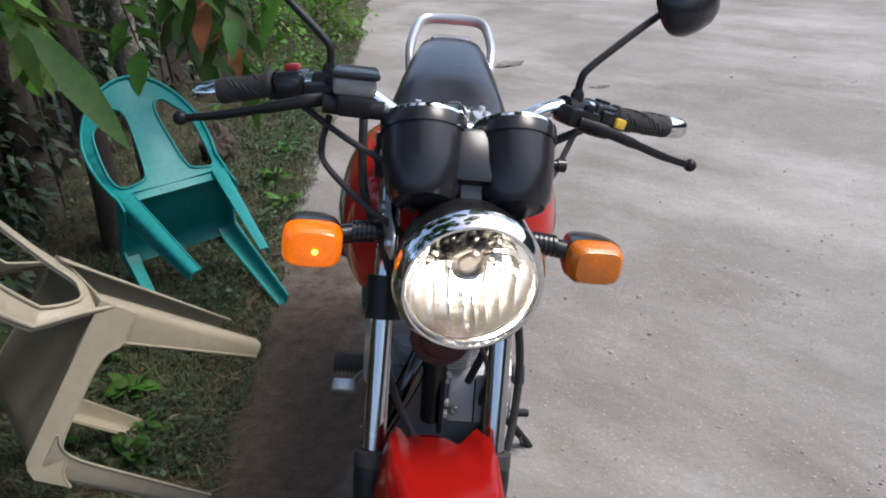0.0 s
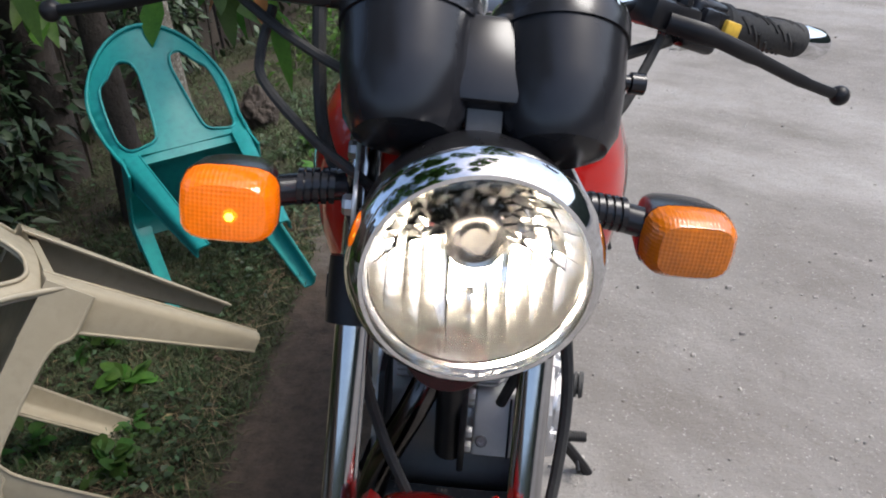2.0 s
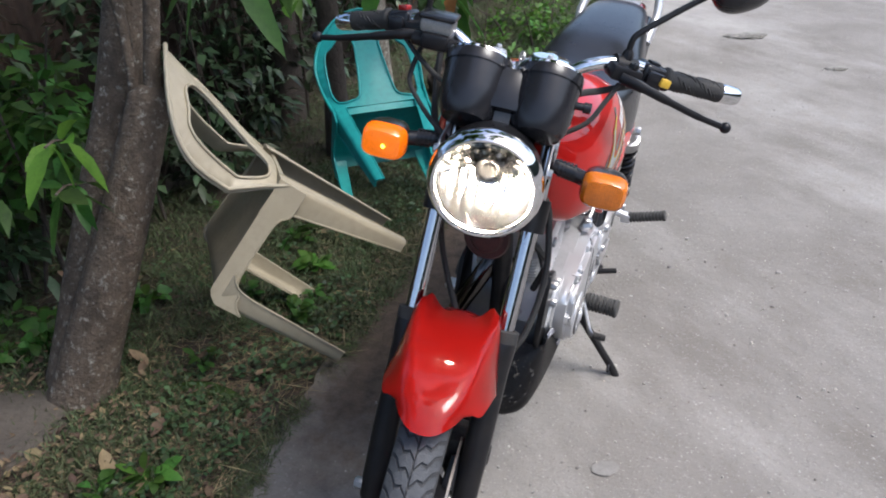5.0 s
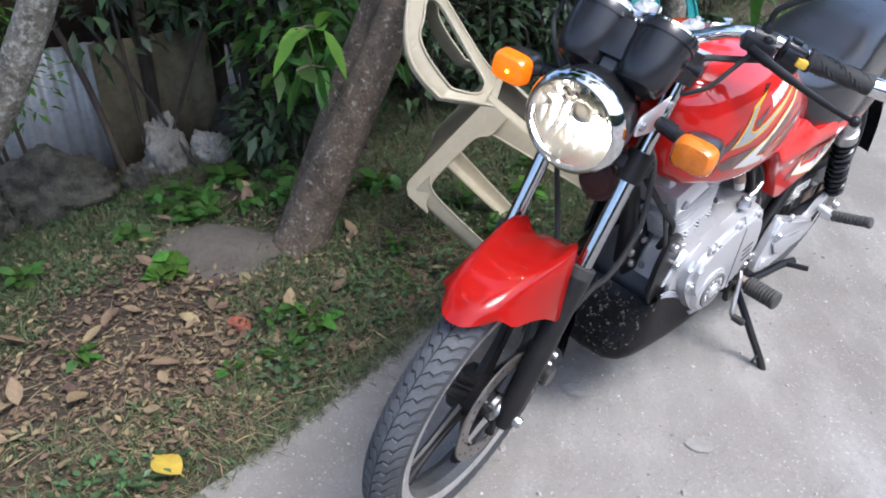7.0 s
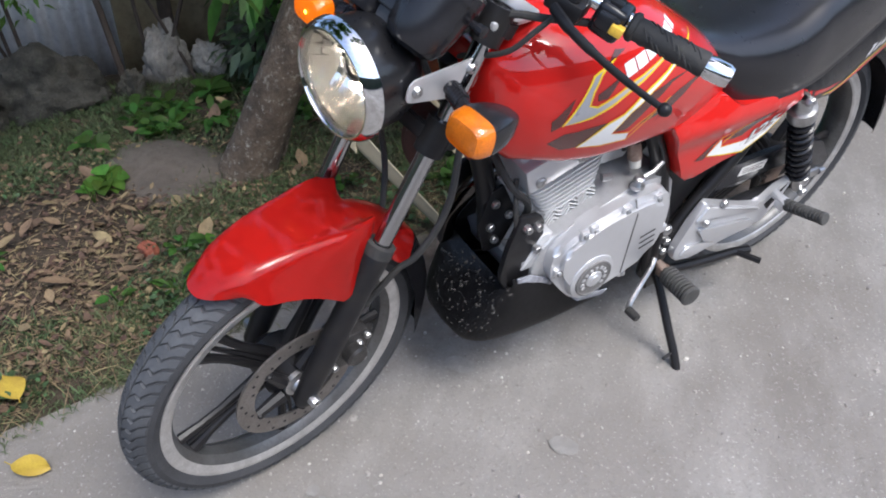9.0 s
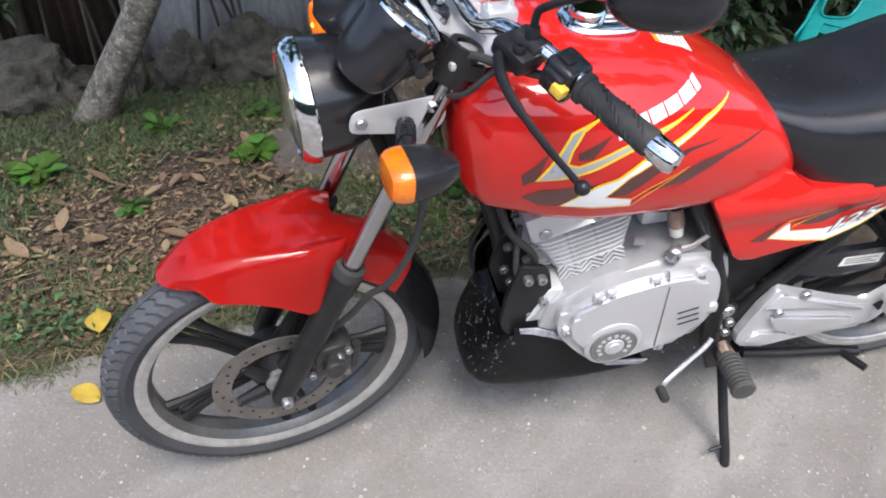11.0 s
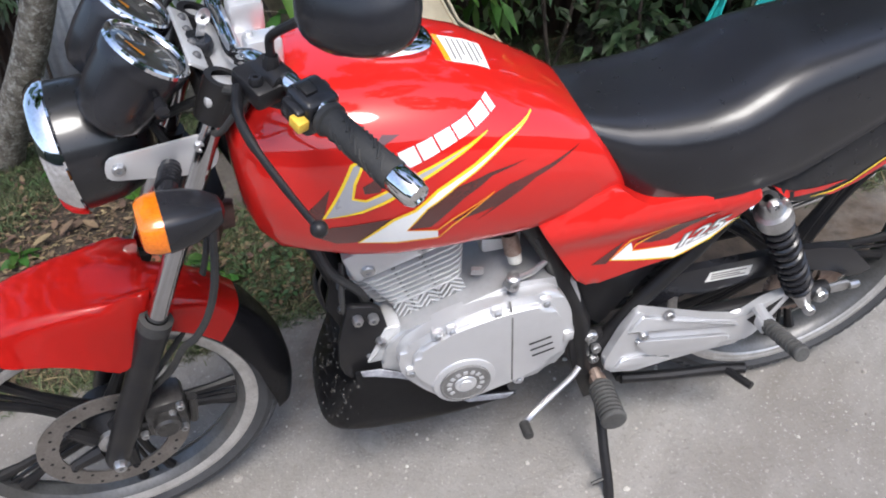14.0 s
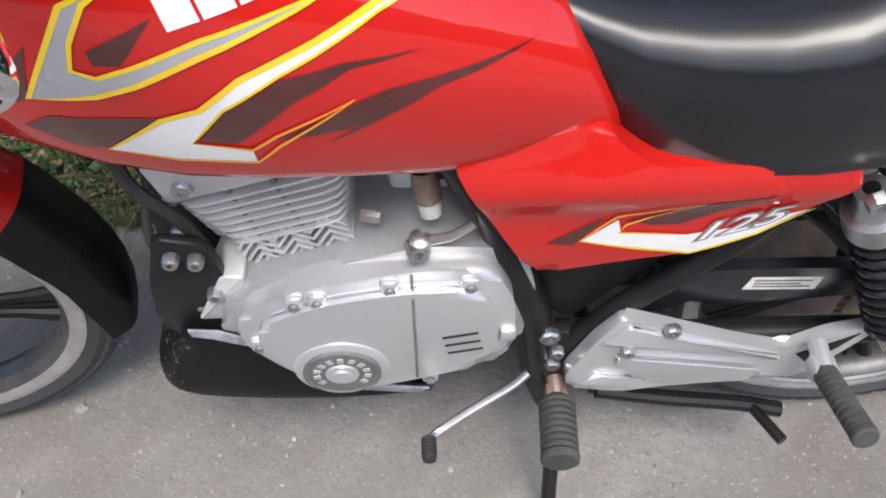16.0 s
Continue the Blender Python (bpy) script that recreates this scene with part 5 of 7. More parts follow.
tank_tree = tree_of(tank)
for s in (1, -1):
    for o in (
        [(.4044, .7456), (.4293, .761), (.5156, .7647), (.4629, .726), (.4323, .7259)],
        [(.5308, .737), (.5559, .769), (.597, .7937), (.6416, .8018), (.6993, .8027), (.6465, .7964), (.605, .7733), (.5584, .7329)],
        [(.5883, .7348), (.6515, .7684), (.6726, .776), (.7074, .7797), (.787, .7881), (.7458, .7788), (.7098, .7707), (.6217, .7247), (.6497, .7432), (.6115, .7363)],
        [(.475, .822), (.5219, .8439), (.4952, .811), (.4765, .8115)],
        [(.4852, .8569), (.5088, .88), (.5306, .8764), (.5131, .8706), (.489, .8557)],
        [(.400, .790), (.435, .825), (.4207, .7787), (.404, .770)],
    ):
        patch("dark_stripe", o, D_DARK, tank, tank_tree, s)
    patch("grey_stripe", [(.508, .869), (.466, .852), (.4212, .7787), (.4714, .785), (.4996, .7945), (.5477, .816), (.6453, .8539), (.5498, .8278), (.497, .8082), (.4766, .8015), (.461, .8075), (.466, .828), (.481, .853)], D_SILVER, tank, tank_tree, s, .0012)
    line("yellow_line", [(.508, .869), (.466, .852), (.4212, .7787), (.4714, .785), (.4996, .7945), (.5477, .816), (.6453, .8539)], .0045, D_YELLOW, tank, tank_tree, s)
    line("yellow_line", [(.508, .869), (.481, .853), (.466, .828), (.461, .8075), (.4766, .8015), (.497, .8082), (.5498, .8278), (.6453, .8539)], .0038, D_YELLOW, tank, tank_tree, s)
    patch("white_stripe", [(.4609, .7249), (.5096, .7622), (.5389, .7713), (.5706, .7972), (.6677, .839), (.7159, .8472), (.6682, .8333), (.5975, .7975), (.5551, .7707), (.5394, .752), (.5261, .7358), (.5684, .7246), (.5696, .7073), (.5101, .7146)], D_WHITE, tank, tank_tree, s, .0012)
    line("yellow_line", [(.4609, .7249), (.5096, .7622), (.5389, .7713), (.5706, .7972), (.6677, .839), (.7159, .8472)], .0050, D_YELLOW, tank, tank_tree, s)
    line("yellow_line", [(.7159, .8472), (.6682, .8333), (.5975, .7975), (.5551, .7707), (.5394, .752), (.5261, .7358)], .0022, D_YELLOW, tank, tank_tree, s)
    line("orange_line", [(.4609, .7249), (.5101, .7146), (.5696, .7073), (.5896, .7279), (.6484, .7714)], .0030, D_ORANGE, tank, tank_tree, s)
    line("orange_line", [(.5261, .7358), (.5684, .7246), (.5891, .7401), (.6484, .7714)], .0030, D_ORANGE, tank, tank_tree, s)
    # the maker's name as six plain white blocks
    a, b, c_, d_ = (Vector(q) for q in ((.5225, .8570), (.5300, .8345), (.6640, .8710), (.6560, .8835)))
    for k in range(6):
        u0, u1 = k * .184 + .010, min(1, (k + 1) * .184) - .010
        q = [b.lerp(c_, u0), b.lerp(c_, u1), a.lerp(d_, u1), a.lerp(d_, u0)]
        patch("logo_block", [(v.x, v.y) for v in q], D_WHITE, tank, tank_tree, s, .0012)
    ct = tree_of(covers[s])
    patch("dark_stripe", [(.814, .5612), (.8675, .5989), (.8449, .5632), (.8396, .5569)], D_DARK, covers[s], ct, s)
    patch("dark_stripe", [(.8848, .5909), (.9516, .6152), (1.0218, .6273), (.9754, .6051), (.9389, .5841), (.9107, .584)], D_DARK, covers[s], ct, s)
    patch("white_stripe", [(.8470, .5640), (.8773, .5930), (.8830, .5744), (.9466, .5685), (.9968, .5778), (1.0559, .5993), (1.0139, .5672), (.9566, .5400), (.8913, .5530)], D_WHITE, covers[s], ct, s, .0012)
    line("orange_line", [(.9512, .6179), (.8758, .5985), (.8450, .5640)], .0035, D_ORANGE, covers[s], ct, s)
    line("orange_line", [(.9512, .6179), (.8860, .5860), (.8810, .5750), (.9466, .5690)], .0028, D_ORANGE, covers[s], ct, s)
    line("yellow_line", [(.8450, .5640), (.8913, .5525), (.9566, .5392), (1.0139, .5662), (1.0600, .6000)], .0030, D_YELLOW, covers[s], ct, s)
    # displacement number
    for spread, m, lift in ((.075, INK, .0018), (0.0, D_WHITE, .0023)):
        cu = bpy.data.curves.new("number", "FONT")
        cu.body, cu.offset, cu.resolution_u = "125", spread, 3
        tmp = new("number", cu)
        bpy.context.view_layer.update()
        me = bpy.data.meshes.new_from_object(tmp.evaluated_get(bpy.context.evaluated_depsgraph_get()))
        bpy.data.objects.remove(tmp)
        bm = B()
        bm.from_mesh(me)
        hi = max(v.co.x for v in me.vertices) if spread == 0 else None
        BL, TL, TR, BR = (Vector(q) for q in ((.9482, .5568), (.9603, .5830), (1.0500, .6140), (1.0394, .5875)))
        for v in bm.verts:
            u, w = v.co.x / 1.62, v.co.y / .70
            if s < 0:
                u = 1 - u
            q = BL.lerp(BR, u).lerp(TL.lerp(TR, u), w)
            v.co = Vector((0, q.x, q.y))
        lay(bm, ct, s, lift, .02)
        part("number", bm, m, covers[s], "number 125 in slanted figures" if spread == 0 else "")
    tt = tree_of(tails[s])
    patch("red_edge", [(1.122, .628), (1.146, .620), (1.20, .612), (1.262, .610), (1.218, .600), (1.146, .606)], RED, tails[s], tt, s, .0010)
    patch("red_edge", [(1.225, .588), (1.272, .596), (1.320, .627), (1.41, .668), (1.50, .718), (1.50, .711), (1.42, .664), (1.34, .624), (1.285, .596), (1.24, .583)], RED, tails[s], tt, s, .0010)
    line("yellow_line", [(1.195, .594), (1.236, .592), (1.272, .602), (1.320, .634), (1.41, .676), (1.50, .726)], .0045, D_YELLOW, tails[s], tt, s)
    for k in range(6):
        y0, z0 = 1.318 + .020 * k, .650 + .0085 * k
        hh = .032 if k == 0 else .021
        patch("script_bar", [(y0, z0), (y0 + .012, z0 + .003), (y0 + .020, z0 + hh), (y0 + .008, z0 + hh - .003)], D_WHITE, tails[s], tt, s, .0012)
# warning label on top of the tank
wt = B()
wt.faces.new([wt.verts.new(q) for q in ((-.022, .612, .95), (.046, .616, .95), (.046, .676, .95), (-.022, .680, .95))])
bmesh.ops.subdivide_edges(wt, edges=wt.edges[:], cuts=5, use_grid_fill=True)
for v in wt.verts:
    h_ = tank_tree.ray_cast(Vector((v.co.x, v.co.y, 1.2)), Vector((0, 0, -1)))
    v.co.z = h_[0].z + .0012
wlab = part("warning_label", wt, PAPER, tank, "white warning label with orange edge")
wo = B()
wo.faces.new([wo.verts.new(q) for q in ((-.022, .612, .95), (.046, .616, .95), (.046, .624, .95), (-.022, .620, .95))])
bmesh.ops.subdivide_edges(wo, edges=wo.edges[:], cuts=4, use_grid_fill=True)
for v in wo.verts:
    h_ = tank_tree.ray_cast(Vector((v.co.x, v.co.y, 1.2)), Vector((0, 0, -1)))
    v.co.z = h_[0].z + .0018
part("orange_edge", wo, D_ORANGE, wlab)
for k in range(6):
    tb_ = B()
    y0 = .630 + .0078 * k
    tb_.faces.new([tb_.verts.new(q) for q in ((-.016, y0, .95), (.040 - .012 * (k % 3 == 2), y0, .95), (.040 - .012 * (k % 3 == 2), y0 + .0025, .95), (-.016, y0 + .0025, .95))])
    bmesh.ops.subdivide_edges(tb_, edges=[e for e in tb_.edges if e.calc_length() > .01], cuts=5)
    for v in tb_.verts:
        h_ = tank_tree.ray_cast(Vector((v.co.x, v.co.y, 1.2)), Vector((0, 0, -1)))
        v.co.z = h_[0].z + .0018
    part("text_bar", tb_, INK, wlab)

# ---- ground ----
def dirt_mat():
    """Packed yard dirt: drifting grey and sand, pale scraped streaks, gravel grain, and a strip of bare brown soil by the verge."""
    m = bpy.data.materials.new("packed_dirt")
    m.use_nodes = True
    t = m.node_tree
    p = t.nodes["Principled BSDF"]
    tc = t.nodes.new("ShaderNodeTexCoord")

    def tex(sc, detail=6.0, rough=0.6, loc=(0, 0, 0), rot=0.0, size=(1, 1, 1)):
        mp = t.nodes.new("ShaderNodeMapping")
        mp.vector_type = "TEXTURE"
        mp.inputs["Location"].default_value, mp.inputs["Rotation"].default_value, mp.inputs["Scale"].default_value = loc, (0, 0, radians(rot)), size
        t.links.new(tc.outputs["Object"], mp.inputs["Vector"])
        if sc == 0:
            return mp.outputs[0]
        n = t.nodes.new("ShaderNodeTexNoise")
        n.inputs["Scale"].default_value, n.inputs["Detail"].default_value, n.inputs["Roughness"].default_value = sc, detail, rough
        t.links.new(mp.outputs[0], n.inputs["Vector"])
        return n.outputs[0]

    def ramp(src, lo, hi, a=0.0, b=1.0):
        r = t.nodes.new("ShaderNodeMapRange")
        for i, v in ((1, lo), (2, hi), (3, a), (4, b)):
            r.inputs[i].default_value = v
        t.links.new(src, r.inputs[0])
        return r.outputs[0]

    def mix(fac, c1, c2):
        x = t.nodes.new("ShaderNodeMix")
        x.data_type = "RGBA"
        t.links.new(fac, x.inputs[0])
        for c, i in ((c1, 6), (c2, 7)):
            if isinstance(c, tuple):
                x.inputs[i].default_value = (*c, 1)
            else:
                t.links.new(c, x.inputs[i])
        return x.outputs[2]

    def math_(op, a, b):
        x = t.nodes.new("ShaderNodeMath")
        x.operation = op
        t.links.new(a, x.inputs[0])
        if isinstance(b, float):
            x.inputs[1].default_value = b
        else:
            t.links.new(b, x.inputs[1])
        return x.outputs[0]

    col = mix(ramp(tex(1.1), 0.36, 0.62), (0.165, 0.151, 0.135), (0.235, 0.221, 0.205))
    col = mix(ramp(tex(0.9, 8, 0.65, (3, 1, 0), -38, (2.3, 0.75, 1)), 0.46, 0.66, 0.0, 0.75), col, (0.385, 0.37, 0.352))
    col = mix(ramp(tex(7, 8, 0.7), 0.50, 0.75, 0.0, 0.55), col, (0.185, 0.174, 0.160))
    col = mix(ramp(tex(85, 4, 0.7), 0.56, 0.72, 0.0, 0.65), col, (0.15, 0.138, 0.122))
    col = mix(ramp(tex(130, 3, 0.7, (5, 2, 0)), 0.60, 0.74, 0.0, 0.7), col, (0.50, 0.48, 0.45))
    ln = t.nodes.new("ShaderNodeVectorMath")
    ln.operation = "LENGTH"
    t.links.new(tex(0, 0, 0, (-0.42, 1.72, 0), 14, (0.33, 1.05, 50)), ln.inputs[0])
    edge = math_("ADD", ln.outputs["Value"], math_("MULTIPLY", tex(5, 8, 0.7), 0.9))
    soil = mix(ramp(tex(22, 6, 0.7), 0.4, 0.65), (0.105, 0.078, 0.058), (0.06, 0.045, 0.034))
    col = mix(ramp(edge, 1.60, 1.05), col, soil)
    t.links.new(col, p.inputs["Base Color"])
    p.inputs["Roughness"].default_value = 0.95
    p.inputs["Specular IOR Level"].default_value = 0.25
    bp = t.nodes.new("ShaderNodeBump")
    bp.inputs["Strength"].default_value, bp.inputs["Distance"].default_value = 0.6, 0.012
    t.links.new(math_("ADD", tex(26, 8, 0.65), math_("MULTIPLY", tex(110, 4, 0.7), 0.5)), bp.inputs["Height"])
    t.links.new(bp.outputs[0], p.inputs["Normal"])
    return m


DIRT = dirt_mat()
LITTER = mat("verge_soil", (0.050, 0.034, 0.021), (0.031, 0.023, 0.014), 5, 0.95, bump=0.8, bscale=45, spots=((0.12, 0.078, 0.048), 0.05))
MOUND = mat("grey_sand", (0.112, 0.094, 0.076), (0.080, 0.066, 0.053), 5, 0.95, bump=0.6, bscale=80)
STAIN = mat("oil_stain", (0.18, 0.170, 0.158), (0.24, 0.23, 0.215), 25, 0.7, bump=0.4, bscale=90)
PEBBLE = mat("pebbles", (0.38, 0.36, 0.33), (0.24, 0.22, 0.2), 30, 0.9, vary=0.35)
LITTER_LEAF = mat("dry_leaves", (0.185, 0.125, 0.072), (0.095, 0.062, 0.038), 14, 0.85, vary=0.55)
COVER_LEAF = mat("ground_cover_leaves", (0.044, 0.080, 0.024), (0.028, 0.054, 0.018), 14, 0.55, vary=0.5)
YELLOW_LEAF = mat("yellow_fallen_leaf", (0.42, 0.30, 0.035), (0.33, 0.22, 0.03), 25, 0.65, spots=((0.2, 0.12, 0.04), 0.03))
GRASS = mat("grass_blades", (0.042, 0.072, 0.022), (0.070, 0.083, 0.033), 6, 0.7, vary=0.45)
STRAW = mat("straw", (0.240, 0.180, 0.100), (0.160, 0.116, 0.064), 10, 0.8, vary=0.3)
LEAF = leafy("green_leaves", (0.065, 0.145, 0.025), (0.04, 0.095, 0.02))
LEAF_MID = leafy("mid_green_leaves", (0.095, 0.20, 0.03), (0.06, 0.14, 0.024))
LEAF_BRIGHT = leafy("fresh_leaves", (0.13, 0.27, 0.035), (0.095, 0.21, 0.03), 14, 0.45, 0.3)
LEAF_DARK = mat("dark_leaves", (0.042, 0.075, 0.028), (0.026, 0.048, 0.02), 12, 0.5, vary=0.45)
LEAF_RUST = mat("withered_leaves", (0.33, 0.11, 0.035), (0.22, 0.07, 0.03), 14, 0.6, vary=0.3)
BARK = mat("lichen_bark", (0.142, 0.106, 0.075), (0.066, 0.048, 0.034), 20, 0.95, bump=1.0, bscale=85, spots=((0.36, 0.34, 0.29), 0.13))
BARK_PALE = mat("pale_lichen_bark", (0.25, 0.225, 0.185), (0.085, 0.07, 0.052), 20, 0.92, bump=1.0, bscale=80, spots=((0.44, 0.43, 0.38), 0.19))
BARK_DARK = mat("dark_bark", (0.06, 0.047, 0.037), (0.04, 0.03, 0.024), 14, 0.95, bump=0.9, bscale=50)
ROCK = mat("mossy_rock", (0.075, 0.070, 0.056), (0.020, 0.020, 0.015), 13, 0.95, bump=1.0, bscale=75, spots=((0.035, 0.045, 0.018), 0.08))
ROCK_PALE = mat("pale_coral_rock", (0.28, 0.268, 0.245), (0.14, 0.132, 0.115), 9, 0.92, bump=1.0, bscale=45, spots=((0.12, 0.12, 0.09), 0.03))
ZINC = mat("weathered_zinc_sheet", (0.42, 0.44, 0.46), (0.33, 0.34, 0.35), 4, 0.5, metal=0.35, spots=((0.16, 0.09, 0.055), 0.06))
RUST_SHEET = mat("rusty_sheet", (0.062, 0.036, 0.025), (0.038, 0.025, 0.019), 5, 0.8, spots=((0.2, 0.11, 0.07), 0.02), bump=0.4)
TAN_SHEET = mat("stained_tan_sheet", (0.17, 0.145, 0.085), (0.10, 0.082, 0.052), 4, 0.85, bump=0.3, spots=((0.06, 0.045, 0.032), 0.05))
PLANK = mat("dark_weathered_plank", (0.065, 0.048, 0.037), (0.042, 0.032, 0.026), 6, 0.9, bump=0.6, vary=0.35)
TEAL = mat("teal_plastic", (0.015, 0.33, 0.31), (0.012, 0.29, 0.275), 6, 0.42, spots=((0.06, 0.22, 0.2), 0.0), rvar=0.08)
CREAM = mat("dusty_cream_plastic", (0.40, 0.345, 0.245), (0.345, 0.295, 0.205), 5, 0.45, spots=((0.20, 0.165, 0.11), 0.02), rvar=0.1, fine=0.4)

rng = np.random.default_rng(11)


def verge_x(y):
    """Where the yard ends and the verge begins."""
    return float(np.interp(y, [-6, -1, .05, .25, .88, 1.65, 3.1, 6.1, 9, 16], [.9, .12, -.12, -.20, -.42, -.57, -.89, -1.5, -2.1, -4.0]))


def lump(x, y):
    return .010 * noise.noise(Vector((x * 1.3, y * 1.3, 0))) + .004 * noise.noise(Vector((x * 5, y * 5, 3)))


xs = np.concatenate([[-300, -120, -50, -20, -9, -5], np.arange(-3.2, 4.21, .12), [6, 9, 14, 24, 50, 120, 300]])
ys = np.concatenate([[-300, -120, -50, -20, -9, -5], np.arange(-2.4, 9.01, .15), [11, 14, 20, 35, 60, 120, 300]])
bike_feet = [(0.145, .60), (-.07, 1.90), (.26, 1.49)]
def ground_z(x, y):
    flat = min(1.0, min(math.hypot(x - a, y - b) for a, b in bike_feet) / .5)
    far = 1.0 if abs(x) < 12 and abs(y) < 12 else 0.0
    off = verge_x(y) - x
    fall = .03 + .15 * min(2.2, max(0, off - .8)) if off > .35 else 0
    return (lump(x, y) - .004) * flat * far - fall
verts = [(x, y, ground_z(x, y)) for y in ys for x in xs]
nx = len(xs)
faces = [(j * nx + i, j * nx + i + 1, (j + 1) * nx + i + 1, (j + 1) * nx + i) for j in range(len(ys) - 1) for i in range(nx - 1)]


def from_data(name, verts, faces, material, smooth=True, parent=None, matrix=None):
    me = bpy.data.meshes.new(name)
    me.from_pydata([tuple(v) for v in verts], [], faces)
    me.update()
    for m in material if isinstance(material, (list, tuple)) else [material]:
        me.materials.append(m)
    if smooth:
        me.polygons.foreach_set("use_smooth", [True] * len(me.polygons))
    ob = new(name, me)
    if parent is not None:
        ob.parent = parent
    if matrix is not None:
        ob.matrix_basis = matrix
    return ob


ground = tagged(from_data("ground", verts, faces, DIRT), "packed grey dirt yard with fine gravel", "ground", kind="structure")

# unseen plain walls, added to darken the horizon in reflections and side light
UNSEEN_WALL = mat("dark_green_unseen_wall", (0.060, 0.068, 0.045), (0.035, 0.045, 0.026), 1.3, 0.95, bump=0.6, bscale=9, spots=((0.11, 0.115, 0.09), 0.04))
for nm, lo, hi in (("wall_east", (8.5, -8.3, -.05), (8.8, 15.3, 2.7)), ("wall_south", (-6, -8.6, -.05), (8.8, -8.3, 2.4)), ("wall_north", (-6, 15.0, -.05), (8.5, 15.3, 3.0))):
    wlb = B()
    box(wlb, lo, hi, .03)
    tagged(finish(wlb, nm, UNSEEN_WALL), "tall dark green unseen wall added to darken reflections", "wall", kind="structure")

# verge: a low bank of soil and litter
vv, vf = [], []
vy = np.arange(-4, 14.01, .08)
for y in vy:
    e = verge_x(y) + .05 * noise.noise(Vector((0, y * 2.1, 7))) + .03 * noise.noise(Vector((0, y * 7, 2)))
    for k, off in enumerate((0, .05, .13, .25, .4, .6, .85, 1.15, 1.5, 1.9, 2.4, 3.2, 5)):
        x = e - off
        z = -.012 if k == 0 else .006 + .02 * min(1, off / .5) + .018 * noise.noise(Vector((x * 3, y * 3, 1))) - .15 * min(2.2, max(0, off - 1.0))
        vv.append((x, y, z))
for j in range(len(vy) - 1):
    for i in range(12):
        vf.append((j * 13 + i, j * 13 + i + 1, (j + 1) * 13 + i + 1, (j + 1) * 13 + i))
tagged(from_data("verge", vv, vf, LITTER), "shaded verge of soil, grass and dry leaves", "verge", kind="structure")


def verge_z(x, y):
    off = verge_x(y) - x
    return (.006 + .02 * min(1, off / .5) - .15 * min(2.2, max(0, off - 1.0))) if off > .03 else 0.0


md = B()
bmesh.ops.create_icosphere(md, subdivisions=4, radius=1)
for v in md.verts:
    n = 1 + .12 * noise.noise(v.co * 2.3)
    v.co = Vector((v.co.x * .27 * n, v.co.y * .19 * n, v.co.z * .06 * n))
tagged(finish(md, "sand_mound", MOUND, matrix=pose(-1.10, .56, .005, 0, 0, 35)), "low heap of grey sand against the tree foot", "sand heap", kind="structure")
for x, y, r, e in ((.349, 1.142, .024, 1.3), (.045, 1.046, .026, 1.4), (.256, .641, .014, 1.0), (.285, .650, .009, 1.0), (.62, 1.02, .018, 1.2)):
    sb = B()
    ring = [sb.verts.new((math.cos(a) * r * e * (1 + .25 * noise.noise(Vector((math.cos(a) * 2 + x * 9, math.sin(a) * 2, y)))), math.sin(a) * r * (1 + .25 * noise.noise(Vector((math.cos(a) * 2, math.sin(a) * 2 + y * 9, 1)))), 0)) for a in np.linspace(0, 2 * math.pi, 20, endpoint=False)]
    sb.faces.new(ring)
    ob = finish(sb, "oil_stain", STAIN, ground, smooth=False)
    ob.matrix_basis = pose(x, y, ground_z(x, y) + .0035, 0, 0, 40)

# pebbles
pv, pf = [], []
for k in range(1500):
    if k < 900:
        x, y = rng.uniform(-.3, 3.2), rng.uniform(-.2, 5.5)
    else:
        x, y = rng.uniform(-.2, 1.2), rng.uniform(.2, 2.6)
    if x < verge_x(y) + .02:
        continue
    r = rng.uniform(.0018, .005) * (1.8 if rng.random() > .95 else 1)
    b = len(pv)
    z = ground_z(x, y)
    a0 = rng.uniform(0, 6)
    sx, sy, sz = rng.uniform(.7, 1.4, 3)
    for q in range(5):
        a = a0 + q * 1.2566
        pv.append((x + math.cos(a) * r * sx, y + math.sin(a) * r * sy, z - r * .2))
    for q in range(4):
        a = a0 + .4 + q * 1.57
        pv.append((x + math.cos(a) * r * .62 * sx, y + math.sin(a) * r * .62 * sy, z + r * .75 * sz))
    pf += [(b + 5, b + 6, b + 7, b + 8), (b, b + 1, b + 5), (b + 1, b + 6, b + 5), (b + 1, b + 2, b + 6), (b + 2, b + 7, b + 6), (b + 2, b + 3, b + 7), (b + 3, b + 8, b + 7), (b + 3, b + 4, b + 8), (b + 4, b + 5, b + 8), (b + 4, b, b + 5)]
tagged(from_data("gravel", pv, pf, PEBBLE, False), "fine loose gravel on the dirt", "gravel", kind="stuff")


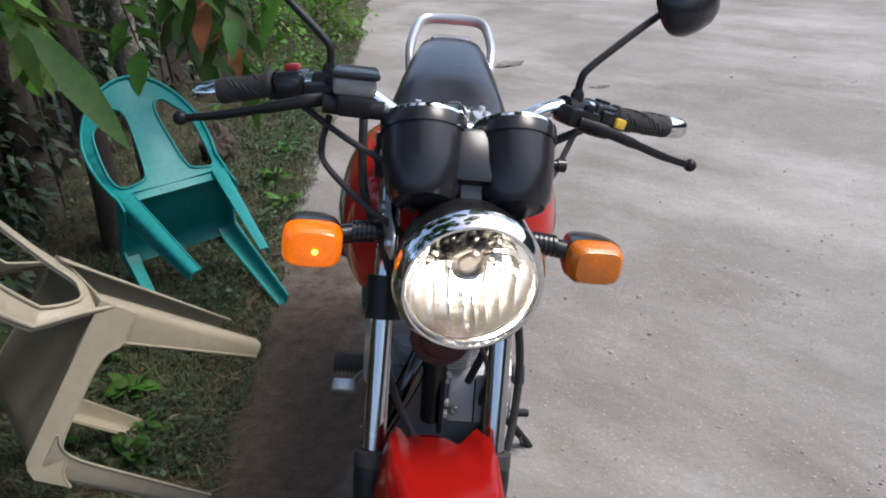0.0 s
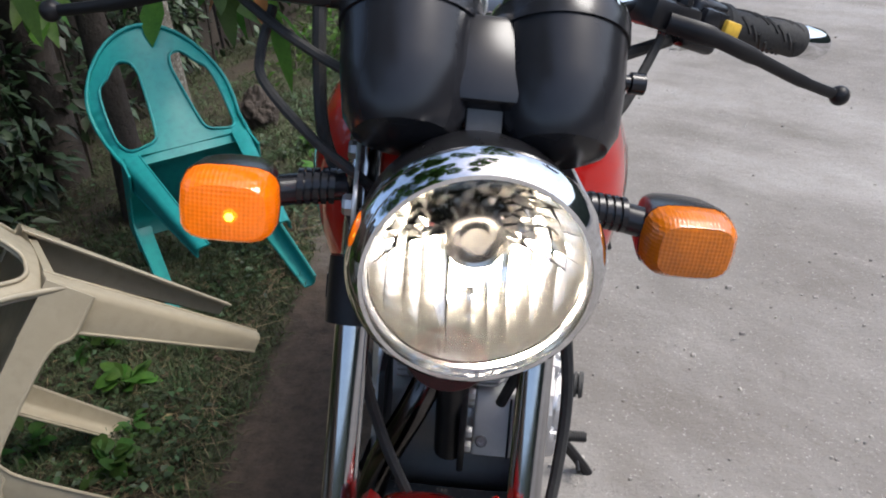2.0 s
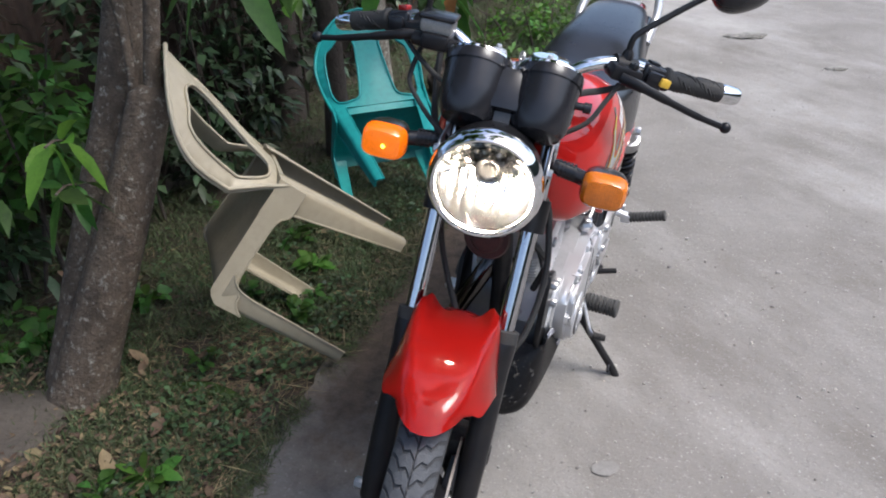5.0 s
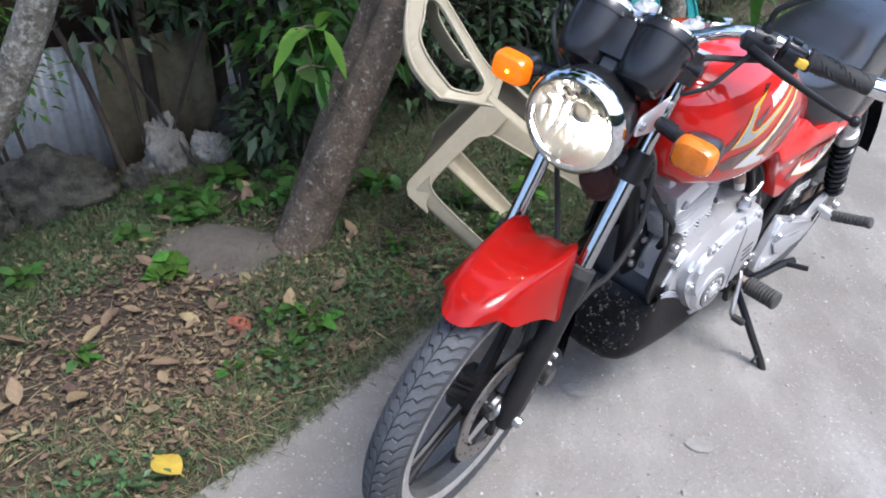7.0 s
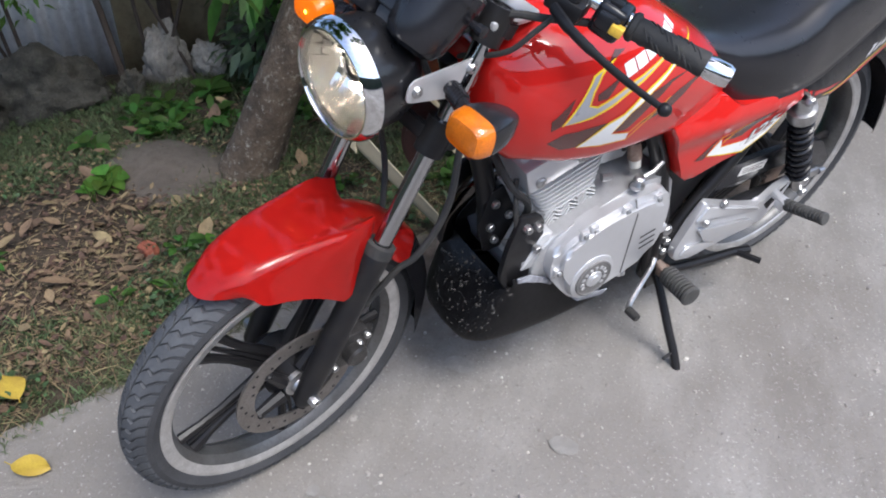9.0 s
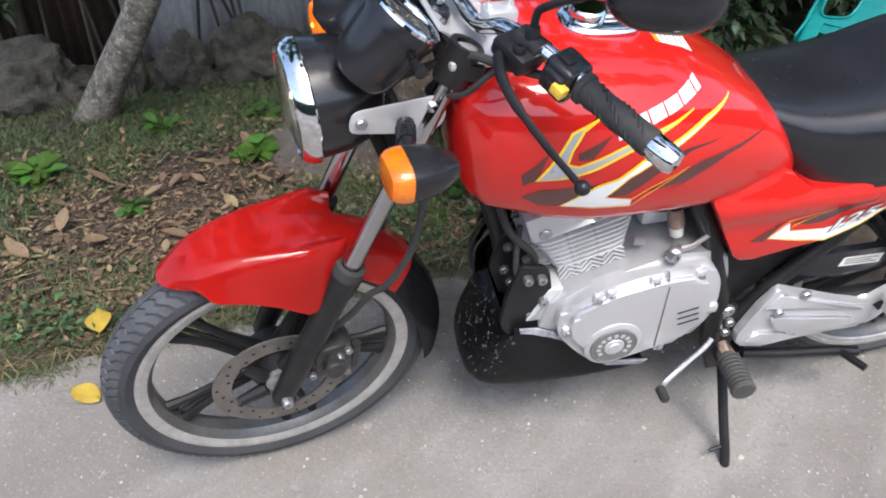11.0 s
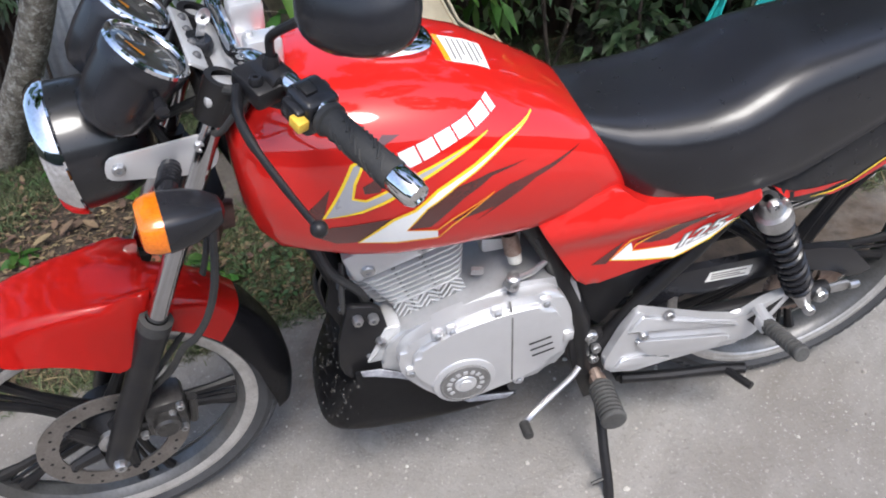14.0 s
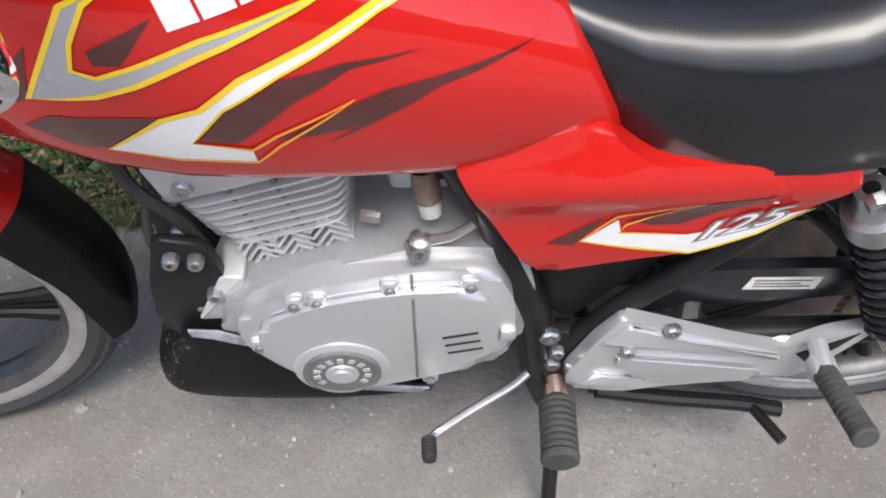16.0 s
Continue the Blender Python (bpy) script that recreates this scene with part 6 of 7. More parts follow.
# ---- leaves ----
def leaf_mesh(base, dirs, lengths, widths, droop=.25, fold=.25, simple=False, seed=1):
    """Folded, drooping leaf blades; returns verts and faces."""
    r = np.random.default_rng(seed)
    vs, fs = [], []
    for p, d, L, w in zip(base, dirs, lengths, widths):
        d = np.asarray(d, float)
        d = d / (np.linalg.norm(d) + 1e-9)
        s = np.cross(d, (r.normal(0, .35), r.normal(0, .35), 1))
        s /= np.linalg.norm(s) + 1e-9
        n = np.cross(s, d)
        b = len(vs)
        p = np.asarray(p, float)
        dr = droop * r.uniform(.5, 1.5)

        def at(u, side, hw):
            return p + d * L * u + s * side * hw * w - np.array((0, 0, 1)) * dr * L * u * u + n * (abs(side) * fold * hw * w)
        if simple:
            vs += [at(0, 0, 0), at(.45, -1, .5), at(.5, 0, 0), at(.45, 1, .5), at(1, 0, 0)]
            fs += [(b, b + 2, b + 1), (b, b + 3, b + 2), (b + 1, b + 2, b + 4), (b + 2, b + 3, b + 4)]
        else:
            vs += [at(0, 0, 0), at(.22, -1, .36), at(.22, 0, 0), at(.22, 1, .36), at(.5, -1, .5), at(.5, 0, 0), at(.5, 1, .5), at(.8, -1, .3), at(.8, 0, 0), at(.8, 1, .3), at(1, 0, 0)]
            fs += [(b, b + 2, b + 1), (b, b + 3, b + 2)]
            for q in (1, 4):
                fs += [(b + q, b + q + 1, b + q + 4, b + q + 3), (b + q + 1, b + q + 2, b + q + 5, b + q + 4)]
            fs += [(b + 7, b + 8, b + 10), (b + 8, b + 9, b + 10)]
    return vs, fs


def foliage(name, lo, hi, count, L, w, material, label, category, parent=None, seed=1, droop=.3, simple=True, clumps=0, density=None):
    """Leaves in clumps inside a box."""
    r = np.random.default_rng(seed)
    lo, hi = np.array(lo, float), np.array(hi, float)
    if clumps:
        c = r.uniform(lo, hi, (clumps, 3))
        rad = r.uniform(.10, .24, clumps)
        k = r.integers(0, clumps, count)
        off = r.normal(0, 1, (count, 3))
        off /= np.linalg.norm(off, axis=1)[:, None]
        pts = c[k] + off * (rad[k] * r.uniform(.4, 1, count))[:, None]
        dirs = off * .8 + r.normal(0, .4, (count, 3))
    else:
        pts = r.uniform(lo, hi, (count, 3))
        dirs = r.normal(0, 1, (count, 3))
    dirs[:, 2] = dirs[:, 2] * .6 - .05
    vs, fs = leaf_mesh(pts, dirs, r.uniform(.6, 1.25, count) * L, r.uniform(.7, 1.2, count) * w, droop, .25, simple, seed)
    ob = from_data(name, vs, fs, material, True, parent)
    if parent is None:
        tagged(ob, label, category, kind="stuff")
    else:
        ob["kind"] = "stuff"
        if label:
            ob["label"] = label
    return ob


# grass on the verge
gb, gd_, gl, gw = [], [], [], []
for k in range(34000):
    y = rng.uniform(-3.8 if k % 8 == 1 else -.8, 6.5) if k % 4 else rng.uniform(.3, 2.4)
    off = rng.exponential(.45) if k % 3 else rng.uniform(0, 1.9)
    x = verge_x(y) - off + .02
    if off > 2:
        continue
    dens = noise.noise(Vector((x * 2.2, y * 2.2, 5)))
    # the trodden, leaf-strewn floor between the trees carries little grass
    bare = math.exp(-(((x + .95) / .45) ** 2 + ((y - .30) / .55) ** 2))
    if dens < -.36 + bare * .55 + (0 if off > 1.1 else 0):
        continue
    for q in range(4):
        gb.append((x + rng.normal(0, .012), y + rng.normal(0, .012), verge_z(x, y) - .003))
        gd_.append((rng.normal(0, .55), rng.normal(0, .55), 1))
        gl.append(rng.uniform(.02, .075) * (1.3 if off > .12 else .8))
        gw.append(rng.uniform(.002, .0045))
for k in range(15000):
    x, y = rng.uniform(-2.15, -.75), rng.uniform(-1.0, 1.0)
    bare = math.exp(-(((x + .90) / .32) ** 2 + ((y - .22) / .38) ** 2))
    if noise.noise(Vector((x * 3.2, y * 3.2, 25))) < -.22 + bare * .7:
        continue
    for q in range(3):
        gb.append((x + rng.normal(0, .014), y + rng.normal(0, .014), verge_z(x, y) - .003))
        gd_.append((rng.normal(0, .6), rng.normal(0, .6), 1))
        gl.append(rng.uniform(.03, .085))
        gw.append(rng.uniform(.002, .0045))
vs, fs = leaf_mesh(gb, gd_, gl, gw, .55, .1, True, 3)
tagged(from_data("grass", vs, fs, GRASS), "short shaded grass along the verge", "grass", kind="stuff")
# low broad-leaved ground cover in patches
cb_, cd_, cl_2, cw_2 = [], [], [], []
for k in range(6500):
    y = rng.uniform(-1.0, 5.5)
    off = .04 + rng.exponential(.55)
    x = verge_x(y) - off
    bare = math.exp(-(((x + .95) / .42) ** 2 + ((y - .25) / .5) ** 2))
    if off > 1.9 or noise.noise(Vector((x * 2.6, y * 2.6, 9))) < .05 + bare * .5 - (.15 if y > 1 else 0):
        continue
    for q in range(3):
        cb_.append((x + rng.normal(0, .02), y + rng.normal(0, .02), verge_z(x, y) + rng.uniform(.004, .045)))
        a = rng.uniform(0, 6.28)
        cd_.append((math.cos(a), math.sin(a), rng.uniform(-.1, .6)))
        sz_ = rng.uniform(.010, .030)
        cl_2.append(sz_)
        cw_2.append(sz_ * rng.uniform(.4, .7))
vs, fs = leaf_mesh(cb_, cd_, cl_2, cw_2, .3, .2, True, 8)
tagged(from_data("ground_cover", vs, fs, COVER_LEAF), "low green broad-leaved ground cover on the verge", "weeds", kind="stuff")
# straw and dry leaf litter
lb, ld, ll, lw = [], [], [], []
for k in range(15000):
    y = rng.uniform(-1.2, 3.4) if k % 3 == 0 else rng.uniform(-.5, 1.0)
    off = .06 + rng.exponential(.6)
    x = verge_x(y) - off
    bare = math.exp(-(((x + .95) / .55) ** 2 + ((y - .30) / .7) ** 2))
    if off > 2.0 or rng.random() > .16 + bare:
        continue
    lb.append((x, y, verge_z(x, y) + rng.uniform(.004, .022)))
    a = rng.uniform(0, 6.28)
    ld.append((math.cos(a), math.sin(a), rng.normal(0, .25)))
    sz_ = rng.uniform(.008, .028) * (2.2 if rng.random() > .95 else 1)
    ll.append(sz_)
    lw.append(sz_ * rng.uniform(.3, .6))
vs, fs = leaf_mesh(lb, ld, ll, lw, -.1, .35, False, 4)
tagged(from_data("leaf_litter", vs, fs, LITTER_LEAF), "scattered brown dry leaves on the soil", "dry leaves", kind="stuff")
sb_, sd, sl, sw_ = [], [], [], []
for k in range(7500):
    y = rng.uniform(-1.0, 2.6)
    off = .03 + rng.exponential(.35)
    x = verge_x(y) - off
    sb_.append((x, y, verge_z(x, y) + rng.uniform(.004, .015)))
    a = rng.uniform(0, 6.28)
    sd.append((math.cos(a), math.sin(a), rng.normal(0, .08)))
    sl.append(rng.uniform(.03, .14))
    sw_.append(rng.uniform(.0012, .003))
vs, fs = leaf_mesh(sb_, sd, sl, sw_, 0, .1, True, 6)
tagged(from_data("straw", vs, fs, STRAW), "thin dry stalks lying on the verge", "straw", kind="stuff")
# dry yellowed grass along the edge of the yard
DRY_GRASS = mat("dry_grass_blades", (0.104, 0.094, 0.044), (0.068, 0.070, 0.032), 6, 0.75, vary=0.45)
db, dd_, dl, dw = [], [], [], []
for k in range(8000):
    y = rng.uniform(-.9, 5.5)
    off = rng.exponential(.22 if y < 2 else .5)
    x = verge_x(y) - off + .05 * noise.noise(Vector((0, y * 4, 3))) + .03
    if noise.noise(Vector((x * 3.1, y * 3.1, 15))) < -.1:
        continue
    for q in range(3):
        db.append((x + rng.normal(0, .015), y + rng.normal(0, .015), verge_z(x, y) - .003))
        dd_.append((rng.normal(0, .9), rng.normal(0, .9), .8))
        dl.append(rng.uniform(.025, .08))
        dw.append(rng.uniform(.0015, .0035))
vs, fs = leaf_mesh(db, dd_, dl, dw, .6, .1, True, 13)
tagged(from_data("dry_grass", vs, fs, DRY_GRASS), "dry yellowed grass at the edge of the yard", "grass", kind="stuff")
# larger curled tan leaves
TAN_LEAF = mat("curled_tan_leaf", (0.20, 0.138, 0.078), (0.125, 0.082, 0.047), 30, 0.75, vary=0.35)
for k in range(54):
    y = rng.uniform(-.55, 1.25)
    x = verge_x(y) - rng.uniform(.12, 1.15)
    a = rng.uniform(0, 6.28)
    L = rng.uniform(.035, .085)
    v, f = leaf_mesh([(0, 0, 0)], [(math.cos(a), math.sin(a), rng.uniform(-.05, .25))], [L], [L * rng.uniform(.4, .6)], -.25, .45, False, 300 + k)
    ob = from_data("dry_leaf", v, f, TAN_LEAF, True, None, pose(x, y, verge_z(x, y) + .022))
    tagged(ob, "curled tan dry leaf lying on the litter", "leaf", "curled dry leaves")
# two yellow fallen leaves
for (x, y), rz, L in (((-.228, .112), 200, .098), ((-.018, .138), 60, .085)):
    yb = B()
    n = 9
    rows = []
    for i in range(n):
        u = i / (n - 1)
        hw = .5 * L * .62 * (math.sin(math.pi * min(1, u * 1.02)) ** .75) + .0006
        rows.append([yb.verts.new((L * (u - .5), s * hw, .004 + abs(s) * .006 * math.sin(u * 5) + .004 * u)) for s in (-1, -.5, 0, .5, 1)])
    for a, b in zip(rows, rows[1:]):
        for k in range(4):
            yb.faces.new((a[k], a[k + 1], b[k + 1], b[k]))
    tube(yb, [(-L * .5, 0, .005), (-L * .66, .003, .008)], .0012, 5)
    tagged(finish(yb, "fallen_leaf", YELLOW_LEAF, matrix=pose(x, y, .046 if x < -.2 else .006, 0, 0, rz)), "yellow fallen leaf lying on the dirt", "leaf", "yellow fallen leaves")


# a broken bit of red brick in the litter
bf = B()
bmesh.ops.create_icosphere(bf, subdivisions=3, radius=1)
for v in bf.verts:
    k = 1 + .25 * noise.noise(v.co * 1.7 + Vector((3, 0, 0))) + .08 * noise.noise(v.co * 6)
    v.co = Vector((max(-.8, min(.8, v.co.x * k)) * .042, max(-.75, min(.75, v.co.y * k)) * .026, max(-.6, min(.6, v.co.z * k)) * .022))
BRICK = mat("red_brick", (0.30, 0.085, 0.045), (0.20, 0.06, 0.035), 30, 0.9, bump=0.6, bscale=120)
tagged(finish(bf, "brick_fragment", BRICK, matrix=pose(-.67, .446, .036, 6, -8, 25), angle=50), "broken piece of red brick lying in the dry leaves", "brick")


# ---- rocks ----
def rock(x, y, sx, sy, sz, rz, seed, material, label):
    bm = B()
    bmesh.ops.create_icosphere(bm, subdivisions=5, radius=1)
    for v in bm.verts:
        p = v.co * 1.3 + Vector((seed * 7.1, 0, 0))
        n = 1 + .35 * noise.noise(p) + .16 * noise.noise(p * 2.7) + .10 * noise.noise(p * 6) + .05 * noise.noise(p * 14) - .12 * abs(noise.noise(p * 3.3))
        c = v.co * n
        c.z = max(c.z, -.5)
        v.co = Vector((c.x * sx, c.y * sy, (c.z + .35) * sz))
    tagged(finish(bm, "rock", material, matrix=pose(x, y, verge_z(x, y) - .01, 0, 0, rz), angle=70), label, "rock", "rocks along the fence")


rock(-2.00, .22, 0.150, 0.235, 0.185, -12, 1, ROCK, "large grey mossy rock by the fence")
rock(-2.10, .68, 0.095, 0.100, 0.190, 10, 2, ROCK_PALE, "pale jagged coral rock by the fence")
rock(-2.06, .86, 0.085, 0.080, 0.110, 50, 3, ROCK_PALE, "pale jagged coral rock by the fence")
rock(-2.20, 1.08, 0.120, 0.160, 0.185, 0, 4, ROCK, "large grey mossy rock by the fence")
rock(-1.98, .52, 0.060, 0.055, 0.085, 0, 5, ROCK, "small grey mossy rock by the fence")
rock(-1.80, -.66, 0.170, 0.225, 0.200, 20, 6, ROCK, "large grey mossy rock by the fence")
rock(-1.86, -.30, 0.070, 0.085, 0.150, 0, 12, ROCK, "small grey mossy rock beside the pale tree")
rock(-1.92, -.06, 0.125, 0.135, 0.170, 30, 7, ROCK, "grey mossy rock by the fence")
rock(-2.15, 2.1, 0.170, 0.212, 0.136, 60, 8, ROCK, "grey mossy rock under the shrubs")
rock(-1.45, 3.5, 0.085, 0.085, 0.124, 0, 9, BARK_DARK, "dark mossy stone beside the verge")
rock(-.26, 5.2, 0.119, 0.068, 0.020, 20, 10, ROCK_PALE, "flat pale stone in the dirt")
rock(.35, 4.6, 0.060, 0.043, 0.012, 20, 11, ROCK_PALE, "flat pale stone in the dirt")


# ---- fence of old sheets and planks ----
fence = thing("sheet_fence", "old fence of rusty and zinc corrugated sheets with dark planks", "fence", kind="structure")
def sheet(y0, y1, z0, z1, x, material, label, pitch=.062, amp=.009, tilt=0.0):
    n = int((y1 - y0) / pitch * 8)
    vs, fs = [], []
    for i in range(n + 1):
        y = y0 + (y1 - y0) * i / n
        dx = amp * math.cos(2 * math.pi * (y - y0) / pitch)
        for z in (z0, (z0 + z1) / 2, z1):
            vs.append((x + dx + tilt * (z - z0), y, z))
    for i in range(n):
        for k in (0, 1):
            fs.append((i * 3 + k, i * 3 + k + 1, i * 3 + k + 4, i * 3 + k + 3))
    ob = from_data("corrugated_sheet", vs, fs, material, True, fence)
    ob["label"] = label
    m = ob.modifiers.new("thickness", "SOLIDIFY")
    m.thickness = .0015
sheet(-.45, .56, -.20, .42, -2.42, ZINC, "weathered zinc sheet with rust stains")
sheet(-.60, .50, .36, 1.5, -2.44, RUST_SHEET, "rusty sheet", .20, .012)
sheet(.45, 1.3, .30, 1.5, -2.46, RUST_SHEET, "rusty sheet", .20, .012, .03)
sheet(.52, 1.02, -.2, .42, -2.38, TAN_SHEET, "yellow-brown stained sheet", .09, .004)
sheet(-2.6, -.40, -.2, 1.5, -2.46, RUST_SHEET, "dark rusty sheet")
sheet(1.2, 3.2, -.2, 1.5, -2.46, RUST_SHEET, "dark rusty sheet")
for k in range(60):
    y = -6 + k * .30
    pb = B()
    box(pb, (-2.56, y, -.3), (-2.53, y + .26 + .03 * math.sin(k * 2.1), 1.9 + .12 * math.sin(k * 3.7)), .003)
    part("plank", pb, PLANK, fence)
for y in (-.9, .72, 1.15, 2.2):
    pb = B()
    tube(pb, [(-2.36, y, -.2), (-2.35, y + .03, .9), (-2.36, y + .02, 1.7)], [.03, .028, .026], 8)
    part("post", pb, BARK_DARK, fence, "dark round post")
for a, b, r, m, lab in (((-2.32, .45, .64), (-2.0, .77, -.05), .007, BARK_DARK, "thin dark stick leaning on the fence"), ((-1.9, 1.156, .33), (-1.75, 1.10, -.06), .007, BARK_PALE, "thin pale stick standing in the weeds"), ((-2.37, .39, .60), (-2.08, .50, -.04), .014, BARK_DARK, "dark branch leaning on the fence")):
    sk_ = B()
    bent(sk_, [a, tuple((p + q) / 2 + .015 for p, q in zip(a, b)), b], r, 7, 4)
    tagged(finish(sk_, "stick", m), lab, "stick")
wy = B()
bent(wy, [(-2.05, -.92, -.12), (-2.06, -.90, .12), (-2.05, -.93, .24)], .009, 8, 4)
bent(wy, [(-2.05, -.93, .24), (-2.06, -1.0, .29), (-2.05, -1.1, .33)], .007, 8, 4)
bent(wy, [(-2.05, -.93, .24), (-2.05, -.87, .29), (-2.04, -.80, .31)], .007, 8, 4)
tagged(finish(wy, "forked_stick", BARK_PALE), "pale forked stick standing by the rock", "stick")


# ---- trees ----
def tree(label, trunks, material, crown_at, crown_size, seed, leaves=2600, L=.15, w=.055):
    t = thing("tree", label, "tree", "trees along the verge")
    for pts, rs in trunks:
        bm = B()
        p = spline(pts, 6)
        rr = np.interp(np.linspace(0, 1, len(p)), np.linspace(0, 1, len(rs)), rs)
        tube(bm, p, list(rr), 16)
        for v in bm.verts:
            n = noise.noise(v.co * 9 + Vector((seed, 0, 0))) * .010 + noise.noise(v.co * 30) * .003
            v.co += Vector((v.normal.x, v.normal.y, 0)) * n
        bm.normal_update()
        part("trunk" if pts is trunks[0][0] else "limb", bm, material, t)
    # crowns hang out of view, sized to shade the verge and break up reflections
    c, s = np.array(crown_at), np.array(crown_size)
    foliage("crown", c - s, c + s, leaves, L, w, LEAF, "green leafy crown", "", t, seed, .45, True, 34)
    return t


tree("leaning lichen-spotted tree with two trunks by the verge", [
    ([(-1.02, .74, -.10), (-.98, .82, .12), (-.885, .965, .48), (-.855, 1.085, .72), (-.85, 1.11, .77), (-.845, 1.12, .80)], [.115, .078, .062, .056, .054, .026]),
    ([(-1.10, .80, -.10), (-1.07, .88, .15), (-1.03, 1.02, .50), (-1.0, 1.16, .82), (-.98, 1.3, 1.3), (-1.1, 1.5, 2.2)], [.10, .075, .062, .058, .055, .04]),
    ([(-.845, 1.11, .76), (-.83, 1.16, .98), (-.74, 1.2, 1.4), (-.6, 1.4, 2.3)], [.022, .020, .018, .015]),
    ([(-.88, 1.09, .74), (-.90, 1.12, .95), (-.95, 1.15, 1.4)], [.016, .014, .012])],
    BARK, (-.75, 1.45, 2.95), (1.55, 1.75, .65), 21, 5200)
tree("slender pale-barked leaning tree by the rocks", [
    ([(-1.61, -.40, -.16), (-1.50, -.22, .12), (-1.40, -.02, .40), (-1.30, .15, .68), (-1.22, .30, 1.0), (-1.1, .5, 1.6), (-1.1, .6, 2.4)], [.085, .060, .054, .050, .048, .045, .035])],
    BARK_PALE, (-1.5, -.6, 3.0), (1.2, 1.3, .8), 22, 3600)
tree("pale-barked tree behind the teal chair", [
    ([(-1.47, 2.96, -.10), (-1.45, 2.92, .35), (-1.42, 2.9, .80), (-1.40, 2.9, 1.3), (-1.45, 3.0, 2.4)], [.08, .058, .052, .050, .04])],
    BARK_PALE, (-1.9, 3.4, 2.6), (1.0, 1.2, .9), 23, 4200)
tree("dark tree trunk in the shade of the shrubs", [
    ([(-1.42, 2.50, -.10), (-1.47, 2.6, .31), (-1.53, 2.7, .82), (-1.6, 2.8, 1.3), (-1.6, 2.9, 2.2)], [.07, .052, .046, .044, .035])],
    BARK_DARK, (-2.2, 2.6, 2.7), (.9, 1.2, .8), 24, 7000)
tree("dark tree trunk by the fence", [
    ([(-2.05, 2.88, -.22), (-2.02, 2.9, .4), (-2.0, 2.9, 1.0), (-2.1, 3.0, 2.0)], [.10, .085, .08, .06])],
    BARK_DARK, (-2.8, 4.6, 2.8), (.9, 1.2, .9), 25, 2000)

# shrubs: dark undergrowth along the fence, brighter at the far end
def shrub(lo, hi, count, L, w, material, seed, label, clumps=16):
    s = thing("shrub", label, "shrub", "shrubs along the fence")
    r = np.random.default_rng(seed)
    lo_, hi_ = np.array(lo), np.array(hi)
    for k in range(5):
        a = r.uniform(lo_, hi_)
        b = r.uniform(lo_, hi_)
        bm = B()
        bent(bm, [(a[0], a[1], -.30), tuple((a + b) / 2 * (1, 1, .6)), (b[0], b[1], hi_[2])], [.008] * 5 + [.004] * 4, 6, 4)
        part("stem", bm, BARK_DARK, s)
    foliage("leaves", lo, hi, count, L, w, material, "", "", s, seed, .35, True, clumps)
    return s


k = 0
for y in np.arange(1.25, 6.0, .55):
    fx = verge_x(y) - 1.05
    shrub((min(fx - .25, -1.75) - .35, y - .3, .08), (min(fx, -1.55), y + .4, 1.15), 900, .075, .035, LEAF_DARK, 40 + k, "dense dark green undergrowth by the fence", 18)
    k += 1
shrub((-2.35, .55, .55), (-1.75, 1.2, 1.25), 900, .085, .04, LEAF_DARK, 60, "dark leafy shrub hanging over the rocks", 14)
shrub((-2.35, -.15, .30), (-2.05, .22, .9), 800, .05, .022, LEAF_MID, 61, "green creeper on the zinc sheet", 8)
shrub((-2.3, -1.6, .2), (-1.85, -.75, 1.2), 700, .07, .03, LEAF_DARK, 62, "dark shrub behind the large rock", 14)
shrub((-2.38, -.80, .30), (-2.12, -.28, 1.0), 620, .06, .026, LEAF_DARK, 68, "dark green shrub growing against the fence", 12)
shrub((-1.95, .95, .35), (-1.35, 1.5, .9), 620, .09, .042, LEAF, 63, "green shrub behind the leaning tree", 12)
shrub((-2.6, 5.0, .05), (-1.60, 7.2, .75), 4200, .045, .028, LEAF_BRIGHT, 64, "bright green bush at the end of the verge", 26)
shrub((-1.75, 4.2, .0), (-1.40, 5.4, .28), 600, .06, .03, LEAF_MID, 65, "low green weeds beside the verge", 8)
shrub((-4.6, 7.0, .1), (-2.6, 10, 1.5), 2600, .10, .05, LEAF, 66, "green bushes beyond the verge", 40)
shrub((-4.0, -4.6, .1), (-2.2, -1.9, 1.8), 1500, .10, .05, LEAF_DARK, 67, "dark bushes beyond the fence end", 24)

# hanging broad-leaved twigs near the green chair
def twig(label, stem, leaves, material, L, w, seed, droop=.5):
    s = thing("leafy_twig", label, "twig", "hanging leafy twigs")
    bm = B()
    p = spline(stem, 6)
    tube(bm, p, list(np.linspace(.006, .0025, len(p))), 6)
    part("stem", bm, BARK, s)
    r = np.random.default_rng(seed)
    vs, fs = [], []
    for q in range(leaves):
        a = p[int((.25 + .75 * q / max(1, leaves - 1)) * (len(p) - 1))]
        d = r.normal(0, 1, 3)
        d[2] = -abs(d[2]) * .6
        v, f = leaf_mesh([a], [d], [L * r.uniform(.75, 1.2)], [w * r.uniform(.8, 1.15)], droop, .2, False, seed * 31 + q)
        from_data("leaf", v, f, material, True, s)
    return s


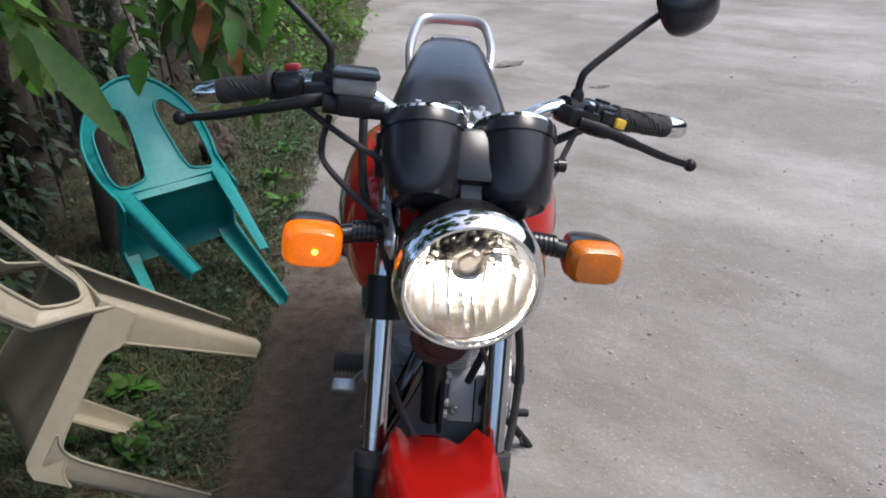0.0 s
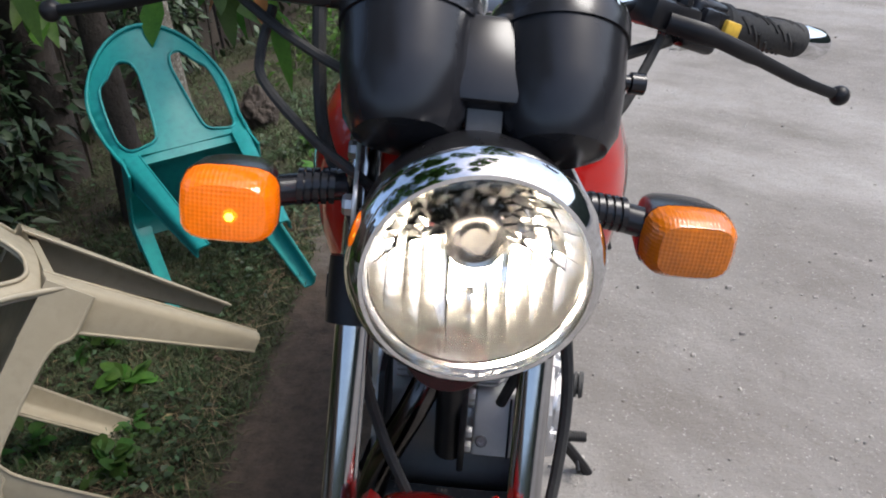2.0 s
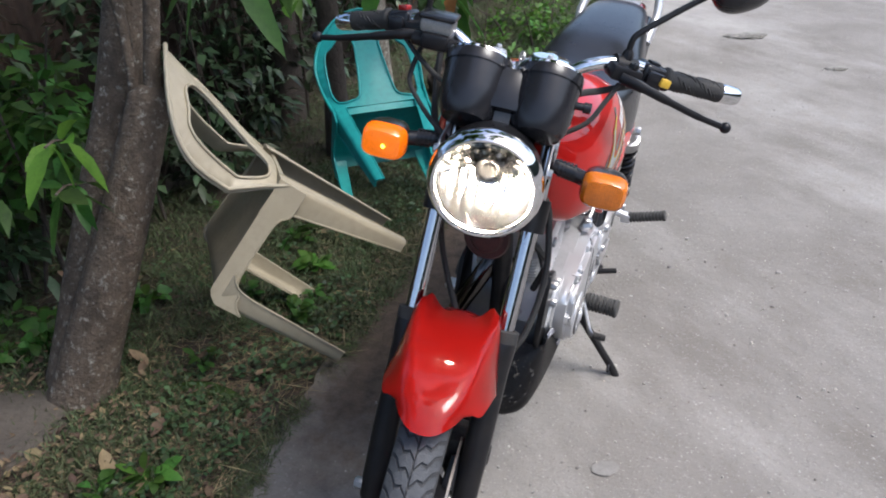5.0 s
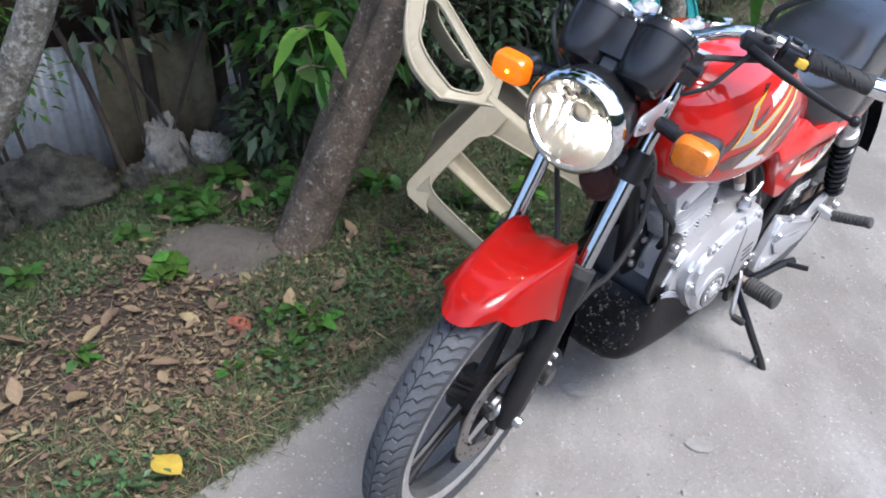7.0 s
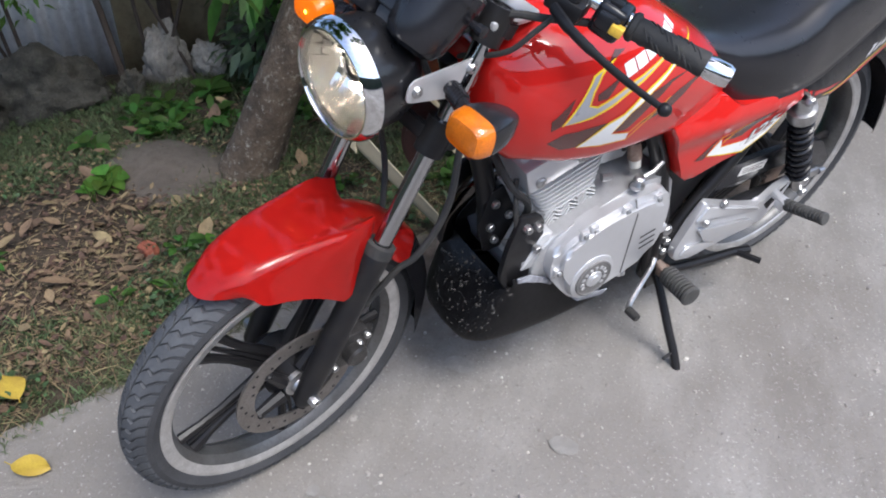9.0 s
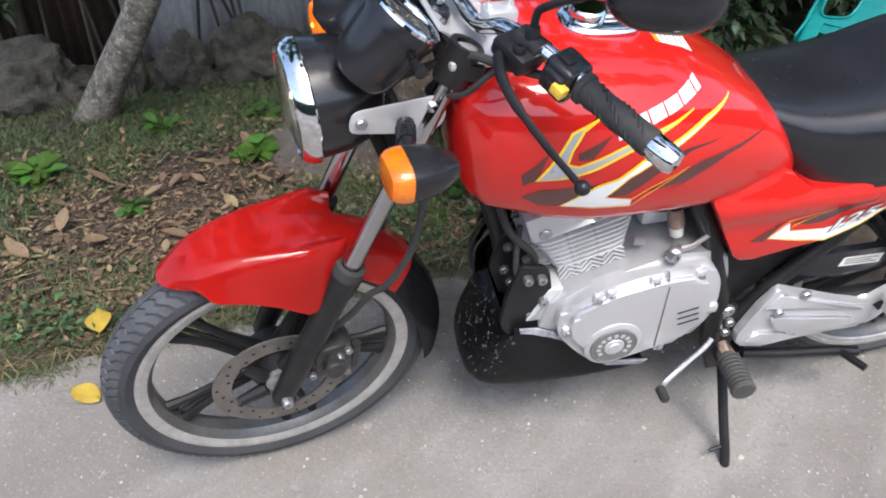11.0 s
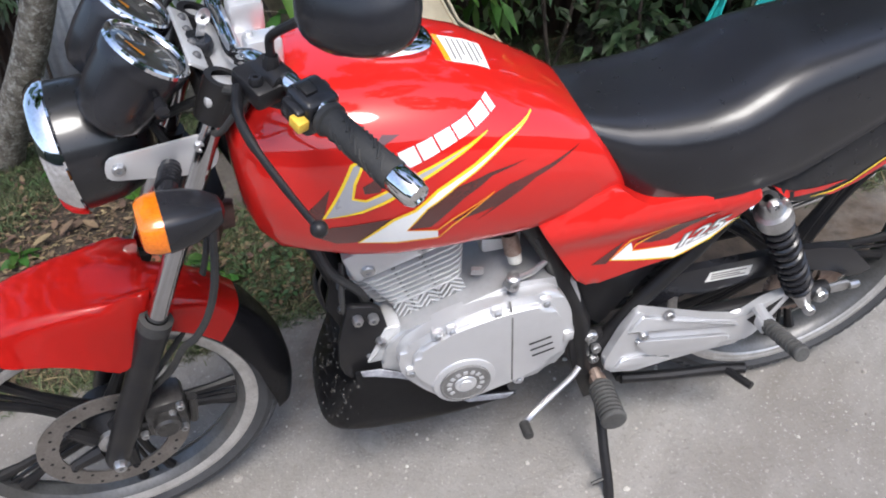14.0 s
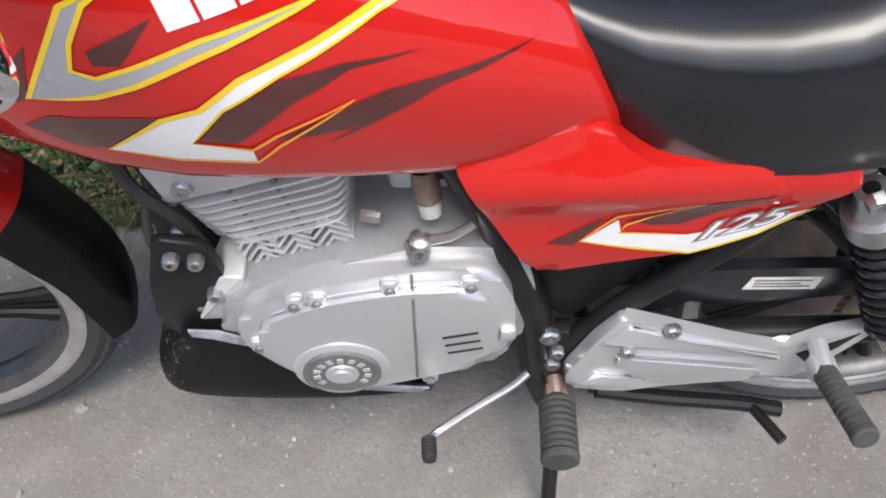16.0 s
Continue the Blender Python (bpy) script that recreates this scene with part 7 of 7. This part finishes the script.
twig("broad green leaves hanging above the teal chair", [(-1.35, 2.85, 1.45), (-1.15, 2.7, 1.22), (-.95, 2.55, 1.08), (-.86, 2.45, .98)], 12, LEAF, .17, .075, 3)
twig("fresh green leaves hanging above the teal chair", [(-1.2, 2.9, 1.4), (-.95, 2.8, 1.2), (-.75, 2.75, 1.05), (-.65, 2.7, .98)], 10, LEAF_BRIGHT, .13, .055, 4)
twig("withered rusty leaves hanging above the teal chair", [(-1.2, 2.8, 1.2), (-1.0, 2.7, .98), (-.88, 2.62, .84), (-.82, 2.58, .76)], 6, LEAF_RUST, .15, .07, 5)
twig("drooping green leaves behind the teal chair", [(-1.3, 2.8, 1.1), (-1.1, 2.75, .95), (-.95, 2.7, .80), (-.85, 2.68, .68)], 10, LEAF, .17, .07, 6)
twig("broad green leaves hanging over the verge", [(-1.5, 2.5, 1.4), (-1.45, 2.35, 1.2), (-1.35, 2.2, 1.05), (-1.25, 2.1, .95)], 12, LEAF, .17, .07, 7)
twig("fresh green leaves hanging over the verge", [(-1.3, 2.2, 1.35), (-1.2, 2.1, 1.2), (-1.1, 2.0, 1.08)], 8, LEAF_BRIGHT, .15, .06, 17)
for k, (x, y, z, m) in enumerate(((-1.35, 2.3, 1.02, LEAF_MID), (-.84, 2.35, .93, LEAF_MID), (-.70, 2.4, .82, LEAF), (-.58, 2.5, .92, LEAF_BRIGHT), (-1.42, 2.35, .75, LEAF_MID), (-1.5, 2.4, .93, LEAF_BRIGHT), (-1.12, 2.5, .78, LEAF_MID), (-.95, 2.6, .72, LEAF))):
    twig("broad drooping green leaves over the verge", [(x - .25, y + .3, z + .45), (x - .15, y + .16, z + .28), (x - .05, y + .05, z + .12), (x, y, z)], 12, m, .125, .068, 200 + k, .6)
# long leaves close to the walk
lt = thing("leafy_branch", "long glossy green leaves on a branch over the verge", "branch")
bm = B()
bent(bm, [(-.74, 1.2, 1.4), (-.6, 1.05, 1.36), (-.45, .95, 1.25), (-.33, .90, 1.17)], [.008] * 6 + [.004] * 6 + [.003], 6, 4)
part("stem", bm, BARK, lt)
for i, (a, b, w) in enumerate((((-.285, .90, 1.145), (-.175, .885, .985), .045), ((-.33, .90, 1.17), (-.42, .84, 1.05), .04), ((-.31, .90, 1.16), (-.20, 1.0, 1.10), .035), ((-.36, .92, 1.19), (-.33, .80, 1.02), .038), ((-.42, .94, 1.23), (-.36, 1.08, 1.10), .04))):
    d = np.array(b) - np.array(a)
    v, f = leaf_mesh([a], [d], [float(np.linalg.norm(d))], [w], .08, .15, False, 70 + i)
    from_data("leaf", v, f, LEAF, True, lt)
# sprigs on the leaning trunk
for i, (a, n, m) in enumerate((((-.90, .88, .62), 9, LEAF), ((-.92, .90, .72), 6, LEAF_BRIGHT))):
    sg = thing("sprig", "leafy green sprig growing from the trunk", "sprig", "sprigs on the trunk")
    bm = B()
    bent(bm, [a, (a[0] + .08, a[1] - .08, a[2] + .04), (a[0] + .13, a[1] - .14, a[2] + .05)], .003, 5, 3)
    part("stem", bm, BARK, sg)
    r = np.random.default_rng(80 + i)
    for q in range(n):
        d = r.normal(0, 1, 3) + np.array((.3, -.5, -.25))
        v, f = leaf_mesh([(a[0] + .13 * q / n, a[1] - .14 * q / n, a[2] + .05 * q / n)], [d], [r.uniform(.08, .13)], [.045], .4, .2, False, 90 + q + 20 * i)
        from_data("leaf", v, f, m, True, sg)


# broad-leaved weeds
def weed(x, y, n, L, w, seed, material=LEAF_BRIGHT, h=.05):
    s = thing("weed", "low broad-leaved green weed growing in the litter", "weed", "weeds on the verge", matrix=pose(x, y, verge_z(x, y)))
    r = np.random.default_rng(seed)
    bm = B()
    for q in range(3):
        a = r.uniform(0, 6.28)
        tube(bm, [(0, 0, -.005), (math.cos(a) * .02, math.sin(a) * .02, h)], .0018, 5)
    part("stem", bm, LEAF, s)
    for q in range(n):
        a = r.uniform(0, 6.28)
        rad = r.uniform(0, .03)
        v, f = leaf_mesh([(math.cos(a) * rad, math.sin(a) * rad, r.uniform(.2, 1) * h)], [(math.cos(a), math.sin(a), r.uniform(.1, .9))], [L * r.uniform(.6, 1.2)], [w * r.uniform(.7, 1.2)], .4, .15, False, seed * 13 + q)
        from_data("leaf", v, f, material, True, s)


for i, (x, y, n, L, w) in enumerate(((-.56, .62, 12, .075, .032), (-1.06, .38, 10, .07, .055), (-1.70, .78, 22, .10, .055), (-1.62, .62, 16, .09, .05), (-.95, -.30, 26, .08, .042), (-1.0, .33, 6, .06, .05), (-1.35, .35, 14, .08, .04), (-.72, 1.35, 16, .07, .04), (-.85, 1.6, 14, .075, .04), (-1.05, 1.75, 14, .075, .035), (-1.0, 2.6, 16, .08, .035), (-.90, 2.95, 18, .08, .03), (-1.05, 3.2, 18, .08, .03), (-1.2, 1.2, 18, .08, .045), (-.75, .05, 9, .06, .03), (-1.3, 0.0, 14, .07, .035), (-.78, 1.02, 8, .06, .03), (-1.15, 3.6, 20, .08, .03), (-1.4, -.05, 12, .06, .03))):
    weed(x, y, n, L, w, 100 + i, LEAF_MID if i in (0, 1, 4, 5, 8, 11, 12) else LEAF)
wr = np.random.default_rng(77)
for i in range(16):
    weed(wr.uniform(-1.72, -1.28), wr.uniform(.5, 1.05), int(wr.integers(9, 16)), wr.uniform(.05, .08), wr.uniform(.03, .045), 400 + i, LEAF)
for i in range(14):
    y = wr.uniform(-.35, 1.9)
    weed(verge_x(y) - wr.uniform(.15, 1.0), y, int(wr.integers(7, 12)), wr.uniform(.04, .065), wr.uniform(.018, .032), 430 + i, LEAF)
pl_ = thing("palm_leaf", "fallen green palm leaf lying on the litter", "leaf")
v, f = leaf_mesh([(-.80, .92, .03)], [(.7, .15, .0)], [.22], [.05], .02, .1, False, 5)
from_data("leaf", v, f, LEAF, True, pl_)


# ---- plastic chairs, tipped forward onto their front legs ----
def chair(name, label, material, m, w, wb, wf, wr, d, hs, slr, slf, slope, curve, top, lip):
    """A one-piece plastic chair. w, wb: half widths of the seat's front and rear; wf, wr: of the feet; d, hs: the seat's depth and height;
    slr, slf: how far the rear and front legs run out; slope, curve, top: the backrest's lean, bow and height; lip: height of the openings' lower edge."""
    c = thing(name, label, "chair", "tipped plastic chairs", matrix=m)
    rear = d / 2

    def back_y(x, z):
        k = max(0.0, min(1.0, (z - hs + .03) / .12))
        return rear + slope * (z - hs) - curve * (x / .2) ** 2 * k

    # backrest: an arched sheet with two tall openings
    bk = B()
    spring = hs + (top - hs) * .52
    out = [(wb - .004, hs - .03), (wb + .004, hs + .03), (.195, hs + .10), (.203, spring - .04)]
    out += [(.205 * math.cos(a), spring + (top - spring) * math.sin(a)) for a in np.linspace(0, math.pi, 25)]
    out += [(-.203, spring - .04), (-.195, hs + .10), (-wb - .004, hs + .03), (-wb + .004, hs - .03)]

    def hole(s):
        up = top - .085
        h = [(.088, lip), (wb - .048, lip - .002), (wb - .026, lip + .018), (wb - .016, lip + .07), (.168, spring - .01), (.158, spring + .05), (.128, up - .026), (.092, up), (.060, up - .014), (.048, up - .05), (.050, spring), (.060, lip + .07), (.070, lip + .015)]
        return [(s * p.x, p.y) for p in spline([(x, z, 0) for x, z in h + h[:1]], 4)[:-1]]
    edges = []
    for lp in (out, hole(1), hole(-1)):
        vs = [bk.verts.new((x, 0, z)) for x, z in lp]
        edges += [bk.edges.new((vs[i], vs[(i + 1) % len(vs)])) for i in range(len(vs))]
    bmesh.ops.triangle_fill(bk, use_beauty=True, use_dissolve=False, edges=edges)
    for _ in range(2):
        bmesh.ops.subdivide_edges(bk, edges=[e for e in bk.edges if e.calc_length() > .04], cuts=1)
        bmesh.ops.triangulate(bk, faces=[f for f in bk.faces if len(f.verts) > 4])
    bmesh.ops.solidify(bk, geom=bk.faces[:], thickness=.005)
    for v in bk.verts:
        v.co.y = -v.co.y + back_y(v.co.x, v.co.z)
    for s_ in (-1, 1):
        h = hole(s_)
        tube(bk, [(x, back_y(x, z) + .003, z) for x, z in h + h[:2]], .0042, 7)
    edge = [(x, back_y(x, z) + .006, z) for x, z in out]
    tube(bk, edge, .0058, 8)
    part("backrest", bk, material, c, "arched backrest with two tall openings", angle=60)

    # seat: a dished sheet, rolled down in front, with an apron that swells into the legs
    st = B()
    rows = []
    for j in range(15):
        u = j / 14
        y = rear - d * u
        hw = wb + (w - wb) * u - .003
        drop = .0 if u < .86 else .045 * ((u - .86) / .14) ** 2
        rows.append([Vector((hw * x, y, hs - drop - .016 * (1 - x * x) * math.sin(math.pi * min(1, u * .8 + .1)) * (1 if u < .86 else .5))) for x in (-1, -.86, -.6, -.3, 0, .3, .6, .86, 1)])
    loft(st, rows, False, False)
    bmesh.ops.solidify(st, geom=st.faces[:], thickness=.005)
    for s in (-1, 1):
        rings, low_edge = [], []
        for j in range(25):
            u = j / 24
            y = rear - d * u
            x = s * (wb + (w - wb) * u)
            h = .047 + .030 * math.exp(-max(0, u * d - .072) / .016) + .026 * math.exp(-max(0, (1 - u) * d - .048) / .014)
            z = hs + .002 - (.0 if u < .9 else .030 * ((u - .9) / .1) ** 2)
            rings.append([Vector((x, y, z)), Vector((x + s * .002, y, z - h)), Vector((x - s * .004, y, z - h)), Vector((x - s * .006, y, z - .004))])
            low_edge.append((x, y, z - h))
        loft(st, rings)
        tube(st, low_edge, .0036, 7)
    part("seat", st, material, c, "dished seat with a deep apron", angle=50)
    # legs: tapered channels with a rounded outer corner
    for sx in (-1, 1):
        for sy in (-1, 1):
            lg = B()
            top_ = Vector((sx * (wb if sy > 0 else w - .002), sy * rear, hs if sy > 0 else hs - .030))
            foot = Vector((sx * (wr if sy > 0 else wf), sy * (rear + (slr if sy > 0 else slf)), 0))
            rings, rim_a, rim_b = [], [], []
            for u in (0, .03, .07, .12, .18, .26, .4, .6, .8, 1):
                p = top_.lerp(foot, u)
                w1 = (.082 - .050 * u) if sy > 0 else (.056 - .020 * u)
                w1 += .022 * math.exp(-u / .05)
                w2 = .050 - .018 * u
                pull = .016 * math.exp(-u / .06) if sy < 0 else 0
                r, t_ = .014, .0045
                q = [(-sx * w2, 0), (-sx * r, 0), (-sx * r * .3, -sy * r * .3), (0, -sy * r), (0, -sy * w1), (-sx * t_, -sy * w1), (-sx * t_, -sy * (r + .002)), (-sx * r * .6, -sy * r * .6), (-sx * (r + .002), -sy * t_), (-sx * w2, -sy * t_)]
                ring = [p + Vector((a, b - sy * pull, 0)) for a, b in q]
                rings.append(ring)
                rim_a.append(ring[4])
                rim_b.append(ring[0])
            loft(lg, rings)
            tube(lg, rim_a, .0030, 6)
            tube(lg, rim_b, .0030, 6)
            part("leg", lg, material, c, angle=45)
    return c


chair("plastic_chair", "cream plastic chair tipped forward with its back against the tree", CREAM, pose(-.526, 1.430, .140, 46.93, -3.02, -41.78), .220, .178, .197, .108, .358, .417, .019, .0, .26, .125, .800, .440)
chair("plastic_chair", "teal plastic chair tipped forward with its back against a tree", TEAL, pose(-.707, 1.984, .127, 66.34, -1.94, -131.93), .193, .184, .203, .126, .262, .418, .023, .008, .42, .07, .790, .445)
